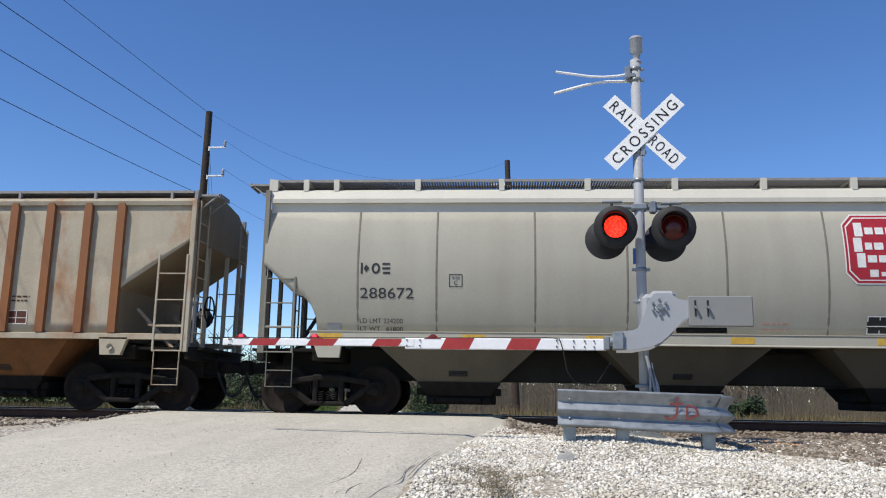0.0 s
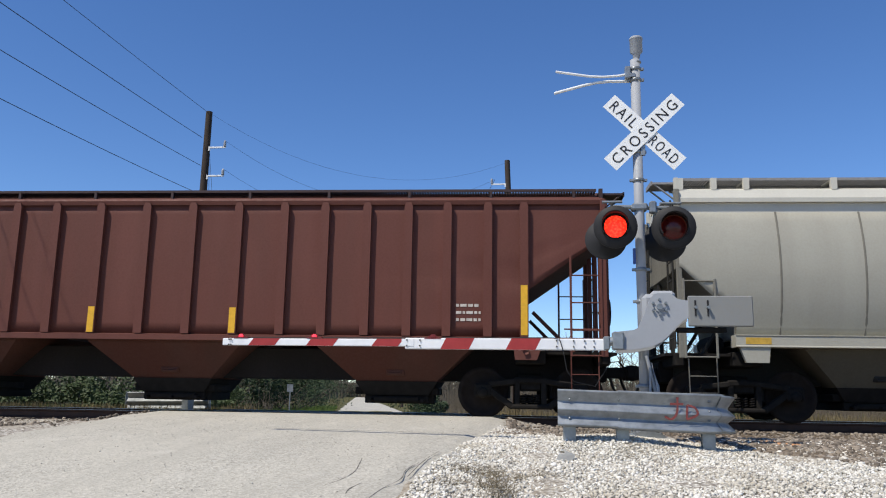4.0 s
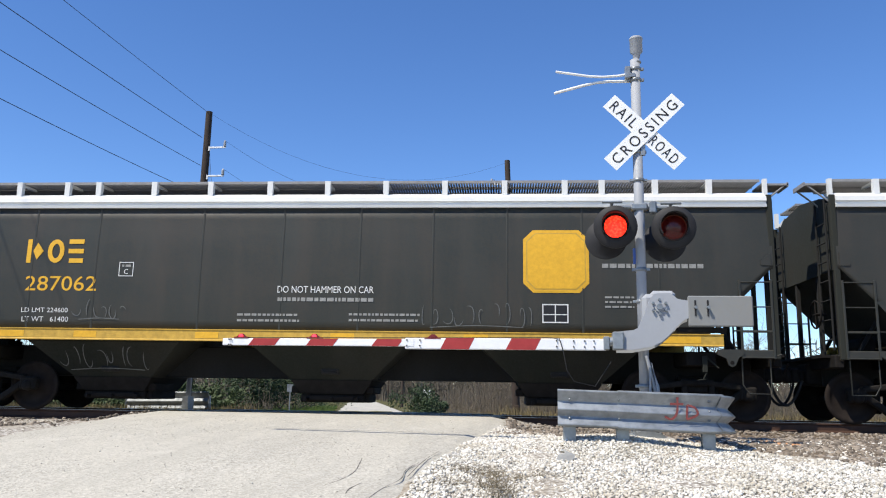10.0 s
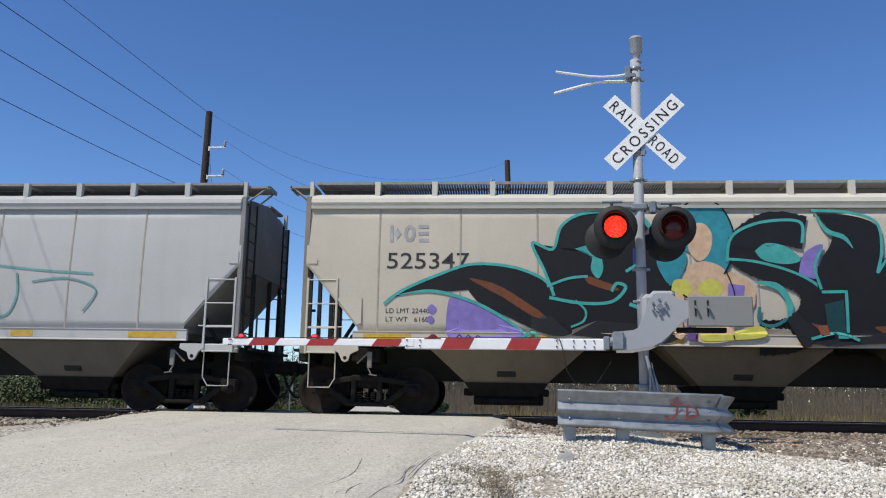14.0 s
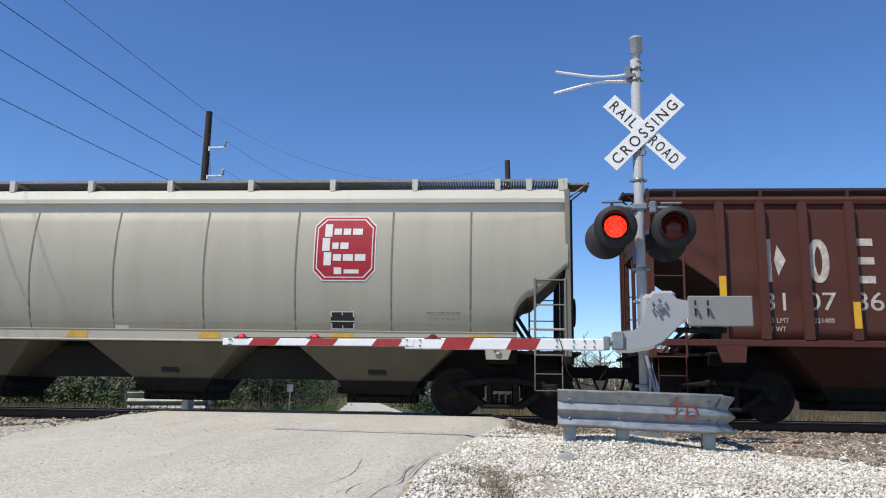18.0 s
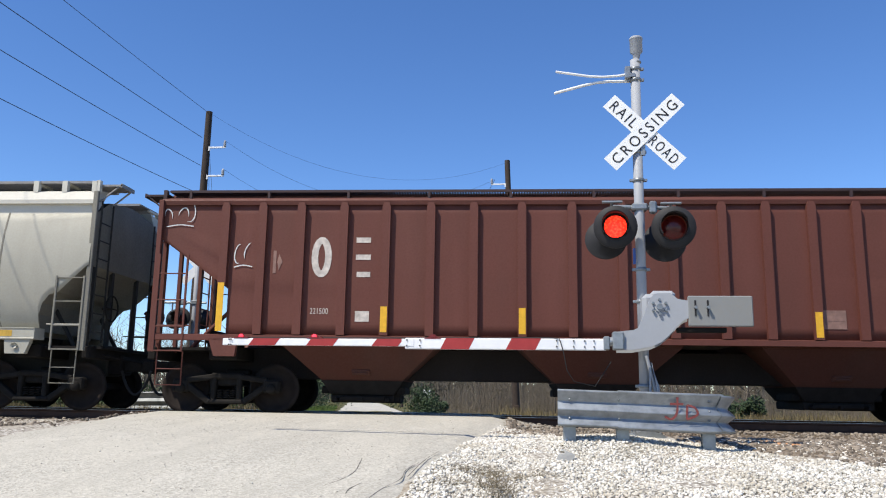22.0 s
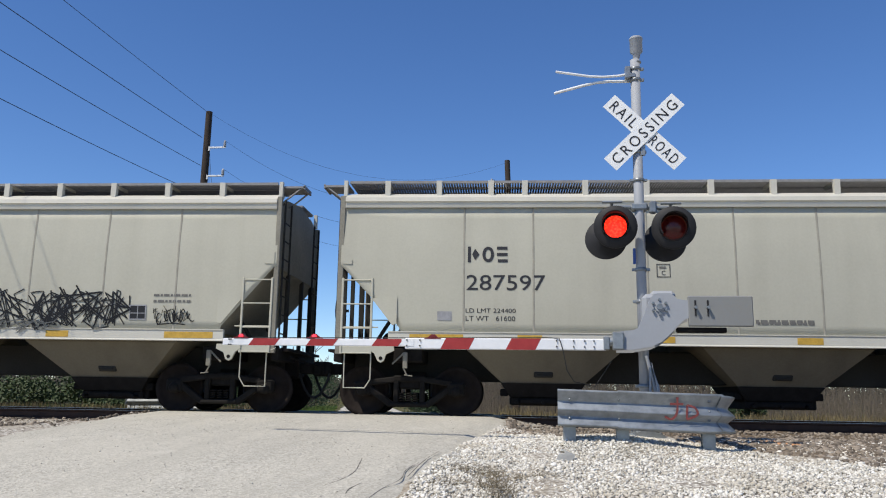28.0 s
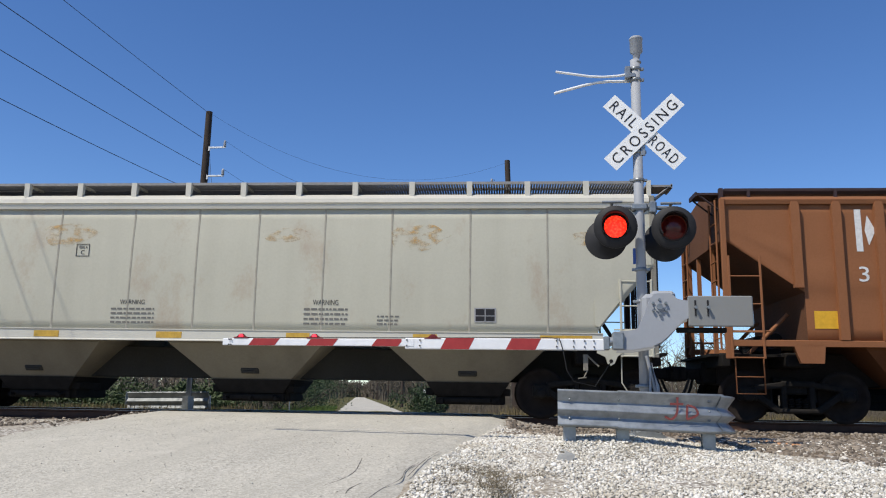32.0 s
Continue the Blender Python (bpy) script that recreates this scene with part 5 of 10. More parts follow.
in_view = lambda x, y: off_road(x, y, -0.05) and x < 0.68 * (y + 16) and x > -0.55 * (y + 16)
gravel = stone_material("white_limestone_chips", (0.36, 0.325, 0.26), (0.86, 0.83, 0.75), (0.42, 0.36, 0.26))
tagged(part("limestone_gravel", chip_field("limestone_gravel", scatter(stone_rng, 64000, -1.1, 5.8, -10.4, -3.6, lambda x, y: in_view(x, y) and (not brown_side(x, y) or stone_rng.random() < 0.22)), stone_rng, (0.007, 0.024)), gravel), "loose white limestone gravel", "gravel", kind="stuff")
tagged(part("limestone_gravel", stone_field("limestone_lumps", scatter(stone_rng, 1800, -1.1, 5.8, -10.0, -3.6, in_view), stone_rng, (0.014, 0.034)), gravel), "larger white limestone lumps in the gravel", "gravel", kind="stuff")
ballast = stone_material("grey_brown_ballast", (0.058, 0.046, 0.036), (0.36, 0.305, 0.24), (0.125, 0.088, 0.055))
tagged(part("track_ballast", stone_field("track_ballast", np.concatenate([
    scatter(stone_rng, 6500, -0.6, 9.9, -5.2, -0.63, lambda x, y: off_road(x, y, 0.05)), scatter(stone_rng, 9000, 1.3, 6.9, -8.0, -3.0, lambda x, y: in_view(x, y) and brown_side(x, y)), scatter(stone_rng, 3000, -16, -5.8, -5.0, -0.63, lambda x, y: off_road(x, y, 0.0)),
    scatter(stone_rng, 2500, -16, 9, 1.22, 3.3, lambda x, y: off_road(x, y, 0.0)), scatter(stone_rng, 2500, -16, 10, -0.33, 0.97, lambda x, y: off_road(x, y, 0.1))]), stone_rng, (0.018, 0.045)), ballast), "grey-brown track ballast", "ballast", kind="stuff")
grit = stone_material("road_grit", (0.24, 0.22, 0.19), (0.62, 0.60, 0.54), (0.25, 0.22, 0.18))
tagged(part("road_grit", stone_field("road_grit", scatter(stone_rng, 2200, -9, -0.4, -10.6, -2.2, lambda x, y: not off_road(x, y, -0.02)) + np.array((0, 0, 0.012)), stone_rng, (0.003, 0.009), 0.5), grit), "loose grit and crumbs on the road", "grit", kind="stuff")
orange = stone_material("rust_stained_stone", (0.42, 0.20, 0.09), (0.62, 0.34, 0.18), (0.45, 0.25, 0.14))
tagged(part("stained_stones", stone_field("stained_stones", scatter(stone_rng, 60, 2.75, 3.15, -5.9, -5.2, lambda x, y: abs((x - 2.95) * 1.5 + (y + 5.55)) < 0.25), stone_rng, (0.015, 0.04)), orange), "patch of orange-stained stones", "gravel", kind="stuff")

# tar marks and crumbled edge on the road; one later stroke paints a shadow
M["tar"] = plain("tar_and_shadow_line", (0.13, 0.12, 0.105), 0.9, 0, 0.4, 12, 0.2)


def road_mark(ctrl, width, seed):
    rnd = random.Random(seed)
    pts, p = curve_through(ctrl, 8), []
    for i, (x, y) in enumerate(pts):
        a, b = pts[max(i - 1, 0)], pts[min(i + 1, len(pts) - 1)]
        dx, dy = b[0] - a[0], b[1] - a[1]
        q = math.hypot(dx, dy) or 1
        w = width * (0.3 + rnd.random()) * min(1, 0.3 + i / 4, 0.3 + (len(pts) - 1 - i) / 4)
        for s in (1, -1):
            xx, yy = x - dy / q * w * s, y + dx / q * w * s
            p.append((xx, yy, height(min(max(xx, road_edges(yy)[0]), road_edges(yy)[1]), yy) + 0.019 + 0.010 * noise.noise((xx * 0.8, yy * 0.8, 0))))
    g = Geo().add(p, [(2 * i, 2 * i + 1, 2 * i + 3, 2 * i + 2) for i in range(len(pts) - 1)])
    return tagged(part("crack_shadow_line", g, M["tar"]), "dark tar crack and painted shadow line on the road", "road crack", "road cracks")


road_mark([(-1.72, -8.0), (-1.66, -8.4), (-1.62, -8.8), (-1.68, -9.2), (-1.85, -9.6), (-2.1, -9.9)], 0.004, 1)
road_mark([(-1.12, -8.2), (-1.18, -8.6), (-1.16, -9.0), (-1.24, -9.4), (-1.3, -9.9)], 0.005, 2)
road_mark([(-1.02, -7.4), (-1.08, -7.9), (-1.10, -8.4), (-1.12, -8.9)], 0.005, 3)
road_mark([(-1.45, -9.2), (-1.5, -9.5), (-1.44, -9.9)], 0.008, 4)

# dry weeds by the road, and a bent scrap of metal
M["straw"] = plain("dry_weed_stem", (0.30, 0.25, 0.165), 0.8, 0, 0.5, 8, 0)


def weed(x, y, count, tall, seed):
    rnd, g = random.Random(seed), Geo()
    for _ in range(count):
        a, r = rnd.random() * 6.28, rnd.random() * 0.16
        b = Vector((r * math.cos(a), r * math.sin(a), 0))
        lean = Vector((rnd.gauss(0, 0.3), rnd.gauss(0, 0.3), 1)).normalized() * tall * (0.3 + rnd.random() * 0.8)
        bend = Vector((rnd.gauss(0, 0.05), rnd.gauss(0, 0.05), -0.03))
        g.rod(b, b + lean * 0.5, 0.0028, 3, 0.002, False).rod(b + lean * 0.5, b + lean + bend, 0.002, 3, 0.0008, False)
        for k in range(3):
            q = b + lean * (0.3 + 0.22 * k)
            g.rod(q, q + Vector((rnd.gauss(0, 0.05), rnd.gauss(0, 0.05), 0.03)), 0.0018, 3, 0.0006, False)
    return tagged(part("dry_weed", g, M["straw"], at=(x, y, height(x, y))), "dry brown weed in the gravel", "weed", "dry weeds")


for i, (x, y, n, h) in enumerate(((-0.36, -9.25, 46, 0.20), (-0.30, -9.55, 34, 0.16), (-0.62, -8.55, 26, 0.11), (-0.42, -8.75, 22, 0.13), (-0.18, -8.9, 16, 0.09), (0.02, -8.7, 12, 0.08), (-0.75, -9.1, 14, 0.08))):
    weed(x, y, n, h, i)
tagged(part("metal_scrap", Geo().prism([(-0.09, 0), (0.07, 0), (0.10, 0.05), (0.02, 0.075), (-0.06, 0.06)], -0.05, 0.04).box(0.03, -0.02, 0.08, 0.14, 0.02, 0.012, Matrix.Rotation(0.4, 3, "Y")), plain("dull_scrap_sheet", (0.46, 0.45, 0.42), 0.7, 0, 0.3, 12, 0.2), at=(0.28, -7.75, -0.235)),
       "small bent grey scrap lying on the gravel", "scrap")

# ---------------------------------------------------------------- trees and scrub beyond the track


def bare_branches(seed, tall, spread, depth=4):
    """A leafless tree: trunk and limbs that fork into twigs."""
    rnd = random.Random(seed)
    trunk, crown = Geo(), Geo()

    def grow(p, d, length, r, level):
        n = 3
        for k in range(n):
            q = p + d * (length / n)
            (trunk if level < 1 else crown).rod(p, q, r, 5 if level < 2 else 3, r * 0.82, False)
            p, r = q, r * 0.82
            d = (d + Vector((rnd.gauss(0, 0.12), rnd.gauss(0, 0.12), 0.03))).normalized()
            if level < depth and (level > 0 or k > 0):
                for _ in range(2 if level else 3):
                    side = Vector((rnd.gauss(0, 1), rnd.gauss(0, 1), rnd.uniform(0.0, 0.9)))
                    e = (d * 0.55 + side.normalized() * spread).normalized()
                    grow(p, e, length * rnd.uniform(0.45, 0.72), r * 0.6, level + 1)
    grow(Vector((0, 0, -0.2)), Vector((0, 0, 1)), tall * 0.52, tall * 0.014, 0)
    return trunk, crown


def leaf_clumps(seed, tall, wide, count, leaf, lumps=9):
    """A crown of many small leaves gathered in uneven clumps."""
    rnd, g = random.Random(seed), Geo()
    centres = [(Vector((rnd.gauss(0, 0.33) * wide, rnd.gauss(0, 0.33) * wide, tall * rnd.uniform(0.18, 0.88))), rnd.uniform(0.16, 0.36) * wide) for _ in range(lumps)]
    for _ in range(count):
        c, r = centres[rnd.randrange(lumps)]
        v = Vector((rnd.gauss(0, 1), rnd.gauss(0, 1), rnd.gauss(0, 0.8))).normalized() * r * (0.55 + 0.5 * rnd.random())
        p = c + v
        if p.z < 0.05:
            continue
        u = Vector((rnd.gauss(0, 1), rnd.gauss(0, 1), rnd.gauss(0, 1))).normalized()
        w = u.orthogonal().normalized()
        s = leaf * rnd.uniform(0.5, 1.3)
        g.add([p - u * s, p + w * s * 0.45, p + u * s, p - w * s * 0.45], [(0, 1, 2, 3)])
    return g


def stems(seed, tall, wide, count):
    rnd, g = random.Random(seed), Geo()
    for _ in range(count):
        b = Vector((rnd.gauss(0, 0.1) * wide, rnd.gauss(0, 0.1) * wide, -0.1))
        g.rod(b, b + Vector((rnd.gauss(0, 0.25) * wide, rnd.gauss(0, 0.25) * wide, tall * rnd.uniform(0.4, 0.8))), 0.03, 4, 0.01, False)
    return g


def spot(slope, y):
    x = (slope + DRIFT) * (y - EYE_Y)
    return x, y, height(x, y)


veg = random.Random(11)
kinds_bare = []
for i in range(4):
    tr, cr = bare_branches(40 + i, 5.2 + 0.5 * i, 0.8 + 0.08 * i, 4 if i < 2 else 3)
    kinds_bare.append((tr.mesh("bare_trunk"), cr.mesh("bare_crown")))


def bare_tree(x, y, z, kind, scale):
    if not off_road(x, y, 4.0):
        return
    t = tagged(new("bare_tree"), "leafless grey-brown tree in the scrub beyond the track", "tree", "bare trees")
    t.matrix_basis = pose(x, y, z, 0, 0, veg.uniform(0, 360)) @ Matrix.Scale(scale, 4)
    part("trunk", kinds_bare[kind][0], M["bark"], t)
    part("crown", kinds_bare[kind][1], M["twig"], t)


for _ in range(44):
    bare_tree(*spot(veg.uniform(-0.10, 0.50), veg.uniform(26, 48)), veg.randrange(4), veg.uniform(0.55, 0.95))
for _ in range(14):
    bare_tree(*spot(veg.uniform(-0.16, -0.02), veg.uniform(40, 70)), veg.randrange(4), veg.uniform(0.6, 1.0))
for _ in range(26):
    bare_tree(*spot(veg.uniform(-0.75, -0.28), veg.uniform(26, 50)), veg.randrange(4), veg.uniform(0.7, 1.1))


def bush(x, y, z, seed, tall, wide, leafmat, count, label, leaf=0.07):
    b = tagged(new("bush"), label, "bush", "bushes")
    b.matrix_basis = pose(x, y, z)
    part("stem", stems(seed, tall, wide, 9), M["bark"], b)
    part("crown", leaf_clumps(seed, tall, wide, count, leaf, 8 + int(wide * 2)), leafmat, b)


LEAFY = "green leafy bush beyond the track"
for i, (slope, y, tall, wide, n) in enumerate(((-0.655, 12, 1.15, 2.6, 2600), (-0.60, 13, 1.25, 2.6, 2600), (-0.565, 12.5, 1.3, 2.2, 2400), (-0.70, 14, 1.3, 3.0, 2400), (-0.53, 10.5, 0.75, 1.4, 1400), (-0.435, 13, 1.25, 1.8, 2200), (-0.405, 14, 1.15, 1.6, 1800), (-0.49, 15, 1.2, 2.0, 1600))):
    bush(*spot(slope, y), 70 + i, tall, wide, M["leaf"], n, LEAFY)
CEDAR = "dark evergreen bush beyond the track"
for i, (slope, y, tall, wide, n) in enumerate(((-0.345, 24, 2.6, 3.2, 4200), (-0.305, 26, 2.6, 2.8, 3600), (-0.375, 25, 2.3, 2.6, 3000), (-0.298, 45, 3.2, 4.5, 3600), (-0.282, 60, 3.5, 4.0, 3000), (-0.264, 118, 5.0, 5.0, 3600), (-0.282, 130, 6.0, 7.0, 3600), (0.245, 15, 1.2, 1.3, 2200), (-0.128, 22, 1.1, 1.5, 1800), (-0.145, 34, 1.6, 2.0, 1500))):
    bush(*spot(slope, y), 90 + i, tall, wide, M["leafdark"], n, CEDAR, 0.08)


def twig_thicket(seed, areas):
    """Dense dry scrub: thousands of thin upright twigs."""
    rnd, g = random.Random(seed), Geo()
    for s0, s1, y0, y1, tall, count in areas:
        for _ in range(count):
            x, y, z = spot(rnd.uniform(s0, s1), rnd.uniform(y0, y1))
            if not off_road(x, y, 2.6):
                continue
            p = Vector((x, y, z - 0.05))
            q = p + Vector((rnd.gauss(0, 0.25), rnd.gauss(0, 0.25), tall * rnd.uniform(0.3, 1.0)))
            g.rod(p, q, 0.012, 3, 0.004, False)
            for _ in range(2):
                a = p.lerp(q, rnd.uniform(0.3, 0.9))
                g.rod(a, a + Vector((rnd.gauss(0, 0.3), rnd.gauss(0, 0.3), rnd.uniform(0.1, 0.5))) * tall * 0.4, 0.007, 3, 0.003, False)
    return g


tagged(part("scrub", twig_thicket(3, ((-0.12, 0.50, 25, 42, 2.1, 4200), (-0.16, -0.02, 30, 90, 2.2, 1400), (-0.80, -0.28, 18, 40, 1.8, 2200))), M["twig"]), "dense dry leafless scrub", "scrub", kind="stuff")


def grass_tufts(seed, areas):
    rnd, g = random.Random(seed), Geo()
    for s0, s1, y0, y1, tall, count in areas:
        for _ in range(count):
            x, y, z = spot(rnd.uniform(s0, s1), rnd.uniform(y0, y1))
            if not off_road(x, y, 0.25):
                continue
            for _ in range(3):
                a = rnd.random() * 6.28
                d, h = Vector((math.cos(a), math.sin(a), 0)) * 0.02, tall * rnd.uniform(0.4, 1.2)
                tip = Vector((x + rnd.gauss(0, 0.08), y + rnd.gauss(0, 0.08), z + h))
                b = Vector((x + rnd.gauss(0, 0.05), y + rnd.gauss(0, 0.05), z - 0.02))
                g.add([b - d, b + d, tip], [(0, 1, 2)])
    return g


M["drygrass"] = plain("dry_grass_blade", (0.19, 0.155, 0.082), 0.8, 0, 0.4, 1.5, 0)
M["greengrass"] = plain("green_grass_blade", (0.11, 0.17, 0.03), 0.7, 0, 0.4, 1.5, 0)
tagged(part("dry_grass", grass_tufts(8, ((-0.12, 0.48, 4, 16, 0.35, 7000), (-0.75, -0.35, 4, 12, 0.30, 5000))), M["drygrass"]), "dry tan grass along the track", "grass", kind="stuff")
tagged(part("green_grass", grass_tufts(9, ((-0.75, -0.27, 5, 24, 0.25, 6000), (-0.33, -0.25, 24, 70, 0.3, 3500))), M["greengrass"]), "green spring grass beyond the track", "grass", kind="stuff")


def distant_woods(seed):
    """A far belt of leafless trees on both sides of the road."""
    rnd, g = random.Random(seed), Geo()
    for i in range(5200):
        y = rnd.uniform(70, 520)
        x = rnd.uniform(-0.95, 0.75) * (y + 16)
        if i > 3800:
            y = rnd.uniform(110, 480)
            x = sum(road_edges(y)) / 2 + rnd.uniform(-34, 30)
        l, r = road_edges(y)
        if i > 4700:  # added across the road to close the bright gap of sky there
            y = rnd.uniform(430, 540)
            x = sum(road_edges(y)) / 2 + rnd.uniform(-22, 22)
        elif l - (9 if y < 120 else 5) < x < r + (7 if y < 120 else 2):
            continue
        h = rnd.uniform(5, 10)
        z = height(x, y)
        p, q = Vector((x, y, z)), Vector((x + rnd.gauss(0, 0.4), y, z + h))
        w = y / 900
        g.rod(p, q, w, 3, w * 0.3, False)
        for _ in range(7):
            a = p.lerp(q, rnd.uniform(0.25, 0.95))
            g.rod(a, a + Vector((rnd.gauss(0, 1.3), rnd.gauss(0, 1.3), rnd.uniform(0.3, 1.8))), w * 0.7, 3, w * 0.2, False)
    return g


tagged(part("distant_woods", distant_woods(4), plain("far_grey_wood", (0.135, 0.115, 0.085), 0.9, 0, 0.35, 0.4, 0)), "far belt of leafless woods", "woods", kind="stuff")
fence_g = thing("fence_post", "short weathered wooden post beside the track", "post", pose(*spot(-0.024, 9)))
part("post", Geo().box(0, 0, 0.28, 0.16, 0.14, 0.75, bevel=0.02), M["wood"], fence_g)


def road_sign(x, y, z, tall, size, label):
    s = thing("road_sign", label, "road sign", pose(x, y, z))
    part("post", Geo().box(0, 0, tall / 2, 0.05, 0.04, tall), M["galv"], s)
    return part("plate", Geo().box(0, -0.03, tall - size / 2, size, 0.006, size * 1.2), M["galv"], s)


road_sign(*spot(-0.3105, 20), 1.35, 0.28, "grey-backed road sign on a thin post")
limit = road_sign(*spot(-0.1365, 45), 1.75, 0.55, "white speed limit sign on a thin post beside the road")
limit.material_slots[0].material = M["sign"]
lettering("30", limit, M["signblack"], -0.17, 1.32, 0.34, 0.24, y=-0.035, name="lettering")


def board_fence(x0, x1, y, label):
    """A long white board fence with posts and rails."""
    f = thing("board_fence", label, "fence", pose(x0, y, height(x0, y)))
    n = int((x1 - x0) / 2.2)
    for i in range(n + 1):
        part("post", once(("fence_upright",), lambda: Geo().box(0, 0, 0.5, 0.14, 0.12, 1.3)), M["sign"], f, at=(i * (x1 - x0) / n, 0, 0))
    for z in (0.35, 0.70, 1.02):
        part("rail", Geo().box((x1 - x0) / 2, -0.08, z, x1 - x0, 0.04, 0.20), M["sign"], f)


board_fence(-0.535 * 56, -0.455 * 56, 40.0, "long white board fence behind the bushes")
# turned about the camera so that each keeps its place in its view
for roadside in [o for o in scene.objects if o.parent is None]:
    if roadside.name.split(".")[0] in ("crossing_signal", "crossing_gate", "guard_rail", "utility_pole", "overhead_wire", "crack_shadow_line", "dry_weed", "metal_scrap", "stained_stones", "board_fence"):
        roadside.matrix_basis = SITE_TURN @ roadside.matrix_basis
# thin cast shadow across the road, painted on as a dark line
road_mark([(-3.24, -4.92), (-2.7, -4.94), (-2.23, -4.97), (-1.7, -5.04), (-1.28, -5.12), (-0.75, -5.28), (-0.3, -5.42)], 0.010, 5)

# ---------------------------------------------------------------- the train
PAINTED = dict(grey=GREY_BODY, cream=(0.53, 0.50, 0.405), cream_rusty=(0.53, 0.50, 0.41), tan=(0.50, 0.45, 0.36), cool=(0.47, 0.475, 0.465), white=(0.58, 0.585, 0.56), green=(0.026, 0.034, 0.026), brown=(0.14, 0.047, 0.033),
               brown_dark=(0.098, 0.033, 0.022), brown_red=(0.155, 0.05, 0.036), orange=(0.27, 0.105, 0.04), rusty_tan=(0.30, 0.17, 0.08))


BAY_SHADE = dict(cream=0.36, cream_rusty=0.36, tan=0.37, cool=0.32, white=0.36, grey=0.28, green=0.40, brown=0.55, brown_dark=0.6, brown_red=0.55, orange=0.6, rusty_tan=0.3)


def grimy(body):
    """The paint below the sill: brake dust, road dirt, and shade darkening its colour."""
    key = body + "_dust_shade"
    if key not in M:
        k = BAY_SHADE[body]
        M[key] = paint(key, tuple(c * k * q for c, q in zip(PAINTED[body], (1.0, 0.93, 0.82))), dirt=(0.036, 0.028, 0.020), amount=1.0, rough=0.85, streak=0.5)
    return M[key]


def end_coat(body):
    """The end sheets: dusty body paint, darkened so the colour holds their shade."""
    key = body + "_dusty_shaded_end"
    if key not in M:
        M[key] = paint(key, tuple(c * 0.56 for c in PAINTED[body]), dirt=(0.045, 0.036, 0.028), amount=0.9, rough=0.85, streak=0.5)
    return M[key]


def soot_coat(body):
    """Slope sheets over the wheels: brake dust, with their shade put into the black."""
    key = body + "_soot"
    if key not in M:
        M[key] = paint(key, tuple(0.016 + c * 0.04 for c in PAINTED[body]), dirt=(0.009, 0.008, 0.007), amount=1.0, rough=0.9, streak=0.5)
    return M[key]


def coat(body, chord=None, sill=None, frame_of=None, deck="grating", seam=None, rib=None, under=None):
    b = M[body]
    d = dict(body=b, chord=M[chord] if chord else b, sill=M[sill] if sill else b, frame=M[frame_of] if frame_of else b, deck=M[deck],
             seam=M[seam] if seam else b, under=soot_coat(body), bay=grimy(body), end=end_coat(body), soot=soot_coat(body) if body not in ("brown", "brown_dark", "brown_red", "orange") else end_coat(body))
    if rib:
        d["rib"] = M[rib]
    return d


M["seam_grey"] = plain("grey_weld_seam", (0.20, 0.185, 0.15), 0.7, 0, 0.3, 5, 0)
M["seam_light"] = plain("pale_weld_seam", (0.36, 0.34, 0.28), 0.7, 0, 0.3, 5, 0)
M["rusty_bay"] = paint("rusted_hopper_paint", (0.17, 0.075, 0.024), dirt=(0.06, 0.03, 0.015), amount=0.8, rust=0.5, rough=0.85)
# end and slope coats of the tan wagon, darkened to hold their shade
M["rusty_end"] = paint("dusty_tan_end_paint", (0.26, 0.20, 0.125), dirt=(0.08, 0.05, 0.03), amount=0.7, rust=0.3, rough=0.8)
M["rusty_slope"] = paint("shaded_rusted_slope", (0.07, 0.042, 0.024), dirt=(0.02, 0.015, 0.01), amount=0.8, rust=0.25, rough=0.9)
GREY = coat("grey", "roofgrey", "grey", seam="seam_grey")
CREAM = coat("cream", "roofgrey", "roofgrey", seam="seam_light")
DARK = coat("green", "roofwhite", "amber", deck="grating")
BROWN, BROWND, BROWNR = (coat(b, deck="grating_brown") for b in ("brown", "brown_dark", "brown_red"))
RUSTY = coat("rusty_tan", rib="rust", deck="grating")
RUSTY["bay"], RUSTY["end"], RUSTY["soot"] = M["rusty_bay"], M["rusty_end"], M["rusty_slope"]
g_lab = "grey curved-side covered hopper wagon with a red octagon emblem"
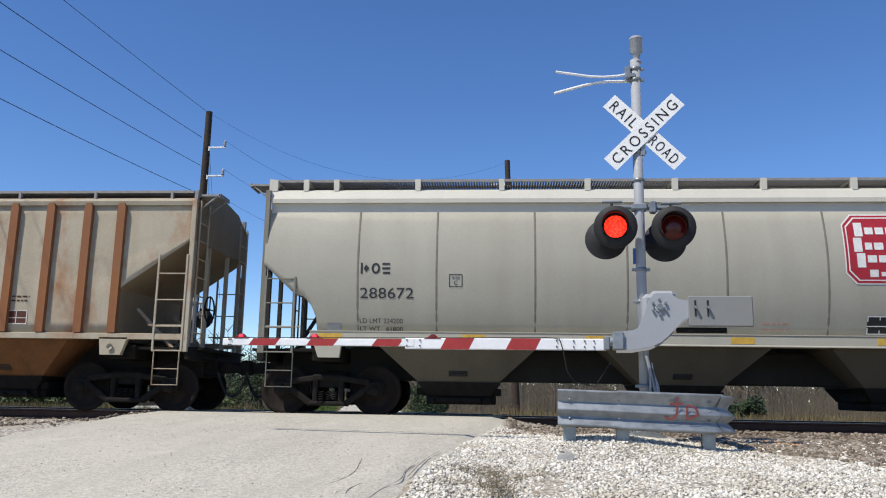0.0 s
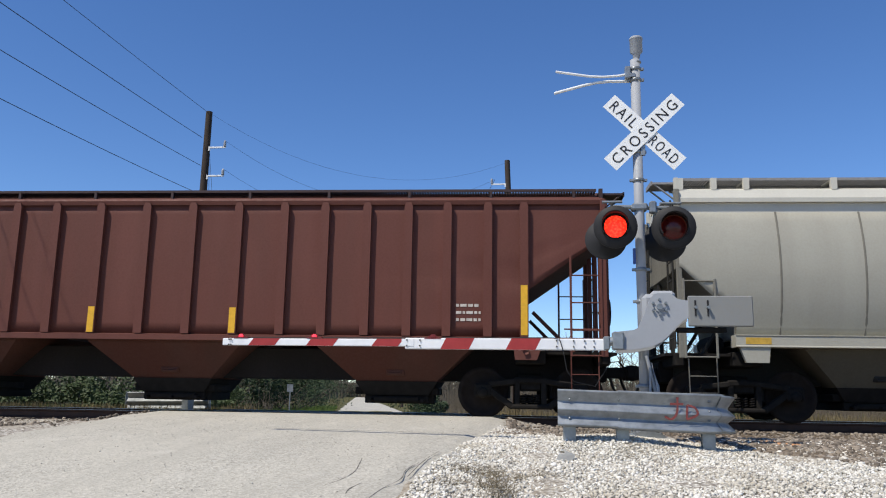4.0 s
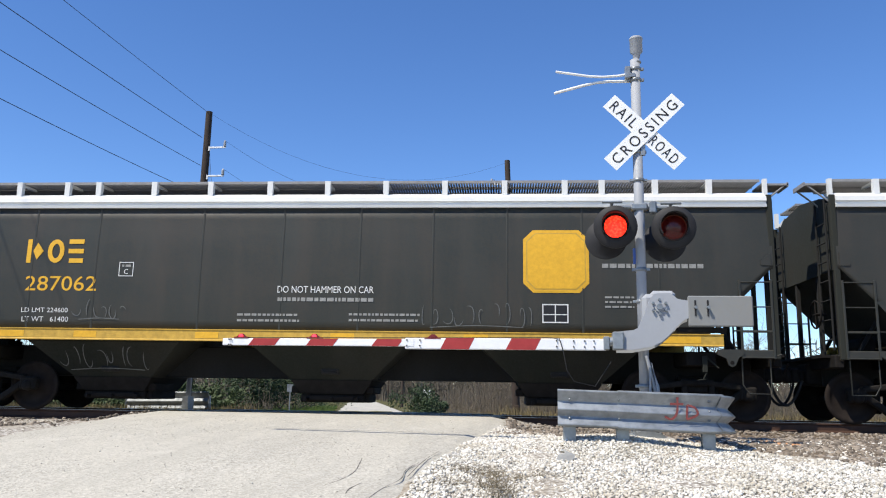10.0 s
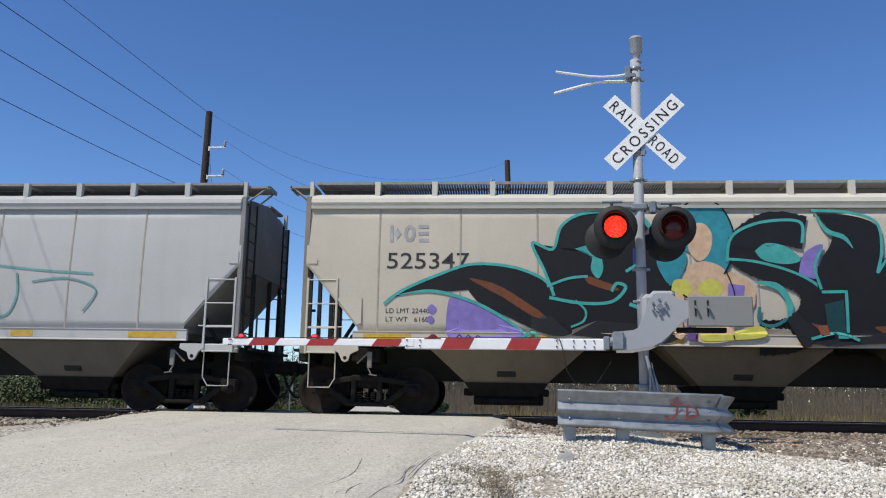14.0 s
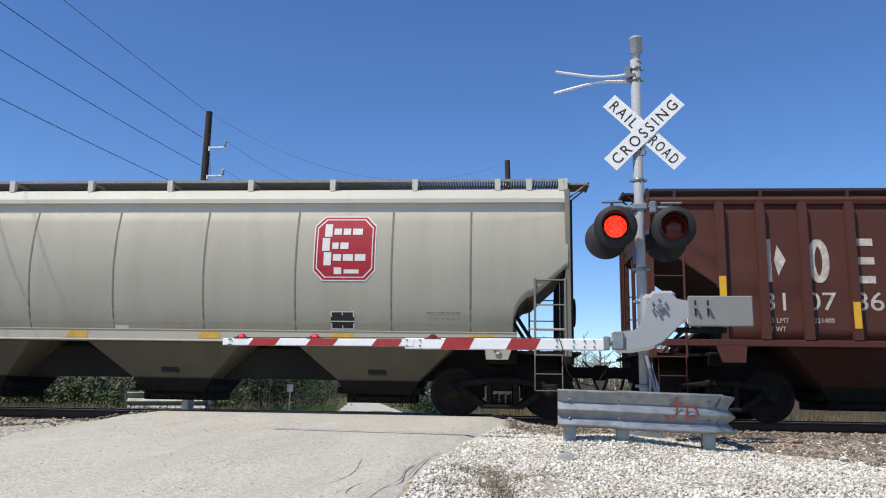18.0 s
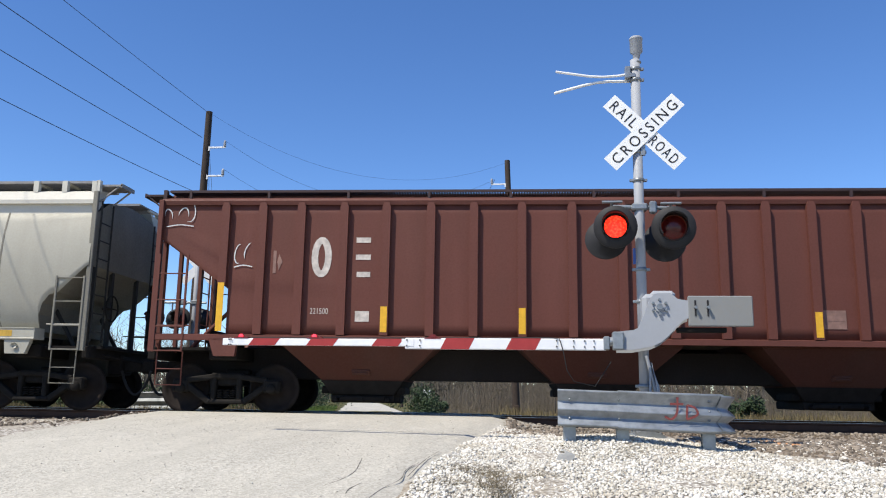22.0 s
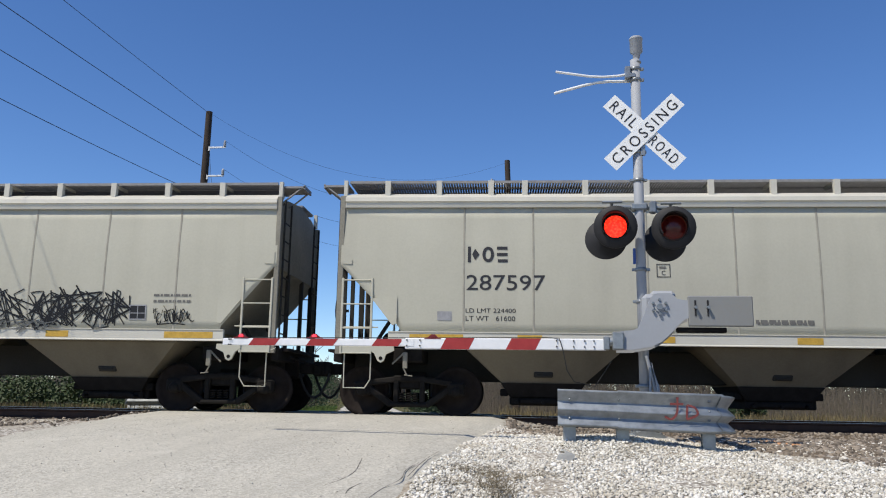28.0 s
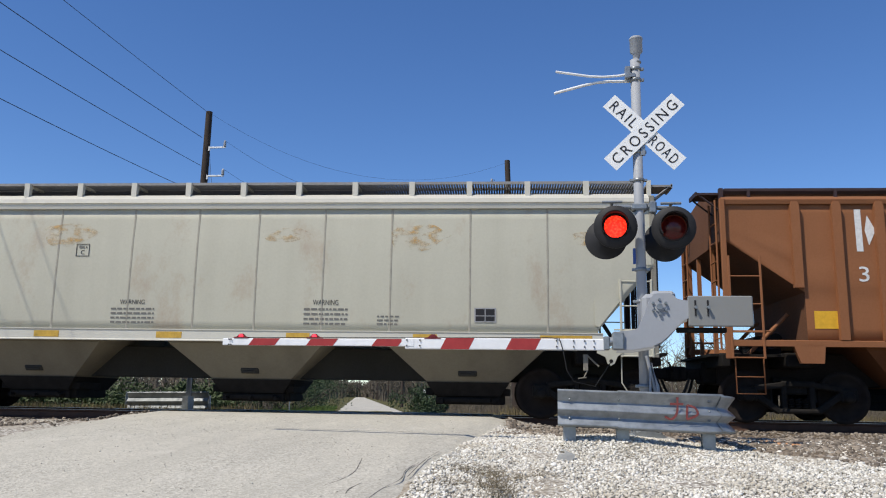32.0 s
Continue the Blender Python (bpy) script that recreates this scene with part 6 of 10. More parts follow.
TRAIN = [
    ("ribbed", 7.35, RUSTY, "rust-streaked tan ribbed covered hopper wagon"),
    ("round", 25.06, GREY, g_lab),
    ("straight", 42.04, coat("white", "roofwhite", "roofwhite", seam="cool"), "off-white covered hopper wagon with green and blue graffiti"),
    ("ribbed", 59.96, BROWN, "faded brown ribbed covered hopper wagon with white lettering"),
    ("round", 77.58, GREY, g_lab),
    ("tall", 95.24, coat("green", "roofwhite", "amber"), "black-green covered hopper wagon with pale teal graffiti"),
    ("round", 112.89, GREY, g_lab),
    ("long", 130.22, DARK, "black-green covered hopper wagon with a plain yellow octagon"),
    ("long", 147.86, DARK, "black-green covered hopper wagon with turquoise and blue graffiti"),
    ("straight", 165.24, coat("cool", "cool", "cool", seam="seam_light"), "light grey covered hopper wagon with a painted purple skull"),
    ("straight", 182.43, coat("tan", "roofgrey", "tan", seam="seam_light"), "tan covered hopper wagon with a large teal and black mural"),
    ("round", 199.43, GREY, g_lab),
    ("round", 216.34, GREY, g_lab),
    ("ribbed", 234.08, BROWND, "dark brown ribbed covered hopper wagon with white lettering"),
    ("round", 251.82, GREY, g_lab),
    ("ribbed", 269.43, BROWN, "brown ribbed covered hopper wagon with worn white lettering"),
    ("ribbed", 287.77, BROWNR, "red-brown ribbed covered hopper wagon with white lettering"),
    ("straight", 305.52, CREAM, "cream covered hopper wagon with a painted-out mark"),
    ("straight", 322.67, CREAM, "cream covered hopper wagon with black line graffiti"),
    ("long", 340.12, CREAM, "cream covered hopper wagon with black lettering"),
    ("straight", 357.58, CREAM, "cream covered hopper wagon with red and blue graffiti"),
    ("straight", 374.72, coat("cream_rusty", "roofgrey", "roofgrey", seam="seam_light"), "cream covered hopper wagon with rust spots"),
    ("ribbed", 392.39, coat("orange", deck="grating_brown"), "faded orange-brown ribbed covered hopper wagon"),
]


def travelled(t):
    u = t / 16 - 1
    return -200.581 - 178.852 * u - 0.263 * u * u - 0.188 * u ** 3


WAGONS = []
for wkind, centre, coating, wlabel in TRAIN:
    wg = hopper_wagon(wkind, coating, wlabel)
    wg.matrix_basis = pose(centre + travelled(0), TRACK_Y, 0)
    WAGONS.append((wg, centre))

# ---------------------------------------------------------------- paint marks on the wagons
M["redstencil"] = plain("faded_red_stencil", (0.36, 0.17, 0.14), 0.7, 0, 0.4, 12, 0)
M["overpaint"] = plain("grey_overpaint", (0.30, 0.30, 0.29), 0.6, 0, 0.3, 6, 0)
M["primer"] = plain("grey_touch_up_paint", (0.42, 0.41, 0.36), 0.6, 0, 0.2, 5, 0)
M["peach"] = plain("faded_peach_label", (0.50, 0.30, 0.22), 0.7, 0, 0.3, 8, 0)
M["print"] = plain("worn_small_print", (0.17, 0.165, 0.15), 0.7, 0, 0.4, 20, 0)
M["printwhite"] = plain("worn_white_small_print", (0.30, 0.30, 0.28), 0.7, 0, 0.4, 20, 0)
M["ghostbrown"] = plain("worn_letter_trace", (0.27, 0.16, 0.13), 0.7, 0, 0.4, 8, 0)


def spray(name, color):
    M[name] = plain(name + "_spray_paint", color, 0.55, 0, 0.3, 7, 0)


def spray_mist(name, color, thin, thick):
    """Thin, patchy spray that lets the old paint show through."""
    m, t, p = nodes_of(name + "_thin_spray")
    c = mixed(t, ramp(t, grain(t, 5.0, (1, 1, 1), 5), 0.3, 0.75), color, tuple(x * 0.6 for x in color))
    t.links.new(c, p.inputs["Base Color"])
    p.inputs["Roughness"].default_value = 0.7
    cover = grain(t, 2.6, (1.6, 1, 0.7), 7, 0.68)
    t.links.new(ramp(t, cover, 0.36, 0.62, thin, thick), p.inputs["Alpha"])
    M[name] = m


for nm, col in (("s_green", (0.06, 0.105, 0.065)), ("s_dkgreen", (0.03, 0.06, 0.045)), ("s_mint", (0.26, 0.36, 0.30)), ("s_blue", (0.15, 0.30, 0.38)), ("s_navy", (0.035, 0.05, 0.10)), ("s_grey", (0.16, 0.16, 0.17)), ("s_black", (0.010, 0.010, 0.011)),
                ("s_teal", (0.06, 0.36, 0.33)), ("s_cyan", (0.10, 0.50, 0.56)), ("s_dkteal", (0.01, 0.055, 0.06)), ("s_pale", (0.078, 0.142, 0.132)), ("s_white", (0.62, 0.63, 0.62)), ("s_lime", (0.42, 0.44, 0.08)), ("s_sky", (0.085, 0.20, 0.38)),
                ("s_brown", (0.25, 0.11, 0.04)), ("s_orange", (0.42, 0.16, 0.05)), ("s_red", (0.40, 0.07, 0.05)), ("s_coral", (0.48, 0.17, 0.12)), ("s_steel", (0.17, 0.27, 0.36)), ("s_violet", (0.22, 0.17, 0.46)), ("s_purple", (0.13, 0.07, 0.22)),
                ("s_pink", (0.42, 0.16, 0.25)), ("s_skin", (0.58, 0.40, 0.26)), ("s_yellow", (0.55, 0.52, 0.10)), ("s_dkgrey", (0.075, 0.07, 0.07)), ("s_chalk", (0.28, 0.20, 0.18)), ("s_ltgrey", (0.13, 0.135, 0.13)), ("s_cream", (0.40, 0.42, 0.24)), ("s_fadedteal", (0.15, 0.34, 0.32)), ("s_ray", (0.15, 0.23, 0.21)), ("s_umber", (0.10, 0.05, 0.035)), ("s_teal2", (0.035, 0.16, 0.17)), ("s_rust", (0.16, 0.055, 0.022)), ("s_hair", (0.03, 0.24, 0.30)), ("s_bluegreen", (0.03, 0.17, 0.20)), ("s_fogrey", (0.30, 0.295, 0.29)), ("s_bluefade", (0.20, 0.34, 0.46)), ("s_maroon", (0.11, 0.05, 0.05)), ("s_socket", (0.045, 0.07, 0.095)), ("s_icy", (0.36, 0.50, 0.56))):
    spray(nm, col)
spray_mist("s_mint", (0.22, 0.36, 0.28), 0.12, 0.62)
spray_mist("s_green", (0.055, 0.115, 0.06), 0.35, 0.95)
spray_mist("s_pale", (0.085, 0.155, 0.145), 0.60, 1.0)
spray_mist("s_smoke", (0.062, 0.064, 0.064), 0.35, 0.95)
spray_mist("s_blue", (0.15, 0.31, 0.40), 0.70, 1.0)
spray_mist("s_coral", (0.48, 0.17, 0.12), 0.55, 1.0)
spray_mist("s_bluefade", (0.20, 0.34, 0.46), 0.60, 1.0)


def on_side(kind, extra=0.008):
    def y_of(z):
        if z < KINDS[kind]["half"][0][0] - 0.02:
            return -(1.46 - max(0.0, 1.30 - z) * 0.80) - extra - 0.01 if z < 1.32 else -1.632 - extra
        if z < KINDS[kind]["half"][0][0] + 0.06 and kind != "ribbed":
            return -1.632 - extra
        return -half_width(kind, z) - extra
    return y_of


def patch(w, kind, x, z, wide, tall, mat, name="label_plate", lift=0.007):
    g, n = Geo(), max(2, int(tall / 0.12))
    p = [(x + wide * i, -half_width(kind, z + tall * j / n) - lift, z + tall * j / n) for j in range(n + 1) for i in (0, 1)]
    return part(name, g.add(p, [(2 * j, 2 * j + 1, 2 * j + 3, 2 * j + 2) for j in range(n)]), mat, w)


def blocks(w, kind, x, z, wide, tall, mat, count=3, first=0):
    """The owner's mark, as plain shapes of its size and colour: a bar with a lozenge, a hollow oval, a stack of slabs."""
    step, y = wide / count, on_side(kind, 0.007)
    for i in range(count):
        x0, wd, t = x + step * (i + 0.08), step * 0.80, min(tall * 0.19, step * 0.26)
        form = (i + first) % 3
        if form == 0:
            m = patch(w, kind, x0, z, t, tall, mat, "owner_mark")
            part("owner_mark", blob(kind, [(x0 + t * 1.4, z + tall * 0.5), (x0 + wd * 0.62, z + tall * 0.86), (x0 + wd, z + tall * 0.5), (x0 + wd * 0.62, z + tall * 0.14)], 0.0, 1), mat, m)
        elif form == 1:
            ring = [(x0 + wd / 2 + (wd - t) / 2 * math.cos(a * math.pi / 9), z + tall / 2 + (tall - t) / 2 * math.sin(a * math.pi / 9)) for a in range(19)]
            part("owner_mark", ribbon(ring, t, y), mat, w)
        else:
            for k in range(3):
                patch(w, kind, x0 + wd * (0.08, 0.0, 0.0)[k], z + (tall - t) * k / 2, wd * (0.84, 0.92, 0.9)[k], t, mat, "owner_mark")


def text_bars(w, kind, x, z, wide, tall, mat, rows):
    """Small print too fine to read, as bars word by word."""
    rnd, g = random.Random(int(x * 100) + rows), Geo()
    for r in range(rows):
        h = tall / (rows * 2.6 - 1.6)
        z0, u = z + tall - h - r * h * 2.6, 0.0
        while u < wide - 0.02:
            d = min(rnd.uniform(0.04, 0.13), wide - u)
            y = -half_width(kind, z0) - 0.008
            g.add([(x + u, y, z0), (x + u + d, y, z0), (x + u + d, y, z0 + h), (x + u, y, z0 + h)], [(0, 1, 2, 3)])
            u += d + 0.025
    tagged(part("small_print", g, {M["black"]: M["print"], M["whitepaint"]: M["printwhite"]}.get(mat, mat), w), kind="stuff")


def frame_lines(x, z, wide, tall, t, y_of):
    g = Geo()
    for a, b, c, d in ((x, z, x + wide, z + t), (x, z + tall - t, x + wide, z + tall), (x, z + t, x + t, z + tall - t), (x + wide - t, z + t, x + wide, z + tall - t)):
        g.add([(a, y_of(b), b), (c, y_of(b), b), (c, y_of(d), d), (a, y_of(d), d)], [(0, 1, 2, 3)])
    return g


def stain_material():
    """Rust that has bled through the paint, thin at its edges."""
    m, t, p = nodes_of("rust_bleed")
    p.inputs["Base Color"].default_value = (0.50, 0.31, 0.11, 1)
    p.inputs["Roughness"].default_value = 0.9
    t.links.new(ramp(t, grain(t, 3.2, (1, 1, 1.6), 7, 0.7), 0.47, 0.66, 0, 0.75), p.inputs["Alpha"])
    return m


M["stain"] = stain_material()


def rust_stain(w, kind, x, z, wide, tall):
    n = 12
    pts = [(x + wide * (0.5 + 0.5 * math.cos(math.tau * i / n) * (0.8 + 0.2 * math.sin(5 * i))), z + tall * (0.5 + 0.5 * math.sin(math.tau * i / n) * (0.8 + 0.2 * math.cos(7 * i)))) for i in range(n)]
    part("rust_stain", blob(kind, pts, 0.001, 4), M["stain"], w, "yellow-brown rust stain")


def plate_box(w, kind, x, z, wide, tall, mat):
    b = part("clearance_mark", frame_lines(x, z, wide, tall, 0.014, on_side(kind)), mat, w)
    lettering("C", b, mat, x + wide * 0.36, z + tall * 0.16, wide * 0.28, tall * 0.34, kind, name="letter")
    text_bars(b, kind, x + wide * 0.2, z + tall * 0.66, wide * 0.6, tall * 0.16, mat, 1)


def stencil_panel(w, kind, x, z, wide, tall, mat):
    z = max(z, 1.59)
    p = patch(w, kind, x, z, wide, tall, M["signblack"] if mat not in (M["ghostbrown"], M["brown_dark"]) else mat, "data_panel")
    g = frame_lines(x, z, wide, tall, 0.022, on_side(kind, 0.011))
    y = on_side(kind, 0.011)
    for a, b, c, d in ((x + wide * 0.48, z, x + wide * 0.52, z + tall), (x, z + tall * 0.42, x + wide, z + tall * 0.47)):
        g.add([(a, y(b), b), (c, y(b), b), (c, y(d), d), (a, y(d), d)], [(0, 1, 2, 3)])
    part("panel_border", g, mat if mat is not M["brown_dark"] else M["fadedwhite"], p)


def octagon(kind, cx, cz, hx, hz, lift):
    """An eight-sided sheet of paint with short corner cuts."""
    cut, p = 0.30, []
    levels = [-1, -(1 - cut), -0.35, 0, 0.35, 1 - cut, 1]
    for v in levels:
        reach = 1 - max(0.0, abs(v) - (1 - cut))
        p += [(cx - reach * hx, -half_width(kind, cz + v * hz) - lift, cz + v * hz), (cx + reach * hx, -half_width(kind, cz + v * hz) - lift, cz + v * hz)]
    return Geo().add(p, [(2 * j, 2 * j + 1, 2 * j + 3, 2 * j + 2) for j in range(len(levels) - 1)])


def emblem(w, kind, x, z, wide, tall, fill, edge):
    """The owner's eight-sided emblem: plain field, border and bars."""
    if fill is M["logored"]:
        z, tall = z - tall * 0.06, tall * 1.12
    cx, cz = x + wide / 2, z + tall / 2
    e = part("emblem", octagon(kind, cx, cz, wide / 2, tall / 2, 0.006), edge if edge is not M["amber"] else fill, w, "eight-sided painted emblem")
    part("emblem_rim", octagon(kind, cx, cz, wide * 0.482, tall * 0.482, 0.009), fill, e)
    part("emblem_field", octagon(kind, cx, cz, wide * 0.452, tall * 0.452, 0.012), edge, e)
    part("emblem_field", octagon(kind, cx, cz, wide * 0.435, tall * 0.435, 0.015), fill, e)
    ink = edge
    if edge is M["amber"]:
        return
    for dz, x0, x1, h in ((0.27, -0.33, -0.21, 0.20), (0.25, -0.18, -0.06, 0.10), (0.25, -0.03, 0.09, 0.10), (0.25, 0.12, 0.28, 0.10), (0.05, -0.36, -0.24, 0.20), (0.03, -0.20, -0.10, 0.10), (0.03, -0.07, 0.06, 0.10), (-0.17, -0.33, -0.21, 0.20),
                          (-0.15, -0.18, -0.05, 0.10), (-0.15, -0.02, 0.14, 0.10), (-0.15, 0.17, 0.34, 0.10), (-0.35, -0.16, -0.04, 0.10), (-0.36, 0.0, 0.24, 0.06)):
        patch(e, kind, cx + x0 * wide, cz + dz * tall - h * tall / 2, (x1 - x0) * wide, h * tall, ink, "emblem_bar", 0.018)


def rib_strip(w, x, z, wide, tall, mat):
    ribs = KINDS["ribbed"]["ribs"]
    r = min(ribs, key=lambda q: abs(q - (x + wide / 2)))
    part("reflector_strip", Geo().box(r, -1.603, z + tall / 2, 0.125, 0.006, tall), mat, w, "yellow reflective strip")


LINES = dict(blackline=("s_black", 0.030), greyline=("s_ltgrey", 0.022), paleline=("s_cream", 0.022), whiteline=("s_white", 0.028), chalk=("s_chalk", 0.028))


def blob(kind, pts, lift, smooth=6):
    """A filled shape with a bent outline, laid on the wagon's side."""
    c = curve_through(list(pts) + [pts[0]], smooth)[:-1]
    g, y = Geo(), on_side(kind)
    cx, cz = sum(p[0] for p in c) / len(c), sum(p[1] for p in c) / len(c)
    v = [(cx, y(cz) - lift, cz)] + [(cx + (a - cx) * u, y(cz + (b - cz) * u) - lift, cz + (b - cz) * u) for u in (0.5, 1.0) for a, b in c]
    n = len(c)
    fs = [(0, 1 + i, 1 + (i + 1) % n) for i in range(n)] + [(1 + i, 1 + n + i, 1 + n + (i + 1) % n, 1 + (i + 1) % n) for i in range(n)]
    return g.add(v, fs)


def scrawl(rnd, x, z, wide, tall):
    """One loose arc or wave of spray, with no letters in it."""
    cx, cz = x + wide * rnd.uniform(0.2, 0.8), z + tall * rnd.uniform(0.35, 0.65)
    rx, rz, a0 = wide * rnd.uniform(0.25, 0.55), tall * rnd.uniform(0.3, 0.5), rnd.uniform(0, 6.28)
    turn = rnd.choice((-1, 1)) * rnd.uniform(2.0, 5.0)
    return [(cx + rx * (1 - 0.4 * i / 24) * math.cos(a0 + turn * i / 24) + 0.12 * wide * i / 24, cz + rz * math.sin(a0 + turn * i / 24)) for i in range(25)]


def graffiti(w, kind, x, z, wide, tall, style, seed):
    """Thin scrawled lines with no letters in them."""
    rnd = random.Random(seed)
    y_on = on_side(kind)
    mat, width = LINES[style]
    n = max(2, int(round(wide / (tall * (0.20 if style == "blackline" else 0.45)))))
    root, cell = None, wide / n
    for i in range(n):
        stroke = part("graffiti" if root is None else "scrawl_line", ribbon(scrawl(rnd, x + cell * i, z + tall * 0.06, cell * (2.4 if style == "blackline" else 1.1), tall * 0.9), width * 0.75, y_on, 0.6, seed + i, 0.004 + 0.004 * (i % 3), 0.25), M[mat], root or w, "scrawled graffiti lines" if root is None else "")
        root = root or stroke
    part("scrawl_line", ribbon(curve_through([(x + wide * 0.1, z), (x + wide * 0.5, z + tall * 0.08), (x + wide * 0.9, z + tall * 0.02)], 5), width * 0.7, y_on, 0.6, seed, 0.009), M[mat], root)


def painted(w, kind, label, layers):
    """A large painted piece, laid on from the bottom up: filled shapes, brush lines, and fine strokes, flecks and tangles between two corners."""
    root, y_on = None, on_side(kind)
    for i, (form, mat, pts, *more) in enumerate(layers):
        rnd, lift, name, fine = random.Random(i + len(layers)), 0.001 + 0.0008 * i, "paint_field", False
        (xa, za), (xb, zb) = pts[0], pts[1]
        if form == "fill":
            g = blob(kind, pts, lift, more[0] if more else 4)
        elif form in ("line", "zig"):
            name = "paint_line"
            g = ribbon(curve_through(pts, 6) if form == "line" and len(pts) > 2 else pts, more[0], y_on, 0.12, i, lift, more[1] if len(more) > 1 else 0.0)
        else:
            g, name, fine = Geo(), "paint_fleck", True
            for k in range(more[0]):
                u, v = rnd.random(), rnd.random()
                if form == "rays":
                    a, r0, r1 = math.pi * (0.12 + 0.76 * k / (more[0] - 1)), abs(zb - za) * rnd.uniform(0.30, 0.55), abs(zb - za) * rnd.uniform(0.75, 1.0)
                    run, wd = [(xa + r0 * math.cos(a), za + r0 * math.sin(a)), (xa + r1 * math.cos(a), za + r1 * math.sin(a))], 0.014
                elif form == "hatch":
                    x, z, d = xa + (xb - xa) * u, za + (zb - za) * v * 0.7, abs(zb - za) * rnd.uniform(0.15, 0.5)
                    run, wd = [(x, z), (x + rnd.gauss(0, 0.02), z - d)], more[1] * rnd.uniform(0.5, 1.3)
                elif form == "dots":
                    x, z, r = xa + (xb - xa) * u, za + (zb - za) * v, more[1] * rnd.uniform(0.4, 1.2)
                    g.add([(x + r * math.cos(a), y_on(z + r * math.sin(a)) - lift, z + r * math.sin(a)) for a in (0.0, 0.8, 1.6, 2.4, 3.2, 4.0, 4.8, 5.6)], [tuple(range(8))])
                    continue
                elif form == "scribble":
                    x, d = xa + (xb - xa) * (k + u * 0.5) / more[0], (xb - xa) / more[0]
                    run, wd = curve_through([(x + d * rnd.uniform(-0.6, 1.2), za + (zb - za) * rnd.random()) for _ in range(5)], 5), more[1]
                else:
                    x, d = xa + (xb - xa) * u * 0.8, (xb - xa) * 0.28
                    run, wd = [(x + d * rnd.uniform(-0.2, 1.0), za + (zb - za) * rnd.random()) for _ in range(4)], more[1]
                one = ribbon(run, wd, y_on, 0.4, k, lift)
                g.add(one.v, one.f)
        ob = part(name if root else "graffiti", g, M[mat], root or w, label if root is None else "")
        if fine:
            tagged(ob, kind="stuff")
        root = root or ob


# reflectors along the sills
for (wkind, _, coating, _), (wg, _) in zip(TRAIN, WAGONS):
    spots_at = dict(straight=((-6.8, 0.9), (-3.85, 0.5), (-1.42, 0.5), (1.1, 0.45), (3.5, 0.45), (5.85, 0.95)), long=((-6.9, 1.0), (-4.9, 0.45), (-2.5, 0.45), (0.1, 0.45), (2.6, 0.45), (5.9, 1.0)),
                    tall=((-7.0, 0.9), (-4.0, 0.45), (-1.9, 0.45), (0.8, 0.45), (3.2, 0.45), (6.0, 0.9)), round=((-6.7, 0.45), (-4.0, 0.42), (-1.75, 0.42), (0.85, 0.42), (3.4, 0.42), (6.0, 0.42)), ribbed=())[wkind]
    for x, wide in spots_at:
        for turn in (0, 180):
            part("reflector", once(("reflector", wide), lambda: Geo().box(wide / 2, -1.6165, 1.44, wide, 0.006, 0.12)), M["amber"] if coating["sill"] is not M["amber"] else M["yellow"], wg, at=pose(0, 0, 0, 0, 0, turn) @ pose(x, 0, 0))
    if wkind in ("straight", "long"):
        for e in (1, -1):
            half = KINDS[wkind]["length"] / 2
            part("corner_gusset", once((wkind, "gusset", e), lambda: Geo().prism([(e * (half - 1.02), 1.66), (e * (half - 1.10), 1.70), (e * (half - 1.10), 2.18), (e * (half - 0.92), 2.20), (e * (half - 0.62), 2.16)][::-e], -1.612, -1.598)), coating["body"], wg)
            part("corner_gusset", once((wkind, "gusset_top", e), lambda: Geo().prism([(e * (half - 0.04), 2.82), (e * (half - 0.22), 2.82), (e * (half - 0.22), 2.90), (e * (half - 0.10), 3.02), (e * (half - 0.04), 3.06)][::-e], -1.612, -1.598)), coating["body"], wg)
w0 = WAGONS[0][0]
w1 = WAGONS[1][0]
w2 = WAGONS[2][0]
w3 = WAGONS[3][0]
w4 = WAGONS[4][0]
w5 = WAGONS[5][0]
w6 = WAGONS[6][0]
w7 = WAGONS[7][0]
w8 = WAGONS[8][0]
w9 = WAGONS[9][0]
w10 = WAGONS[10][0]
w11 = WAGONS[11][0]
w12 = WAGONS[12][0]
w13 = WAGONS[13][0]
w14 = WAGONS[14][0]
w15 = WAGONS[15][0]
w16 = WAGONS[16][0]
w17 = WAGONS[17][0]
w18 = WAGONS[18][0]
w19 = WAGONS[19][0]
w20 = WAGONS[20][0]
w21 = WAGONS[21][0]
w22 = WAGONS[22][0]
blocks(w1, "round", -5.96, 2.63, 0.62, 0.21, M["black"], 3)
lettering("288672", w1, M["black"], -5.95, 2.17, 1.02, 0.20, "round", name="car_lettering", bold=0.002)
lettering("LD LMT 224200", w1, M["black"], -5.96, 1.71, 0.82, 0.09, "round", name="car_lettering")
lettering("LT WT   61800", w1, M["black"], -5.96, 1.57, 0.82, 0.08, "round", name="car_lettering")
plate_box(w1, "round", -4.26, 2.39, 0.25, 0.24, M["black"])
emblem(w1, "round", 2.95, 2.55, 1.23, 1.18, M["logored"], M["whitepaint"])
stencil_panel(w1, "round", 3.32, 1.55, 0.45, 0.33, M["whitepaint"])
text_bars(w1, "round", -0.14, 1.52, 0.92, 0.13, M["redstencil"], 2)
text_bars(w1, "round", 1.49, 1.54, 0.45, 0.26, M["redstencil"], 3)
patch(w1, "round", -0.98, 1.51, 0.27, 0.11, M["whitepaint"], "label_plate")
text_bars(w1, "round", 4.98, 1.67, 0.61, 0.28, M["black"], 3)
patch(w1, "round", 6.41, 1.58, 0.21, 0.25, M["roofgrey"], "label_plate")
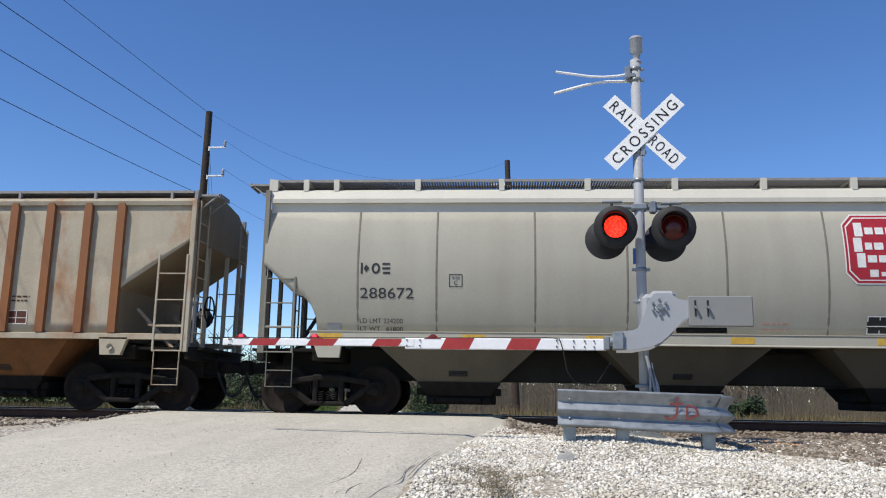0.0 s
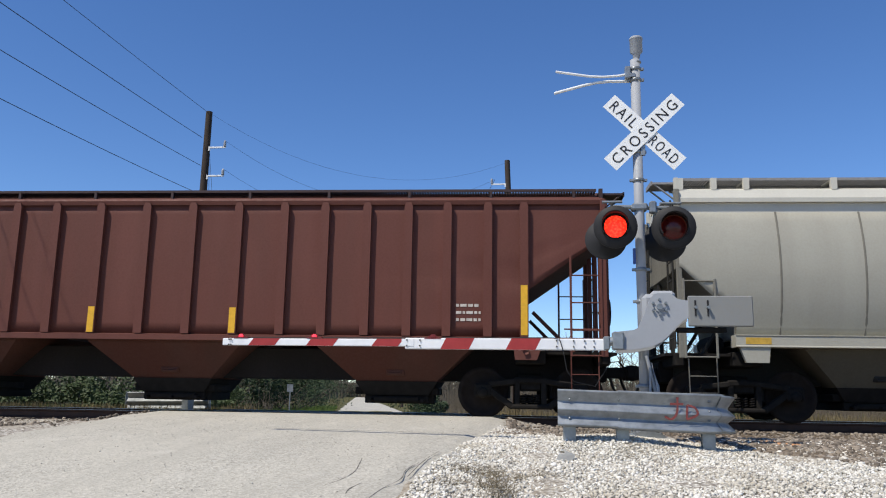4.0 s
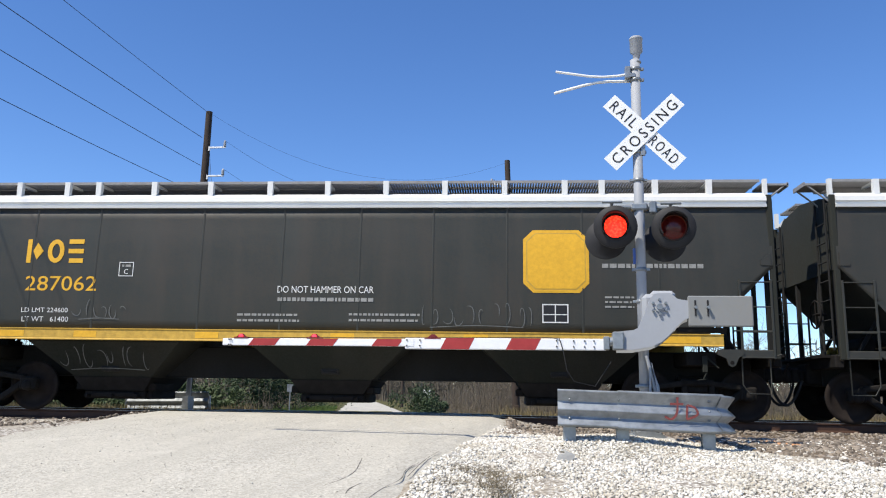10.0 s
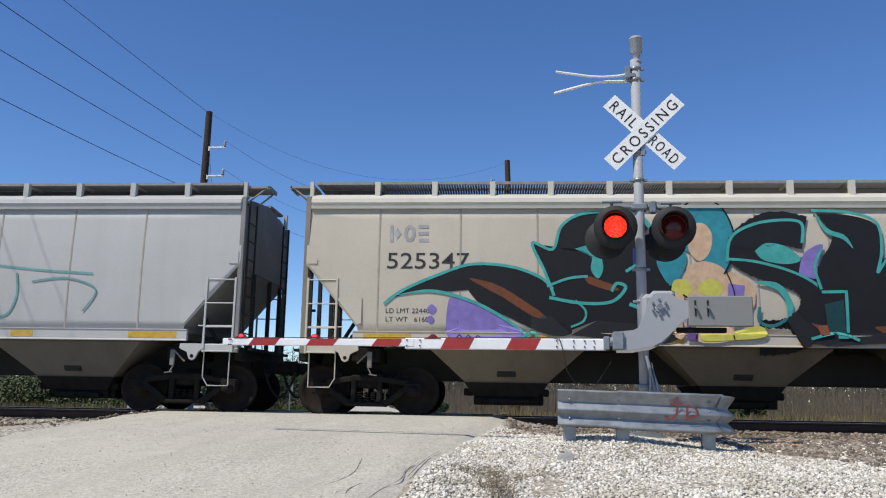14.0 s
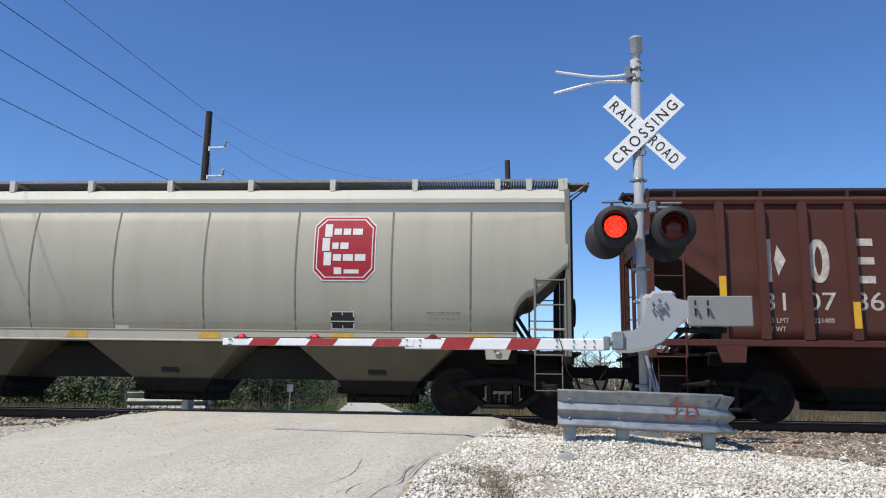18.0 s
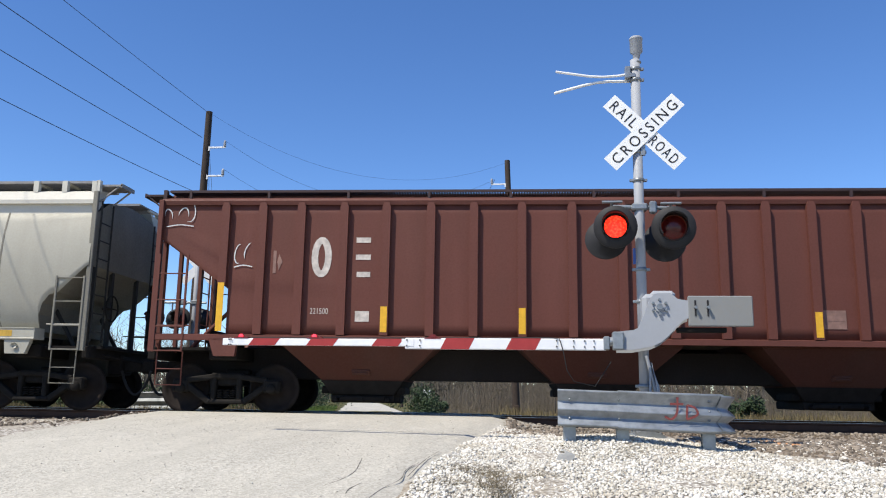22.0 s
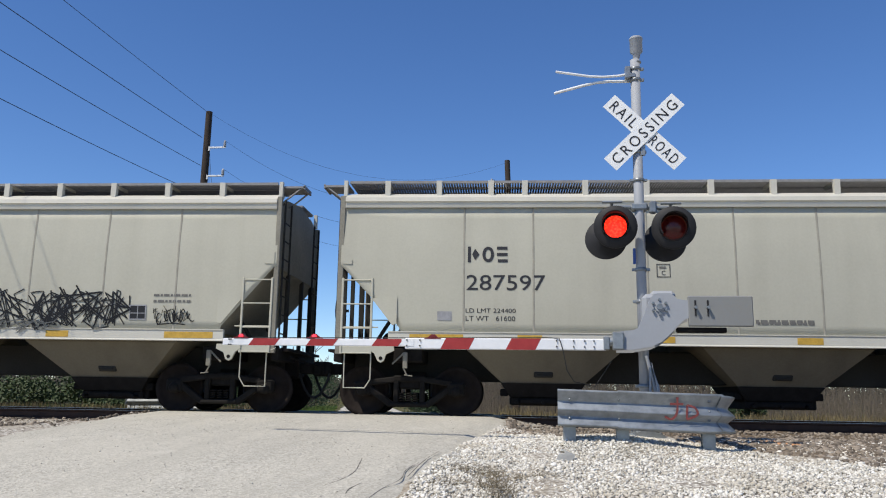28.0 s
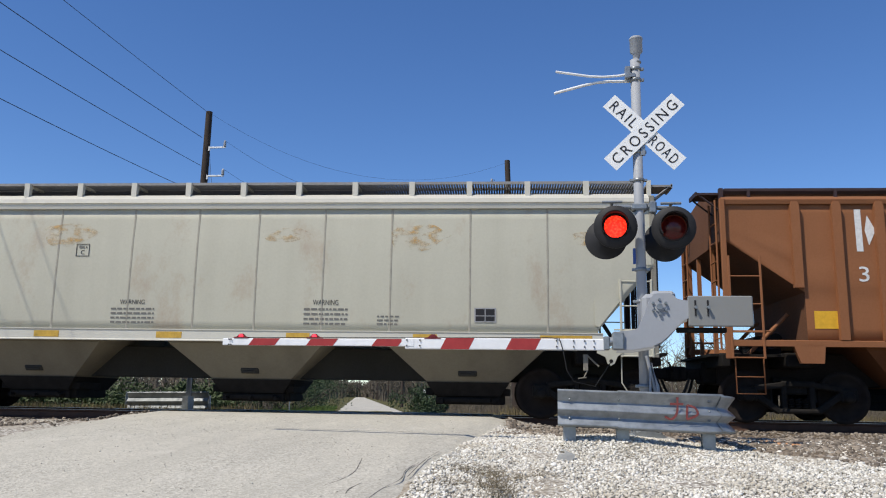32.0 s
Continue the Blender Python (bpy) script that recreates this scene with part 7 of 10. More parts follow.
patch(w1, "round", -6.59, 1.56, 0.27, 0.15, M["ghost"], "label_plate")
emblem(w4, "round", 2.87, 2.56, 1.29, 1.16, M["logored"], M["whitepaint"])
stencil_panel(w4, "round", 3.26, 1.53, 0.50, 0.35, M["whitepaint"])
text_bars(w4, "round", 4.94, 1.69, 0.65, 0.28, M["black"], 3)
blocks(w6, "round", -6.00, 2.63, 0.64, 0.22, M["black"], 3)
lettering("288497", w6, M["black"], -5.97, 2.18, 1.05, 0.21, "round", name="car_lettering", bold=0.002)
lettering("LD LMT 224300", w6, M["black"], -5.97, 1.70, 0.83, 0.10, "round", name="car_lettering")
lettering("LT WT   61700", w6, M["black"], -5.96, 1.55, 0.83, 0.09, "round", name="car_lettering")
plate_box(w6, "round", -4.26, 2.37, 0.25, 0.26, M["black"])
emblem(w6, "round", 3.00, 2.55, 1.17, 1.13, M["logored"], M["whitepaint"])
stencil_panel(w6, "round", 3.26, 1.56, 0.45, 0.31, M["whitepaint"])
patch(w6, "round", -0.86, 1.56, 0.26, 0.13, M["whitepaint"], "label_plate")
text_bars(w6, "round", -2.06, 1.56, 0.46, 0.28, M["redstencil"], 3)
text_bars(w6, "round", -3.15, 1.57, 0.42, 0.13, M["redstencil"], 2)
emblem(w11, "round", 2.72, 2.55, 1.30, 1.17, M["logored"], M["whitepaint"])
stencil_panel(w11, "round", 3.14, 1.52, 0.46, 0.35, M["whitepaint"])
text_bars(w11, "round", 4.99, 1.68, 0.66, 0.28, M["black"], 3)
blocks(w12, "round", -5.94, 2.62, 0.62, 0.21, M["black"], 3)
lettering("288202", w12, M["black"], -5.96, 2.16, 1.06, 0.21, "round", name="car_lettering", bold=0.002)
lettering("LD LMT 224200", w12, M["black"], -5.94, 1.71, 0.81, 0.09, "round", name="car_lettering")
lettering("LT WT   61800", w12, M["black"], -5.94, 1.56, 0.81, 0.09, "round", name="car_lettering")
plate_box(w12, "round", -4.24, 2.39, 0.25, 0.25, M["black"])
patch(w12, "round", -6.56, 1.56, 0.25, 0.15, M["ghost"], "label_plate")
emblem(w12, "round", 2.99, 2.56, 1.20, 1.14, M["logored"], M["whitepaint"])
stencil_panel(w12, "round", 3.34, 1.54, 0.45, 0.34, M["whitepaint"])
text_bars(w12, "round", 5.17, 1.68, 0.63, 0.27, M["black"], 3)
patch(w12, "round", -0.94, 1.52, 0.28, 0.12, M["whitepaint"], "label_plate")
text_bars(w12, "round", -0.05, 1.54, 0.87, 0.13, M["redstencil"], 2)
blocks(w14, "round", -5.96, 2.60, 0.61, 0.21, M["black"], 3)
lettering("288480", w14, M["black"], -5.97, 2.13, 1.05, 0.22, "round", name="car_lettering", bold=0.002)
lettering("LD LMT 224300", w14, M["black"], -5.98, 1.69, 0.81, 0.09, "round", name="car_lettering")
lettering("LT WT   61700", w14, M["black"], -5.98, 1.55, 0.80, 0.09, "round", name="car_lettering")
plate_box(w14, "round", -4.26, 2.35, 0.24, 0.25, M["black"])
patch(w14, "round", -6.57, 1.58, 0.23, 0.13, M["ghost"], "label_plate")
emblem(w14, "round", 3.01, 2.56, 1.20, 1.15, M["logored"], M["whitepaint"])
stencil_panel(w14, "round", 3.34, 1.53, 0.45, 0.32, M["whitepaint"])
text_bars(w14, "round", 5.15, 1.67, 0.63, 0.28, M["black"], 3)
patch(w14, "round", -0.91, 1.53, 0.27, 0.12, M["whitepaint"], "label_plate")
text_bars(w14, "round", 1.64, 1.53, 0.32, 0.24, M["redstencil"], 3)
lettering("SOXX", w2, M["black"], -6.44, 2.76, 1.15, 0.30, "straight", name="car_lettering", bold=0.002)
lettering("5207", w2, M["black"], -6.44, 2.22, 0.99, 0.32, "straight", name="car_lettering", bold=0.002)
lettering("LD LMT 224900", w2, M["black"], -6.45, 1.80, 0.92, 0.10, "straight", name="car_lettering")
lettering("LT WT", w2, M["black"], -6.43, 1.66, 0.36, 0.10, "straight", name="car_lettering")
text_bars(w2, "straight", -6.03, 1.65, 0.60, 0.11, M["redstencil"], 1)
plate_box(w2, "straight", -4.11, 2.52, 0.26, 0.25, M["black"])
text_bars(w2, "straight", 5.59, 1.91, 0.67, 0.30, M["black"], 3)
text_bars(w2, "straight", 5.62, 1.68, 0.69, 0.11, M["black"], 2)
graffiti(w2, "straight", 0.05, 1.84, 0.50, 0.53, "blackline", 23)
graffiti(w2, "straight", 4.17, 1.99, 0.59, 0.31, "blackline", 24)
lettering("MULX", w9, M["black"], -6.56, 2.69, 0.86, 0.21, "straight", name="car_lettering", bold=0.002)
lettering("201197", w9, M["black"], -6.55, 2.31, 1.10, 0.23, "straight", name="car_lettering", bold=0.002)
lettering("LD LMT 225200", w9, M["black"], -6.57, 1.99, 0.93, 0.09, "straight", name="car_lettering")
lettering("LT WT   60800", w9, M["black"], -6.55, 1.84, 0.93, 0.09, "straight", name="car_lettering")
lettering("CU FT    5200", w9, M["black"], -6.53, 1.68, 0.93, 0.09, "straight", name="car_lettering")
patch(w9, "straight", -5.49, 1.67, 0.25, 0.18, M["ghost"], "label_plate")
lettering("WARNING", w9, M["black"], -2.11, 2.06, 0.50, 0.09, "straight", name="car_lettering")
text_bars(w9, "straight", -2.24, 1.72, 0.84, 0.28, M["black"], 4)
lettering("WARNING", w9, M["black"], 1.52, 2.05, 0.49, 0.08, "straight", name="car_lettering")
text_bars(w9, "straight", 1.42, 1.76, 0.74, 0.24, M["black"], 4)
text_bars(w9, "straight", -2.75, 1.71, 0.42, 0.12, M["black"], 2)
lettering("DO NOT HAMMER ON CAR", w9, M["black"], -3.18, 1.42, 1.42, 0.08, None, y=-1.622, name="sill_lettering")
lettering("DO NOT HAMMER ON CAR", w9, M["black"], 1.76, 1.41, 1.33, 0.09, None, y=-1.622, name="sill_lettering")
blocks(w10, "straight", -6.37, 3.25, 0.81, 0.33, M["ghost"], 3)
lettering("525347", w10, M["black"], -6.39, 2.73, 1.56, 0.31, "straight", name="car_lettering", bold=0.002)
lettering("LD LMT 224400", w10, M["black"], -6.39, 1.89, 0.89, 0.09, "straight", name="car_lettering")
lettering("LT WT   61600", w10, M["black"], -6.39, 1.73, 0.88, 0.09, "straight", name="car_lettering")
plate_box(w10, "straight", -3.11, 3.02, 0.26, 0.27, M["whitepaint"])
patch(w17, "straight", -6.28, 3.24, 0.90, 0.32, M["overpaint"], "painted_out_mark")
lettering("67158", w17, M["black"], -6.34, 2.72, 1.46, 0.30, "straight", name="car_lettering", bold=0.002)
lettering("LT WT   60200", w17, M["black"], -6.35, 1.88, 0.91, 0.08, "straight", name="car_lettering")
lettering("LD LMT 225800", w17, M["black"], -6.34, 1.73, 0.90, 0.08, "straight", name="car_lettering")
plate_box(w17, "straight", -4.05, 3.00, 0.25, 0.24, M["black"])
patch(w17, "straight", -5.00, 1.71, 0.23, 0.14, M["ghost"], "label_plate")
patch(w17, "straight", -5.08, 3.05, 0.16, 0.67, M["primer"], "primer_patch")
patch(w17, "straight", -3.66, 2.68, 0.18, 0.98, M["primer"], "primer_patch")
patch(w17, "straight", -0.10, 2.77, 0.16, 0.93, M["primer"], "primer_patch")
patch(w17, "straight", 1.11, 3.08, 0.11, 0.56, M["primer"], "primer_patch")
lettering("WARNING", w17, M["black"], -2.06, 2.07, 0.44, 0.08, "straight", name="car_lettering")
text_bars(w17, "straight", -2.76, 1.72, 0.42, 0.16, M["black"], 3)
text_bars(w17, "straight", -2.21, 1.72, 0.44, 0.27, M["black"], 4)
text_bars(w17, "straight", 1.35, 1.71, 0.70, 0.37, M["black"], 4)
graffiti(w18, "straight", 5.61, 1.63, 0.70, 0.32, "blackline", 42)
stencil_panel(w18, "straight", 5.11, 1.72, 0.34, 0.29, M["ghost"])
text_bars(w18, "straight", 5.58, 2.06, 0.73, 0.16, M["black"], 2)
blocks(w19, "long", -5.85, 2.86, 0.82, 0.30, M["black"], 3)
lettering("287597", w19, M["black"], -5.85, 2.33, 1.47, 0.29, "long", name="car_lettering", bold=0.002)
lettering("LD LMT 224400", w19, M["black"], -5.86, 1.91, 0.93, 0.08, "long", name="car_lettering")
lettering("LT WT   61600", w19, M["black"], -5.86, 1.76, 0.92, 0.09, "long", name="car_lettering")
plate_box(w19, "long", -2.34, 2.59, 0.25, 0.25, M["black"])
patch(w19, "long", -6.39, 1.76, 0.27, 0.17, M["ghost"], "label_plate")
text_bars(w19, "long", -0.60, 1.75, 1.04, 0.07, M["black"], 1)
stencil_panel(w19, "long", 4.37, 1.76, 0.41, 0.29, M["ghost"])
text_bars(w19, "long", 5.14, 2.02, 0.73, 0.20, M["black"], 2)
text_bars(w19, "long", -0.93, 1.72, 0.18, 0.11, M["black"], 2)
text_bars(w19, "long", -0.57, 1.73, 1.04, 0.05, M["black"], 1)
text_bars(w19, "long", 6.65, 1.73, 0.40, 0.14, M["black"], 2)
blocks(w20, "straight", -6.37, 3.24, 0.86, 0.34, M["ghost"], 3)
lettering("525352", w20, M["black"], -6.42, 2.73, 1.59, 0.30, "straight", name="car_lettering", bold=0.002)
lettering("LD LMT 224400", w20, M["black"], -6.42, 1.87, 0.92, 0.09, "straight", name="car_lettering")
lettering("LT WT   61200", w20, M["black"], -6.41, 1.71, 0.92, 0.10, "straight", name="car_lettering")
plate_box(w20, "straight", -3.09, 3.02, 0.25, 0.24, M["black"])
lettering("WARNING", w20, M["black"], -2.12, 2.10, 0.51, 0.08, "straight", name="car_lettering")
lettering("WARNING", w20, M["black"], 1.57, 2.09, 0.47, 0.08, "straight", name="car_lettering")
text_bars(w20, "straight", 1.38, 1.76, 0.77, 0.26, M["black"], 4)
text_bars(w20, "straight", -2.27, 1.78, 0.84, 0.23, M["black"], 4)
graffiti(w20, "straight", -0.36, 1.60, 0.86, 0.37, "blackline", 52)
graffiti(w20, "straight", 3.86, 0.90, 1.46, 0.40, "blackline", 54)
blocks(w21, "straight", -6.32, 3.21, 0.81, 0.30, M["black"], 3)
lettering("525151", w21, M["black"], -6.32, 2.70, 1.32, 0.29, "straight", name="car_lettering", bold=0.002)
lettering("LD LMT 224300", w21, M["black"], -6.35, 1.86, 0.88, 0.09, "straight", name="car_lettering")
lettering("LT WT   61700", w21, M["black"], -6.34, 1.73, 0.88, 0.09, "straight", name="car_lettering")
patch(w21, "straight", -5.00, 1.70, 0.24, 0.15, M["ghost"], "label_plate")
plate_box(w21, "straight", -3.18, 2.95, 0.27, 0.25, M["black"])
lettering("WARNING", w21, M["black"], -2.20, 2.02, 0.49, 0.09, "straight", name="car_lettering")
lettering("WARNING", w21, M["black"], 1.58, 2.03, 0.49, 0.10, "straight", name="car_lettering")
text_bars(w21, "straight", -2.37, 1.66, 0.86, 0.29, M["black"], 4)
text_bars(w21, "straight", 1.41, 1.66, 0.84, 0.31, M["black"], 4)
stencil_panel(w21, "straight", 4.64, 1.73, 0.40, 0.27, M["ghost"])
text_bars(w21, "straight", 2.81, 1.67, 0.42, 0.17, M["black"], 3)
text_bars(w21, "straight", -0.57, 1.36, 0.52, 0.06, M["black"], 1)
blocks(w5, "tall", -6.40, 2.70, 1.18, 0.42, M["yellow"], 3)
lettering("286652", w5, M["yellow"], -6.39, 2.17, 1.36, 0.31, "tall", name="car_lettering", bold=0.002)
lettering("LD LMT 223600", w5, M["whitepaint"], -6.46, 1.82, 0.89, 0.09, "tall", name="car_lettering")
lettering("LT WT   62400", w5, M["whitepaint"], -6.45, 1.66, 0.88, 0.09, "tall", name="car_lettering")
plate_box(w5, "tall", -4.77, 2.46, 0.27, 0.27, M["whitepaint"])
lettering("DO NOT HAMMER ON CAR", w5, M["whitepaint"], -1.92, 2.41, 1.90, 0.13, "tall", name="car_lettering")
text_bars(w5, "tall", -1.68, 2.26, 1.64, 0.08, M["whitepaint"], 1)
emblem(w5, "tall", 3.54, 2.15, 1.23, 1.18, M["logored"], M["yellow"])
stencil_panel(w5, "tall", 3.92, 1.63, 0.48, 0.37, M["whitepaint"])
text_bars(w5, "tall", 5.13, 2.60, 1.68, 0.17, M["whitepaint"], 2)
text_bars(w5, "tall", 5.11, 1.62, 0.49, 0.24, M["whitepaint"], 3)
text_bars(w5, "tall", 0.30, 1.61, 1.14, 0.13, M["whitepaint"], 2)
patch(w5, "tall", -7.00, 1.58, 0.23, 0.20, M["ghost"], "label_plate")
blocks(w7, "long", -6.06, 2.82, 1.27, 0.47, M["yellow"], 3)
lettering("287062", w7, M["yellow"], -5.99, 2.27, 1.44, 0.29, "long", name="car_lettering", bold=0.002)
lettering("LD LMT 224600", w7, M["whitepaint"], -6.02, 1.85, 0.94, 0.09, "long", name="car_lettering")
lettering("LT WT   61400", w7, M["whitepaint"], -6.00, 1.67, 0.94, 0.10, "long", name="car_lettering")
plate_box(w7, "long", -4.12, 2.56, 0.29, 0.28, M["whitepaint"])
lettering("DO NOT HAMMER ON CAR", w7, M["whitepaint"], -0.96, 2.26, 1.85, 0.13, "long", name="car_lettering")
text_bars(w7, "long", -0.95, 2.10, 1.84, 0.07, M["whitepaint"], 1)
text_bars(w7, "long", -1.72, 1.71, 1.20, 0.15, M["whitepaint"], 2)
text_bars(w7, "long", 0.43, 1.73, 1.34, 0.15, M["whitepaint"], 2)
emblem(w7, "long", 3.70, 2.29, 1.22, 1.19, M["yellow"], M["amber"])
stencil_panel(w7, "long", 4.05, 1.73, 0.48, 0.35, M["whitepaint"])
text_bars(w7, "long", 5.16, 2.76, 1.84, 0.08, M["whitepaint"], 1)
text_bars(w7, "long", 5.20, 2.02, 0.53, 0.21, M["whitepaint"], 3)
graffiti(w7, "long", 1.75, 1.63, 2.17, 0.50, "greyline", 71)
graffiti(w7, "long", -4.95, 1.72, 1.02, 0.35, "greyline", 72)
graffiti(w7, "long", -5.37, 0.77, 1.89, 0.51, "greyline", 73)
blocks(w8, "long", -5.81, 2.89, 1.18, 0.44, M["yellow"], 3)
lettering("287238", w8, M["yellow"], -5.84, 2.33, 1.39, 0.34, "long", name="car_lettering", bold=0.002)
lettering("LD LMT 224600", w8, M["whitepaint"], -5.83, 1.91, 0.94, 0.09, "long", name="car_lettering")
lettering("LT WT   61400", w8, M["whitepaint"], -5.83, 1.77, 0.93, 0.09, "long", name="car_lettering")
emblem(w8, "long", 3.66, 2.30, 1.27, 1.22, M["yellow"], M["amber"])
text_bars(w8, "long", 5.13, 2.77, 1.90, 0.09, M["whitepaint"], 1)
text_bars(w8, "long", 5.18, 2.03, 0.71, 0.21, M["whitepaint"], 3)
stencil_panel(w8, "long", 4.04, 1.78, 0.50, 0.32, M["whitepaint"])
graffiti(w8, "long", 7.45, 2.70, 0.73, 0.88, "paleline", 85)
graffiti(w8, "long", -6.14, 2.03, 0.86, 0.23, "whiteline", 86)
graffiti(w8, "long", -5.77, 0.78, 1.85, 0.49, "greyline", 87)
graffiti(w8, "long", 2.02, 0.63, 1.70, 0.61, "greyline", 88)
graffiti(w8, "long", -1.07, 0.74, 2.18, 0.50, "greyline", 89)
blocks(w3, "ribbed", -6.29, 2.51, 0.41, 0.84, M["fadedwhite"], 1, 0)
blocks(w3, "ribbed", -5.52, 2.52, 0.48, 0.83, M["fadedwhite"], 1, 1)
blocks(w3, "ribbed", -4.70, 2.52, 0.48, 0.83, M["fadedwhite"], 1, 2)
lettering("31", w3, M["fadedwhite"], -6.27, 2.07, 0.36, 0.31, "ribbed", name="car_lettering", bold=0.002)
lettering("04", w3, M["fadedwhite"], -5.53, 2.05, 0.47, 0.33, "ribbed", name="car_lettering", bold=0.002)
lettering("66", w3, M["fadedwhite"], -4.72, 2.04, 0.51, 0.34, "ribbed", name="car_lettering", bold=0.002)
lettering("LD LMT", w3, M["fadedwhite"], -6.31, 1.82, 0.40, 0.08, "ribbed", name="car_lettering")
lettering("LT WT", w3, M["fadedwhite"], -6.30, 1.66, 0.34, 0.08, "ribbed", name="car_lettering")
lettering("221300", w3, M["fadedwhite"], -5.49, 1.82, 0.39, 0.08, "ribbed", name="car_lettering")
lettering("64700", w3, M["fadedwhite"], -5.49, 1.67, 0.38, 0.08, "ribbed", name="car_lettering")
plate_box(w3, "ribbed", -3.81, 2.33, 0.27, 0.27, M["fadedwhite"])
patch(w3, "ribbed", -6.91, 1.70, 0.26, 0.16, M["brown_dark"], "label_plate")
rib_strip(w3, -7.23, 1.49, 0.23, 0.93, M["yellow"])
rib_strip(w3, -4.02, 1.48, 0.13, 0.50, M["yellow"])
rib_strip(w3, -1.43, 1.48, 0.13, 0.49, M["yellow"])
rib_strip(w3, 1.35, 1.49, 0.12, 0.48, M["yellow"])
rib_strip(w3, 6.86, 1.50, 0.16, 0.93, M["yellow"])
text_bars(w3, "ribbed", 5.68, 1.76, 0.46, 0.32, M["fadedwhite"], 3)
blocks(w13, "ribbed", -6.37, 2.53, 0.48, 0.80, M["fadedwhite"], 1, 0)
blocks(w13, "ribbed", -5.60, 2.51, 0.49, 0.82, M["fadedwhite"], 1, 1)
blocks(w13, "ribbed", -4.80, 2.51, 0.52, 0.83, M["fadedwhite"], 1, 2)
lettering("31", w13, M["fadedwhite"], -6.37, 2.00, 0.38, 0.33, "ribbed", name="car_lettering", bold=0.002)
lettering("07", w13, M["fadedwhite"], -5.62, 2.01, 0.53, 0.33, "ribbed", name="car_lettering", bold=0.002)
lettering("86", w13, M["fadedwhite"], -4.79, 2.01, 0.53, 0.34, "ribbed", name="car_lettering", bold=0.002)
lettering("LD LMT", w13, M["fadedwhite"], -6.35, 1.78, 0.40, 0.09, "ribbed", name="car_lettering")
lettering("LT WT", w13, M["fadedwhite"], -6.34, 1.62, 0.33, 0.09, "ribbed", name="car_lettering")
lettering("221400", w13, M["fadedwhite"], -5.51, 1.78, 0.36, 0.09, "ribbed", name="car_lettering")
plate_box(w13, "ribbed", -3.83, 2.30, 0.29, 0.28, M["fadedwhite"])
rib_strip(w13, -7.38, 1.69, 0.27, 0.93, M["yellow"])
rib_strip(w13, -5.00, 1.68, 0.16, 0.48, M["yellow"])
rib_strip(w13, -2.51, 1.77, 0.14, 0.50, M["yellow"])
rib_strip(w13, -0.67, 1.74, 0.13, 0.48, M["yellow"])
rib_strip(w13, 2.07, 1.72, 0.13, 0.48, M["yellow"])
rib_strip(w13, 6.90, 1.57, 0.18, 0.91, M["yellow"])
patch(w13, "ribbed", -3.83, 1.47, 0.27, 0.13, M["peach"], "label_plate")
patch(w13, "ribbed", -1.21, 1.47, 0.26, 0.12, M["peach"], "label_plate")
patch(w13, "ribbed", 0.65, 1.46, 0.25, 0.13, M["peach"], "label_plate")
stencil_panel(w13, "ribbed", 4.00, 1.62, 0.52, 0.34, M["fadedwhite"])
patch(w13, "ribbed", 4.93, 1.63, 0.27, 0.14, M["fadedwhite"], "label_plate")
blocks(w15, "ribbed", -5.44, 2.57, 0.49, 0.79, M["fadedwhite"], 1, 1)
blocks(w15, "ribbed", -4.57, 2.58, 0.39, 0.77, M["fadedwhite"], 1, 2)
blocks(w15, "ribbed", -6.17, 2.65, 0.23, 0.44, M["ghostbrown"], 1, 0)
lettering("221500", w15, M["fadedwhite"], -5.39, 1.87, 0.35, 0.11, "ribbed", name="car_lettering")
rib_strip(w15, -7.18, 1.52, 0.19, 0.93, M["yellow"])
rib_strip(w15, -4.04, 1.53, 0.15, 0.48, M["yellow"])
rib_strip(w15, -1.47, 1.52, 0.13, 0.48, M["yellow"])
rib_strip(w15, 3.76, 1.51, 0.12, 0.46, M["yellow"])
rib_strip(w15, 6.88, 1.51, 0.17, 0.92, M["yellow"])
patch(w15, "ribbed", -4.52, 1.73, 0.27, 0.20, M["fadedwhite"], "label_plate")
stencil_panel(w15, "ribbed", 4.04, 1.67, 0.42, 0.34, M["ghostbrown"])
graffiti(w15, "ribbed", -8.40, 3.56, 0.69, 0.49, "whiteline", 91)
graffiti(w15, "ribbed", -6.96, 2.76, 0.45, 0.50, "whiteline", 92)
blocks(w16, "ribbed", -6.32, 2.50, 0.52, 0.82, M["fadedwhite"], 1, 0)
blocks(w16, "ribbed", -5.49, 2.49, 0.50, 0.82, M["fadedwhite"], 1, 1)
blocks(w16, "ribbed", -4.67, 2.50, 0.51, 0.82, M["fadedwhite"], 1, 2)
lettering("31", w16, M["fadedwhite"], -6.24, 2.00, 0.35, 0.32, "ribbed", name="car_lettering", bold=0.002)
lettering("04", w16, M["fadedwhite"], -5.49, 2.00, 0.49, 0.32, "ribbed", name="car_lettering", bold=0.002)
lettering("33", w16, M["fadedwhite"], -4.67, 2.00, 0.47, 0.33, "ribbed", name="car_lettering", bold=0.002)
lettering("LD LMT", w16, M["fadedwhite"], -6.25, 1.75, 0.38, 0.09, "ribbed", name="car_lettering")
lettering("LT WT", w16, M["fadedwhite"], -6.26, 1.60, 0.33, 0.09, "ribbed", name="car_lettering")
text_bars(w16, "ribbed", -5.44, 1.61, 0.39, 0.24, M["fadedwhite"], 2)
plate_box(w16, "ribbed", -3.74, 2.29, 0.28, 0.29, M["fadedwhite"])
rib_strip(w16, -7.28, 1.48, 0.25, 0.91, M["yellow"])
rib_strip(w16, -4.06, 1.48, 0.14, 0.47, M["yellow"])
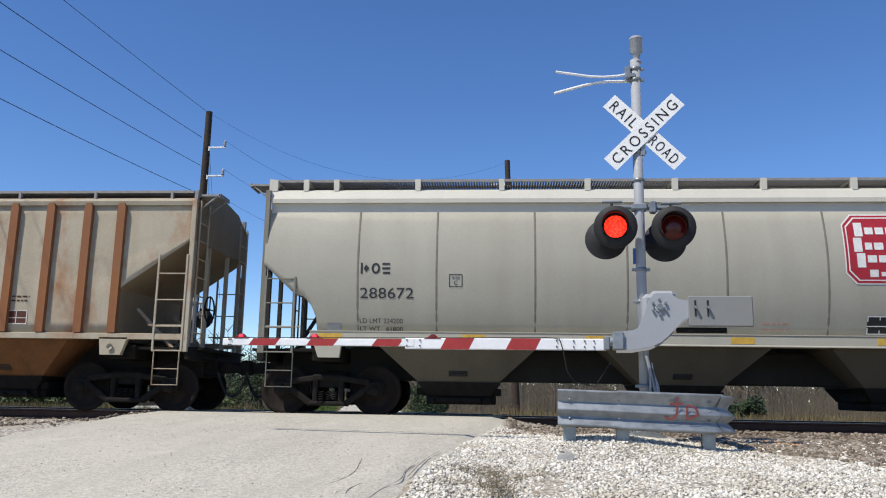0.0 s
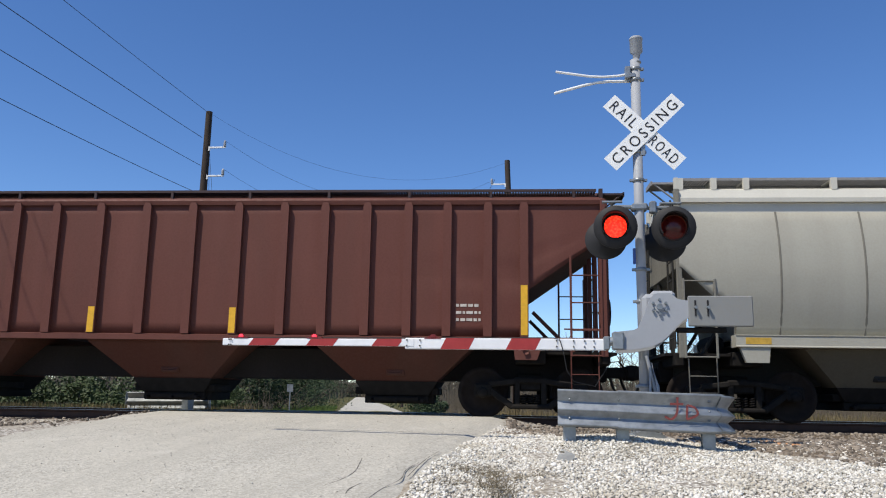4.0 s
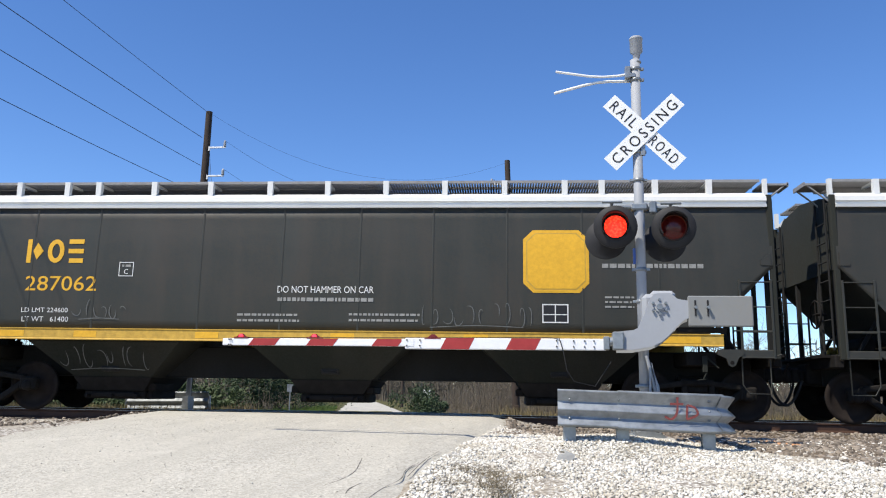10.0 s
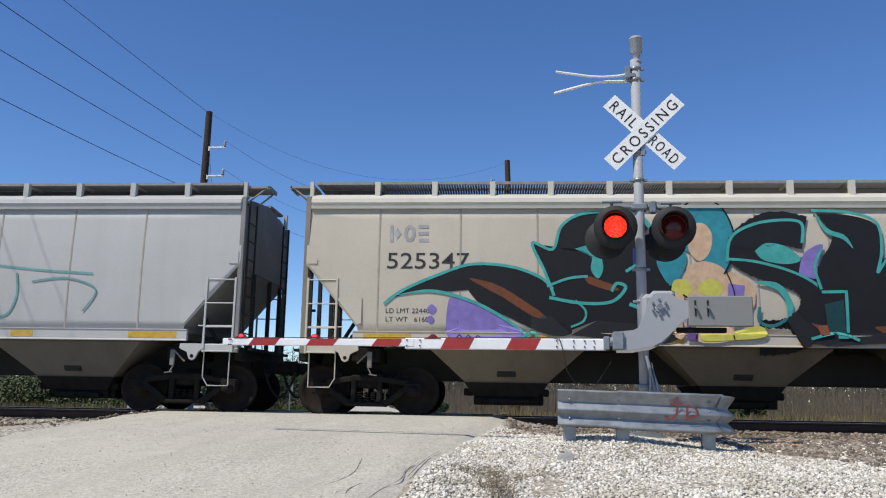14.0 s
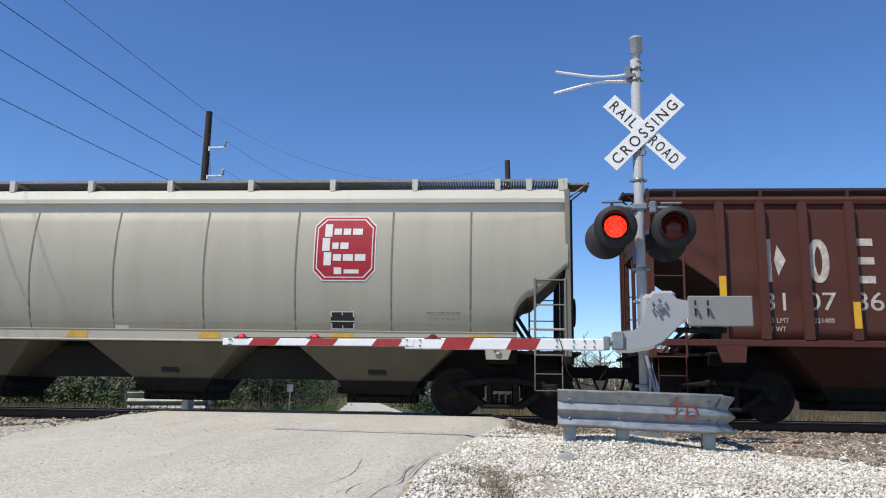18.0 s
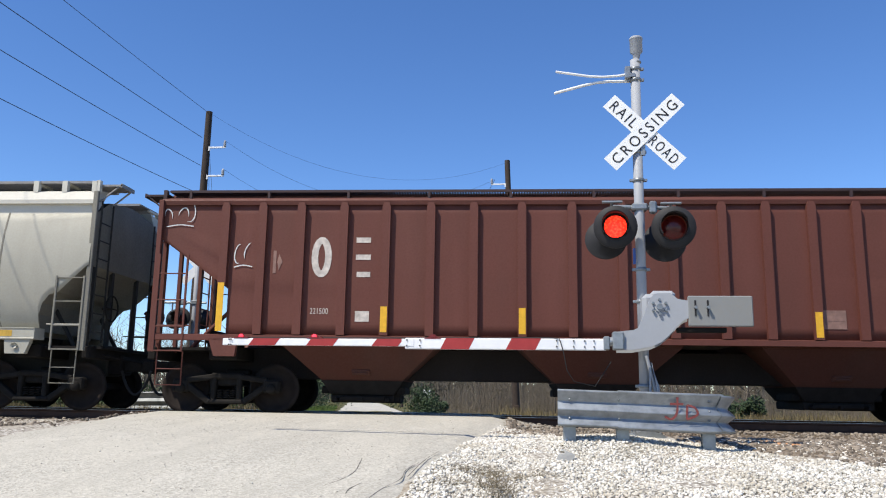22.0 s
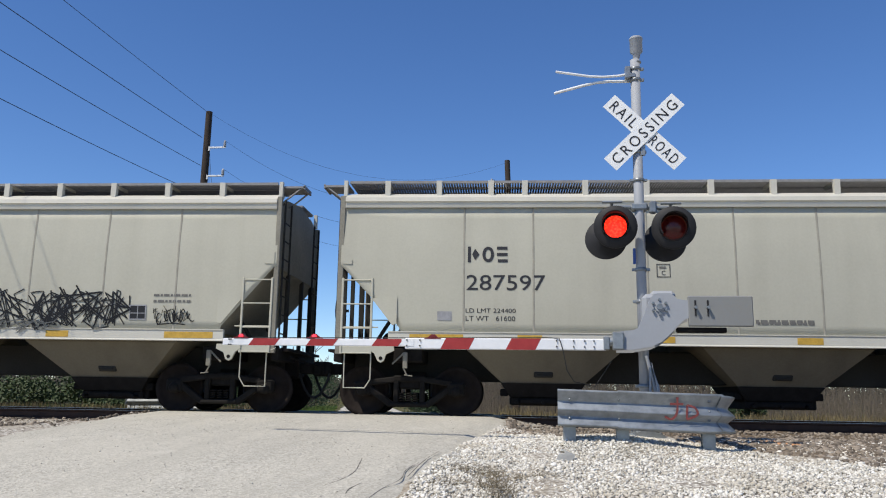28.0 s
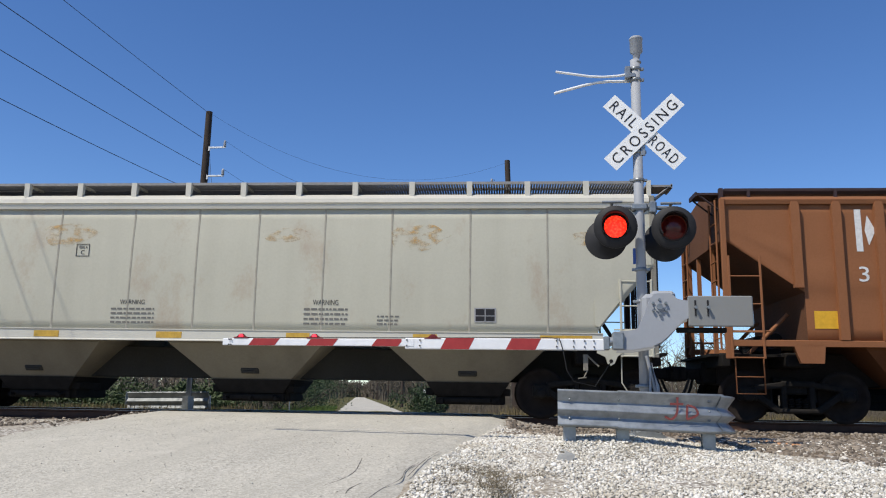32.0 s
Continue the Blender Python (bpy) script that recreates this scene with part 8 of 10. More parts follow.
rib_strip(w16, -1.47, 1.47, 0.16, 0.50, M["yellow"])
rib_strip(w16, 1.34, 1.48, 0.13, 0.49, M["yellow"])
rib_strip(w16, 6.89, 1.50, 0.15, 0.94, M["yellow"])
patch(w16, "ribbed", 4.11, 1.62, 0.48, 0.35, M["peach"], "label_plate")
patch(w16, "ribbed", -6.90, 1.65, 0.24, 0.13, M["brown_dark"], "label_plate")
graffiti(w16, "ribbed", -8.27, 3.09, 1.14, 0.80, "whiteline", 95)
graffiti(w16, "ribbed", -5.56, 0.83, 1.93, 0.49, "chalk", 96)
graffiti(w16, "ribbed", -0.96, 0.89, 1.41, 0.37, "chalk", 97)
blocks(w22, "ribbed", -6.07, 3.10, 0.45, 0.79, M["whitepaint"], 1)
lettering("3", w22, M["whitepaint"], -6.03, 2.54, 0.18, 0.28, "ribbed", name="car_lettering", bold=0.002)
patch(w22, "ribbed", -6.87, 1.68, 0.46, 0.32, M["yellow"], "label_plate")
text_bars(w0, "ribbed", 4.67, 2.07, 0.54, 0.11, M["brown_dark"], 2)
stencil_panel(w0, "ribbed", 4.75, 1.62, 0.45, 0.28, M["brown_dark"])
rust_stain(w21, "straight", -4.12, 3.13, 1.55, 0.57)
rust_stain(w21, "straight", 0.31, 3.24, 1.34, 0.33)
rust_stain(w21, "straight", 2.75, 3.07, 1.61, 0.60)
rust_stain(w21, "straight", -7.10, 3.18, 0.63, 0.38)
rust_stain(w21, "straight", 6.33, 3.18, 0.81, 0.32)
painted(w9, "straight", "airbrushed purple and pink oval mural with black arcs", (
    ("fill", "s_pink", [(-0.62, 2.26), (-0.52, 2.58), (-0.04, 2.58), (0.41, 2.61), (0.70, 2.46), (0.75, 2.06), (0.60, 1.82), (0.45, 1.43), (-0.34, 1.42), (-0.56, 1.84)]),
    ("fill", "s_violet", [(-0.56, 2.88), (-0.28, 3.06), (0.22, 3.12), (0.55, 3.06), (0.72, 2.67), (0.40, 2.82), (-0.04, 2.89), (-0.36, 2.82)]),
    ("fill", "s_white", [(0.02, 2.65), (0.23, 2.86), (0.59, 2.82), (0.53, 2.63), (0.19, 2.56)]),
    ("fill", "s_purple", [(-0.76, 2.39), (-0.66, 2.71), (-0.28, 2.78), (-0.12, 2.48), (-0.22, 2.09), (-0.58, 2.05)]),
    ("fill", "s_purple", [(0.05, 2.46), (0.15, 2.71), (0.51, 2.78), (0.76, 2.59), (0.73, 2.23), (0.45, 2.10), (0.16, 2.14)]),
    ("fill", "s_socket", [(-0.71, 2.41), (-0.62, 2.65), (-0.31, 2.70), (-0.18, 2.48), (-0.26, 2.17), (-0.55, 2.11)]),
    ("fill", "s_socket", [(0.11, 2.46), (0.19, 2.66), (0.49, 2.72), (0.70, 2.57), (0.68, 2.27), (0.44, 2.16), (0.20, 2.20)]),
    ("fill", "s_white", [(-0.11, 2.51), (-0.02, 2.61), (0.09, 2.48), (0.03, 2.26), (-0.08, 2.31)]),
    ("fill", "s_dkteal", [(-0.18, 2.05), (-0.08, 2.24), (0.07, 2.24), (0.18, 2.05), (0.12, 1.65), (-0.11, 1.65)]),
    ("fill", "s_grey", [(-0.12, 2.00), (-0.01, 2.14), (0.09, 2.00), (-0.01, 1.84)]),
    ("fill", "s_dkgrey", [(-0.54, 1.77), (-0.24, 1.65), (0.29, 1.65), (0.51, 1.82), (0.54, 1.41), (-0.47, 1.40)]),
    ("fill", "s_purple", [(-0.58, 1.99), (-0.37, 2.05), (-0.24, 1.75), (-0.49, 1.71)]),
    ("fill", "s_purple", [(0.28, 1.99), (0.60, 2.06), (0.56, 1.78), (0.33, 1.74)]),
    ("fill", "s_pink", [(0.39, 2.10), (0.66, 2.14), (0.68, 2.01), (0.43, 1.97)]),
    ("hatch", "s_black", [(-0.47, 1.68), (0.50, 1.41)], 18, 0.04),
    ("line", "s_black", [(-0.78, 2.26), (-0.88, 2.80), (-0.86, 3.43), (-0.70, 3.76), (-0.49, 3.90)], 0.06, 0.3),
    ("line", "s_black", [(0.76, 2.37), (0.86, 2.91), (0.86, 3.36), (0.75, 3.71), (0.57, 3.88)], 0.05, 0.3),
    ("line", "s_black", [(-1.21, 3.88), (-0.87, 3.87), (-0.49, 3.89)], 0.06),
    ("line", "s_black", [(0.57, 3.89), (1.02, 3.87), (1.57, 3.88)], 0.06),
    ("fill", "s_black", [(-0.49, 1.33), (0.50, 1.34), (0.43, 1.14), (0.24, 1.01), (-0.21, 1.00), (-0.40, 1.13)]),
    ("zig", "s_red", [(-1.11, 1.70), (-1.07, 1.99), (-0.94, 1.77), (-0.82, 1.99), (-0.79, 1.73)], 0.03),
    ("line", "s_red", [(-0.71, 1.92), (-0.62, 1.96), (-0.58, 1.81), (-0.68, 1.77), (-0.71, 1.92)], 0.03),
    ("line", "s_red", [(-1.13, 1.65), (-0.82, 1.68), (-0.50, 1.66)], 0.025),
))
painted(w9, "straight", "faint teal outline graffiti", (
    ("line", "s_fadedteal", [(1.38, 1.75), (1.31, 1.98), (1.41, 2.43), (1.96, 2.70), (2.69, 2.81), (3.20, 2.75), (4.02, 2.67), (5.03, 2.61)], 0.045),
    ("line", "s_fadedteal", [(1.41, 2.42), (2.06, 2.51), (2.78, 2.49), (2.88, 2.28)], 0.04),
    ("line", "s_fadedteal", [(1.84, 1.70), (1.93, 2.22), (2.35, 2.49)], 0.04),
    ("line", "s_fadedteal", [(2.53, 2.09), (3.00, 2.02), (3.06, 2.70)], 0.04),
    ("line", "s_fadedteal", [(3.49, 2.62), (3.53, 2.18), (3.38, 1.82), (3.07, 1.74)], 0.045),
    ("line", "s_fadedteal", [(1.69, 2.01), (1.95, 2.28), (2.37, 2.36)], 0.03),
    ("zig", "s_fadedteal", [(2.26, 2.02), (2.47, 2.33), (2.78, 2.37), (2.79, 1.86)], 0.03),
    ("line", "s_fadedteal", [(1.38, 1.70), (2.15, 1.73), (2.46, 1.86)], 0.03),
    ("line", "s_fadedteal", [(3.81, 2.45), (4.52, 2.52), (5.12, 2.30), (4.89, 1.88)], 0.035),
))
painted(w5, "tall", "pale teal block graffiti with brown inner lines", (
    ("fill", "s_pale", [(-5.69, 1.36), (-5.49, 1.61), (-4.95, 1.79), (-4.30, 1.69), (-3.85, 1.40), (-4.71, 1.33)]),
    ("fill", "s_pale", [(-4.73, 2.70), (-4.35, 2.79), (-3.74, 2.70), (-3.41, 2.41), (-3.45, 2.14), (-3.64, 1.98), (-3.17, 1.80), (-3.32, 1.40), (-3.96, 1.37), (-4.41, 1.76), (-4.67, 2.24)]),
    ("fill", "s_pale", [(-3.42, 2.25), (-3.31, 2.63), (-2.93, 2.82), (-2.50, 2.77), (-2.26, 2.42), (-2.29, 1.83), (-2.24, 1.41), (-3.00, 1.38), (-3.20, 1.83)]),
    ("fill", "s_pale", [(-2.25, 2.26), (-2.12, 2.69), (-1.81, 2.86), (-1.43, 2.78), (-1.24, 2.37), (-1.32, 1.84), (-1.21, 1.40), (-2.15, 1.39)]),
    ("fill", "s_pale", [(-1.26, 1.42), (-1.11, 2.05), (-0.85, 2.59), (-0.64, 2.76), (-0.37, 2.70), (-0.11, 2.22), (0.19, 1.91), (0.24, 1.46), (-0.48, 1.39)]),
    ("rays", "s_ray", [(-4.00, 2.30), (-4.02, 2.79)], 9),
    ("rays", "s_ray", [(-2.84, 2.26), (-2.86, 2.79)], 11),
    ("rays", "s_ray", [(-1.74, 2.26), (-1.75, 2.84)], 9),
    ("rays", "s_ray", [(-0.64, 2.06), (-0.64, 2.72)], 9),
    ("line", "s_dkgreen", [(-4.76, 2.72), (-4.63, 2.24), (-4.39, 1.82), (-3.94, 1.48)], 0.045),
    ("line", "s_dkgreen", [(-4.58, 1.97), (-4.13, 1.69), (-3.73, 1.52), (-3.70, 1.80), (-4.18, 2.05), (-4.43, 2.33)], 0.05),
    ("line", "s_dkgreen", [(-3.42, 2.71), (-3.39, 2.31), (-3.45, 2.09), (-2.99, 1.91), (-3.20, 1.59), (-3.34, 1.38)], 0.05),
    ("line", "s_dkgreen", [(-2.26, 2.47), (-2.29, 1.94), (-2.26, 1.39)], 0.04),
    ("line", "s_dkgreen", [(-2.15, 2.13), (-1.69, 2.10), (-1.24, 2.16)], 0.05),
    ("line", "s_dkgreen", [(-1.26, 1.40), (-1.13, 2.00), (-0.90, 2.53), (-0.64, 2.80)], 0.045),
    ("line", "s_dkgreen", [(-1.74, 2.05), (-1.86, 1.84), (-1.84, 1.40)], 0.04),
    ("line", "s_umber", [(-0.37, 2.65), (-0.22, 2.27), (0.14, 1.94), (0.20, 1.44)], 0.11),
    ("line", "s_umber", [(-0.98, 1.66), (-0.90, 2.11), (-0.73, 2.27), (-0.56, 2.01), (-0.50, 1.66), (-0.77, 1.55), (-0.98, 1.66)], 0.09),
    ("fill", "s_dkgreen", [(-0.88, 1.72), (-0.81, 2.06), (-0.69, 2.08), (-0.61, 1.74), (-0.74, 1.64)]),
    ("line", "s_umber", [(-2.88, 1.88), (-2.59, 1.94), (-2.29, 1.91)], 0.08),
    ("line", "s_umber", [(-2.97, 1.99), (-2.89, 2.13), (-2.79, 2.15)], 0.08),
    ("line", "s_umber", [(-2.86, 1.83), (-2.92, 1.64), (-2.98, 1.49)], 0.1),
    ("line", "s_umber", [(-1.76, 2.00), (-1.80, 1.73), (-1.82, 1.47)], 0.12),
    ("line", "s_umber", [(-4.21, 2.18), (-4.10, 2.23), (-4.04, 2.16)], 0.1),
    ("line", "s_umber", [(-4.03, 1.69), (-3.88, 1.63), (-3.77, 1.52)], 0.11),
))
painted(w2, "straight", "smudged green and grey graffiti", (
    ("fill", "s_mint", [(-5.49, 1.75), (-5.52, 2.47), (-5.29, 2.76), (-4.96, 2.78), (-4.64, 2.61), (-4.21, 2.72), (-4.14, 2.24), (-4.18, 1.32), (-5.15, 1.31)]),
    ("fill", "s_mint", [(-4.27, 1.81), (-4.22, 2.35), (-3.93, 2.57), (-3.56, 2.52), (-3.33, 2.19), (-3.35, 1.82), (-3.43, 1.35), (-4.11, 1.34)]),
    ("fill", "s_mint", [(-3.25, 1.82), (-3.19, 2.41), (-2.92, 2.70), (-2.48, 2.77), (-2.13, 2.58), (-2.01, 2.04), (-2.16, 1.83), (-2.05, 1.37), (-3.01, 1.36)]),
    ("fill", "s_mint", [(-2.18, 2.62), (-1.58, 2.67), (-1.63, 2.28), (-1.29, 2.15), (-1.52, 1.96), (-1.28, 1.68), (-1.36, 1.37), (-2.08, 1.37), (-2.26, 1.83), (-2.08, 2.15)]),
    ("fill", "s_green", [(-5.44, 1.80), (-5.46, 2.45), (-5.26, 2.69), (-4.98, 2.72), (-4.69, 2.57), (-4.26, 2.65), (-4.20, 2.24), (-4.25, 1.38), (-5.11, 1.35)]),
    ("fill", "s_green", [(-4.21, 1.81), (-4.16, 2.30), (-3.92, 2.50), (-3.59, 2.46), (-3.40, 2.19), (-3.40, 1.82), (-3.49, 1.41), (-4.08, 1.39)]),
    ("fill", "s_green", [(-3.19, 1.82), (-3.12, 2.36), (-2.89, 2.64), (-2.52, 2.71), (-2.19, 2.52), (-2.07, 2.04), (-2.22, 1.83), (-2.10, 1.41), (-2.95, 1.38)]),
    ("fill", "s_green", [(-2.13, 2.58), (-1.65, 2.60), (-1.70, 2.26), (-1.38, 2.15), (-1.58, 1.96), (-1.35, 1.68), (-1.41, 1.39), (-2.05, 1.39), (-2.22, 1.83), (-2.04, 2.15)]),
    ("fill", "s_smoke", [(-5.35, 1.91), (-5.35, 2.40), (-5.14, 2.61), (-4.80, 2.51), (-4.42, 2.57), (-4.33, 2.03), (-4.47, 1.49), (-5.07, 1.46)]),
    ("fill", "s_smoke", [(-4.08, 1.81), (-4.02, 2.24), (-3.81, 2.40), (-3.53, 2.25), (-3.53, 1.82), (-3.66, 1.50), (-3.98, 1.47)]),
    ("fill", "s_smoke", [(-3.06, 1.87), (-2.99, 2.34), (-2.78, 2.53), (-2.46, 2.55), (-2.23, 2.25), (-2.31, 1.83), (-2.53, 1.49), (-2.90, 1.48)]),
    ("fill", "s_smoke", [(-2.00, 2.49), (-1.76, 2.49), (-1.82, 2.04), (-1.60, 1.83), (-1.63, 1.47), (-1.94, 1.46), (-2.06, 1.83)]),
    ("fill", "s_steel", [(-3.61, 1.69), (-3.29, 1.86), (-2.97, 1.80), (-3.04, 1.42), (-3.49, 1.39)]),
    ("hatch", "s_ltgrey", [(-5.36, 2.56), (-4.30, 1.44)], 46, 0.02),
    ("hatch", "s_green", [(-4.08, 2.35), (-3.49, 1.45)], 22, 0.025),
    ("hatch", "s_grey", [(-3.11, 2.57), (-2.16, 1.46)], 46, 0.02),
    ("hatch", "s_dkgreen", [(-2.13, 2.52), (-1.36, 1.42)], 34, 0.025),
    ("hatch", "s_dkgreen", [(-5.46, 2.45), (-4.25, 1.38)], 26, 0.02),
    ("fill", "s_white", [(-4.80, 1.96), (-4.65, 2.07), (-4.54, 1.92), (-4.64, 1.79)]),
    ("fill", "s_white", [(-3.70, 1.92), (-3.61, 2.07), (-3.51, 1.90)]),
    ("fill", "s_mint", [(-2.28, 1.96), (-2.19, 2.13), (-2.05, 2.00), (-2.13, 1.83)]),
    ("line", "s_green", [(-2.99, 2.36), (-2.77, 2.14), (-2.61, 2.36), (-2.78, 2.52)], 0.06),
    ("line", "s_green", [(-2.76, 2.04), (-2.50, 2.25), (-2.22, 1.99)], 0.06),
    ("dots", "s_smoke", [(-3.43, 2.46), (-3.19, 1.82)], 14, 0.025),
    ("dots", "s_smoke", [(-1.48, 1.94), (-0.73, 1.53)], 14, 0.02),
))
painted(w2, "straight", "pale blue outlined graffiti with red flecks", (
    ("fill", "s_blue", [(0.45, 1.60), (0.43, 2.12), (0.75, 2.41), (1.13, 2.48), (1.39, 2.23), (1.49, 1.80), (1.48, 1.46), (0.93, 1.39), (0.51, 1.39)]),
    ("fill", "s_blue", [(1.32, 1.80), (1.49, 2.15), (1.82, 2.19), (1.84, 2.42), (2.24, 2.44), (2.22, 1.96), (2.50, 1.89), (2.59, 1.49), (2.03, 1.40), (1.46, 1.40)]),
    ("fill", "s_blue", [(2.51, 1.47), (2.49, 2.03), (2.74, 2.32), (3.02, 2.32), (3.19, 2.17), (3.19, 2.41), (3.54, 2.43), (3.48, 2.12), (3.80, 2.00), (3.78, 2.25), (4.10, 2.26), (4.08, 1.82), (4.22, 1.42)]),
    ("fill", "s_blue", [(4.12, 1.42), (4.21, 1.72), (4.48, 1.98), (4.82, 1.95), (5.06, 1.71), (5.01, 1.43)]),
    ("fill", "s_grey", [(0.86, 1.67), (0.77, 2.14), (0.99, 2.39), (1.26, 2.21), (1.32, 1.80), (1.19, 1.50)]),
    ("fill", "s_grey", [(1.48, 1.78), (1.59, 2.04), (1.81, 2.07), (1.96, 1.81), (1.80, 1.57)]),
    ("fill", "s_grey", [(1.93, 2.30), (2.12, 2.34), (2.13, 1.49), (1.95, 1.49)], 1),
    ("fill", "s_grey", [(2.65, 1.54), (2.69, 2.03), (2.91, 2.23), (3.14, 2.03), (3.11, 1.52)]),
    ("fill", "s_grey", [(3.26, 2.31), (3.46, 2.35), (3.43, 1.95), (3.78, 1.76), (3.96, 1.56), (3.53, 1.66), (3.31, 1.82)]),
    ("fill", "s_dkgrey", [(4.28, 1.45), (4.32, 1.70), (4.54, 1.87), (4.78, 1.83), (4.94, 1.67), (4.90, 1.45)]),
    ("fill", "s_grey", [(3.83, 2.14), (4.02, 2.19), (4.02, 1.67), (3.89, 1.82)], 1),
    ("fill", "s_blue", [(0.90, 1.80), (1.02, 1.96), (1.18, 1.80), (1.14, 1.58)]),
    ("fill", "s_blue", [(2.82, 1.71), (2.92, 1.92), (3.05, 1.73), (2.97, 1.55)]),
    ("line", "s_navy", [(0.44, 1.45), (0.42, 2.12), (0.74, 2.42), (1.13, 2.50), (1.40, 2.23), (1.49, 1.91)], 0.035),
    ("line", "s_navy", [(1.32, 1.84), (1.49, 2.15), (1.83, 2.21), (1.84, 2.43), (2.24, 2.45), (2.22, 1.96), (2.50, 1.89)], 0.035),
    ("line", "s_navy", [(2.49, 1.81), (2.53, 2.11), (2.76, 2.33), (3.18, 2.18)], 0.035),
    ("zig", "s_navy", [(3.18, 2.16), (3.19, 2.42), (3.54, 2.44), (3.49, 2.10), (3.80, 1.99), (3.78, 2.26), (4.10, 2.27), (4.08, 1.82), (4.24, 1.61)], 0.035),
    ("line", "s_navy", [(4.17, 1.61), (4.48, 1.99), (4.86, 1.96), (5.07, 1.71), (4.92, 1.41)], 0.04),
    ("line", "s_navy", [(2.26, 2.13), (2.41, 2.35), (2.58, 2.30), (2.48, 2.08), (2.32, 1.97)], 0.03),
    ("dots", "s_red", [(0.46, 2.45), (0.76, 2.18)], 5, 0.05),
    ("dots", "s_red", [(1.75, 2.29), (2.09, 2.08)], 6, 0.06),
    ("dots", "s_red", [(2.63, 2.35), (2.91, 2.14)], 5, 0.05),
    ("dots", "s_red", [(3.94, 2.20), (4.21, 1.99)], 5, 0.05),
    ("dots", "s_dkgrey", [(-0.27, 2.44), (0.48, 1.58)], 18, 0.025),
    ("dots", "s_green", [(1.29, 2.56), (2.75, 2.03)], 12, 0.03),
    ("dots", "s_dkgrey", [(5.01, 2.04), (5.34, 1.52)], 10, 0.02),
    ("dots", "s_white", [(0.75, 2.39), (4.07, 1.51)], 24, 0.018),
))
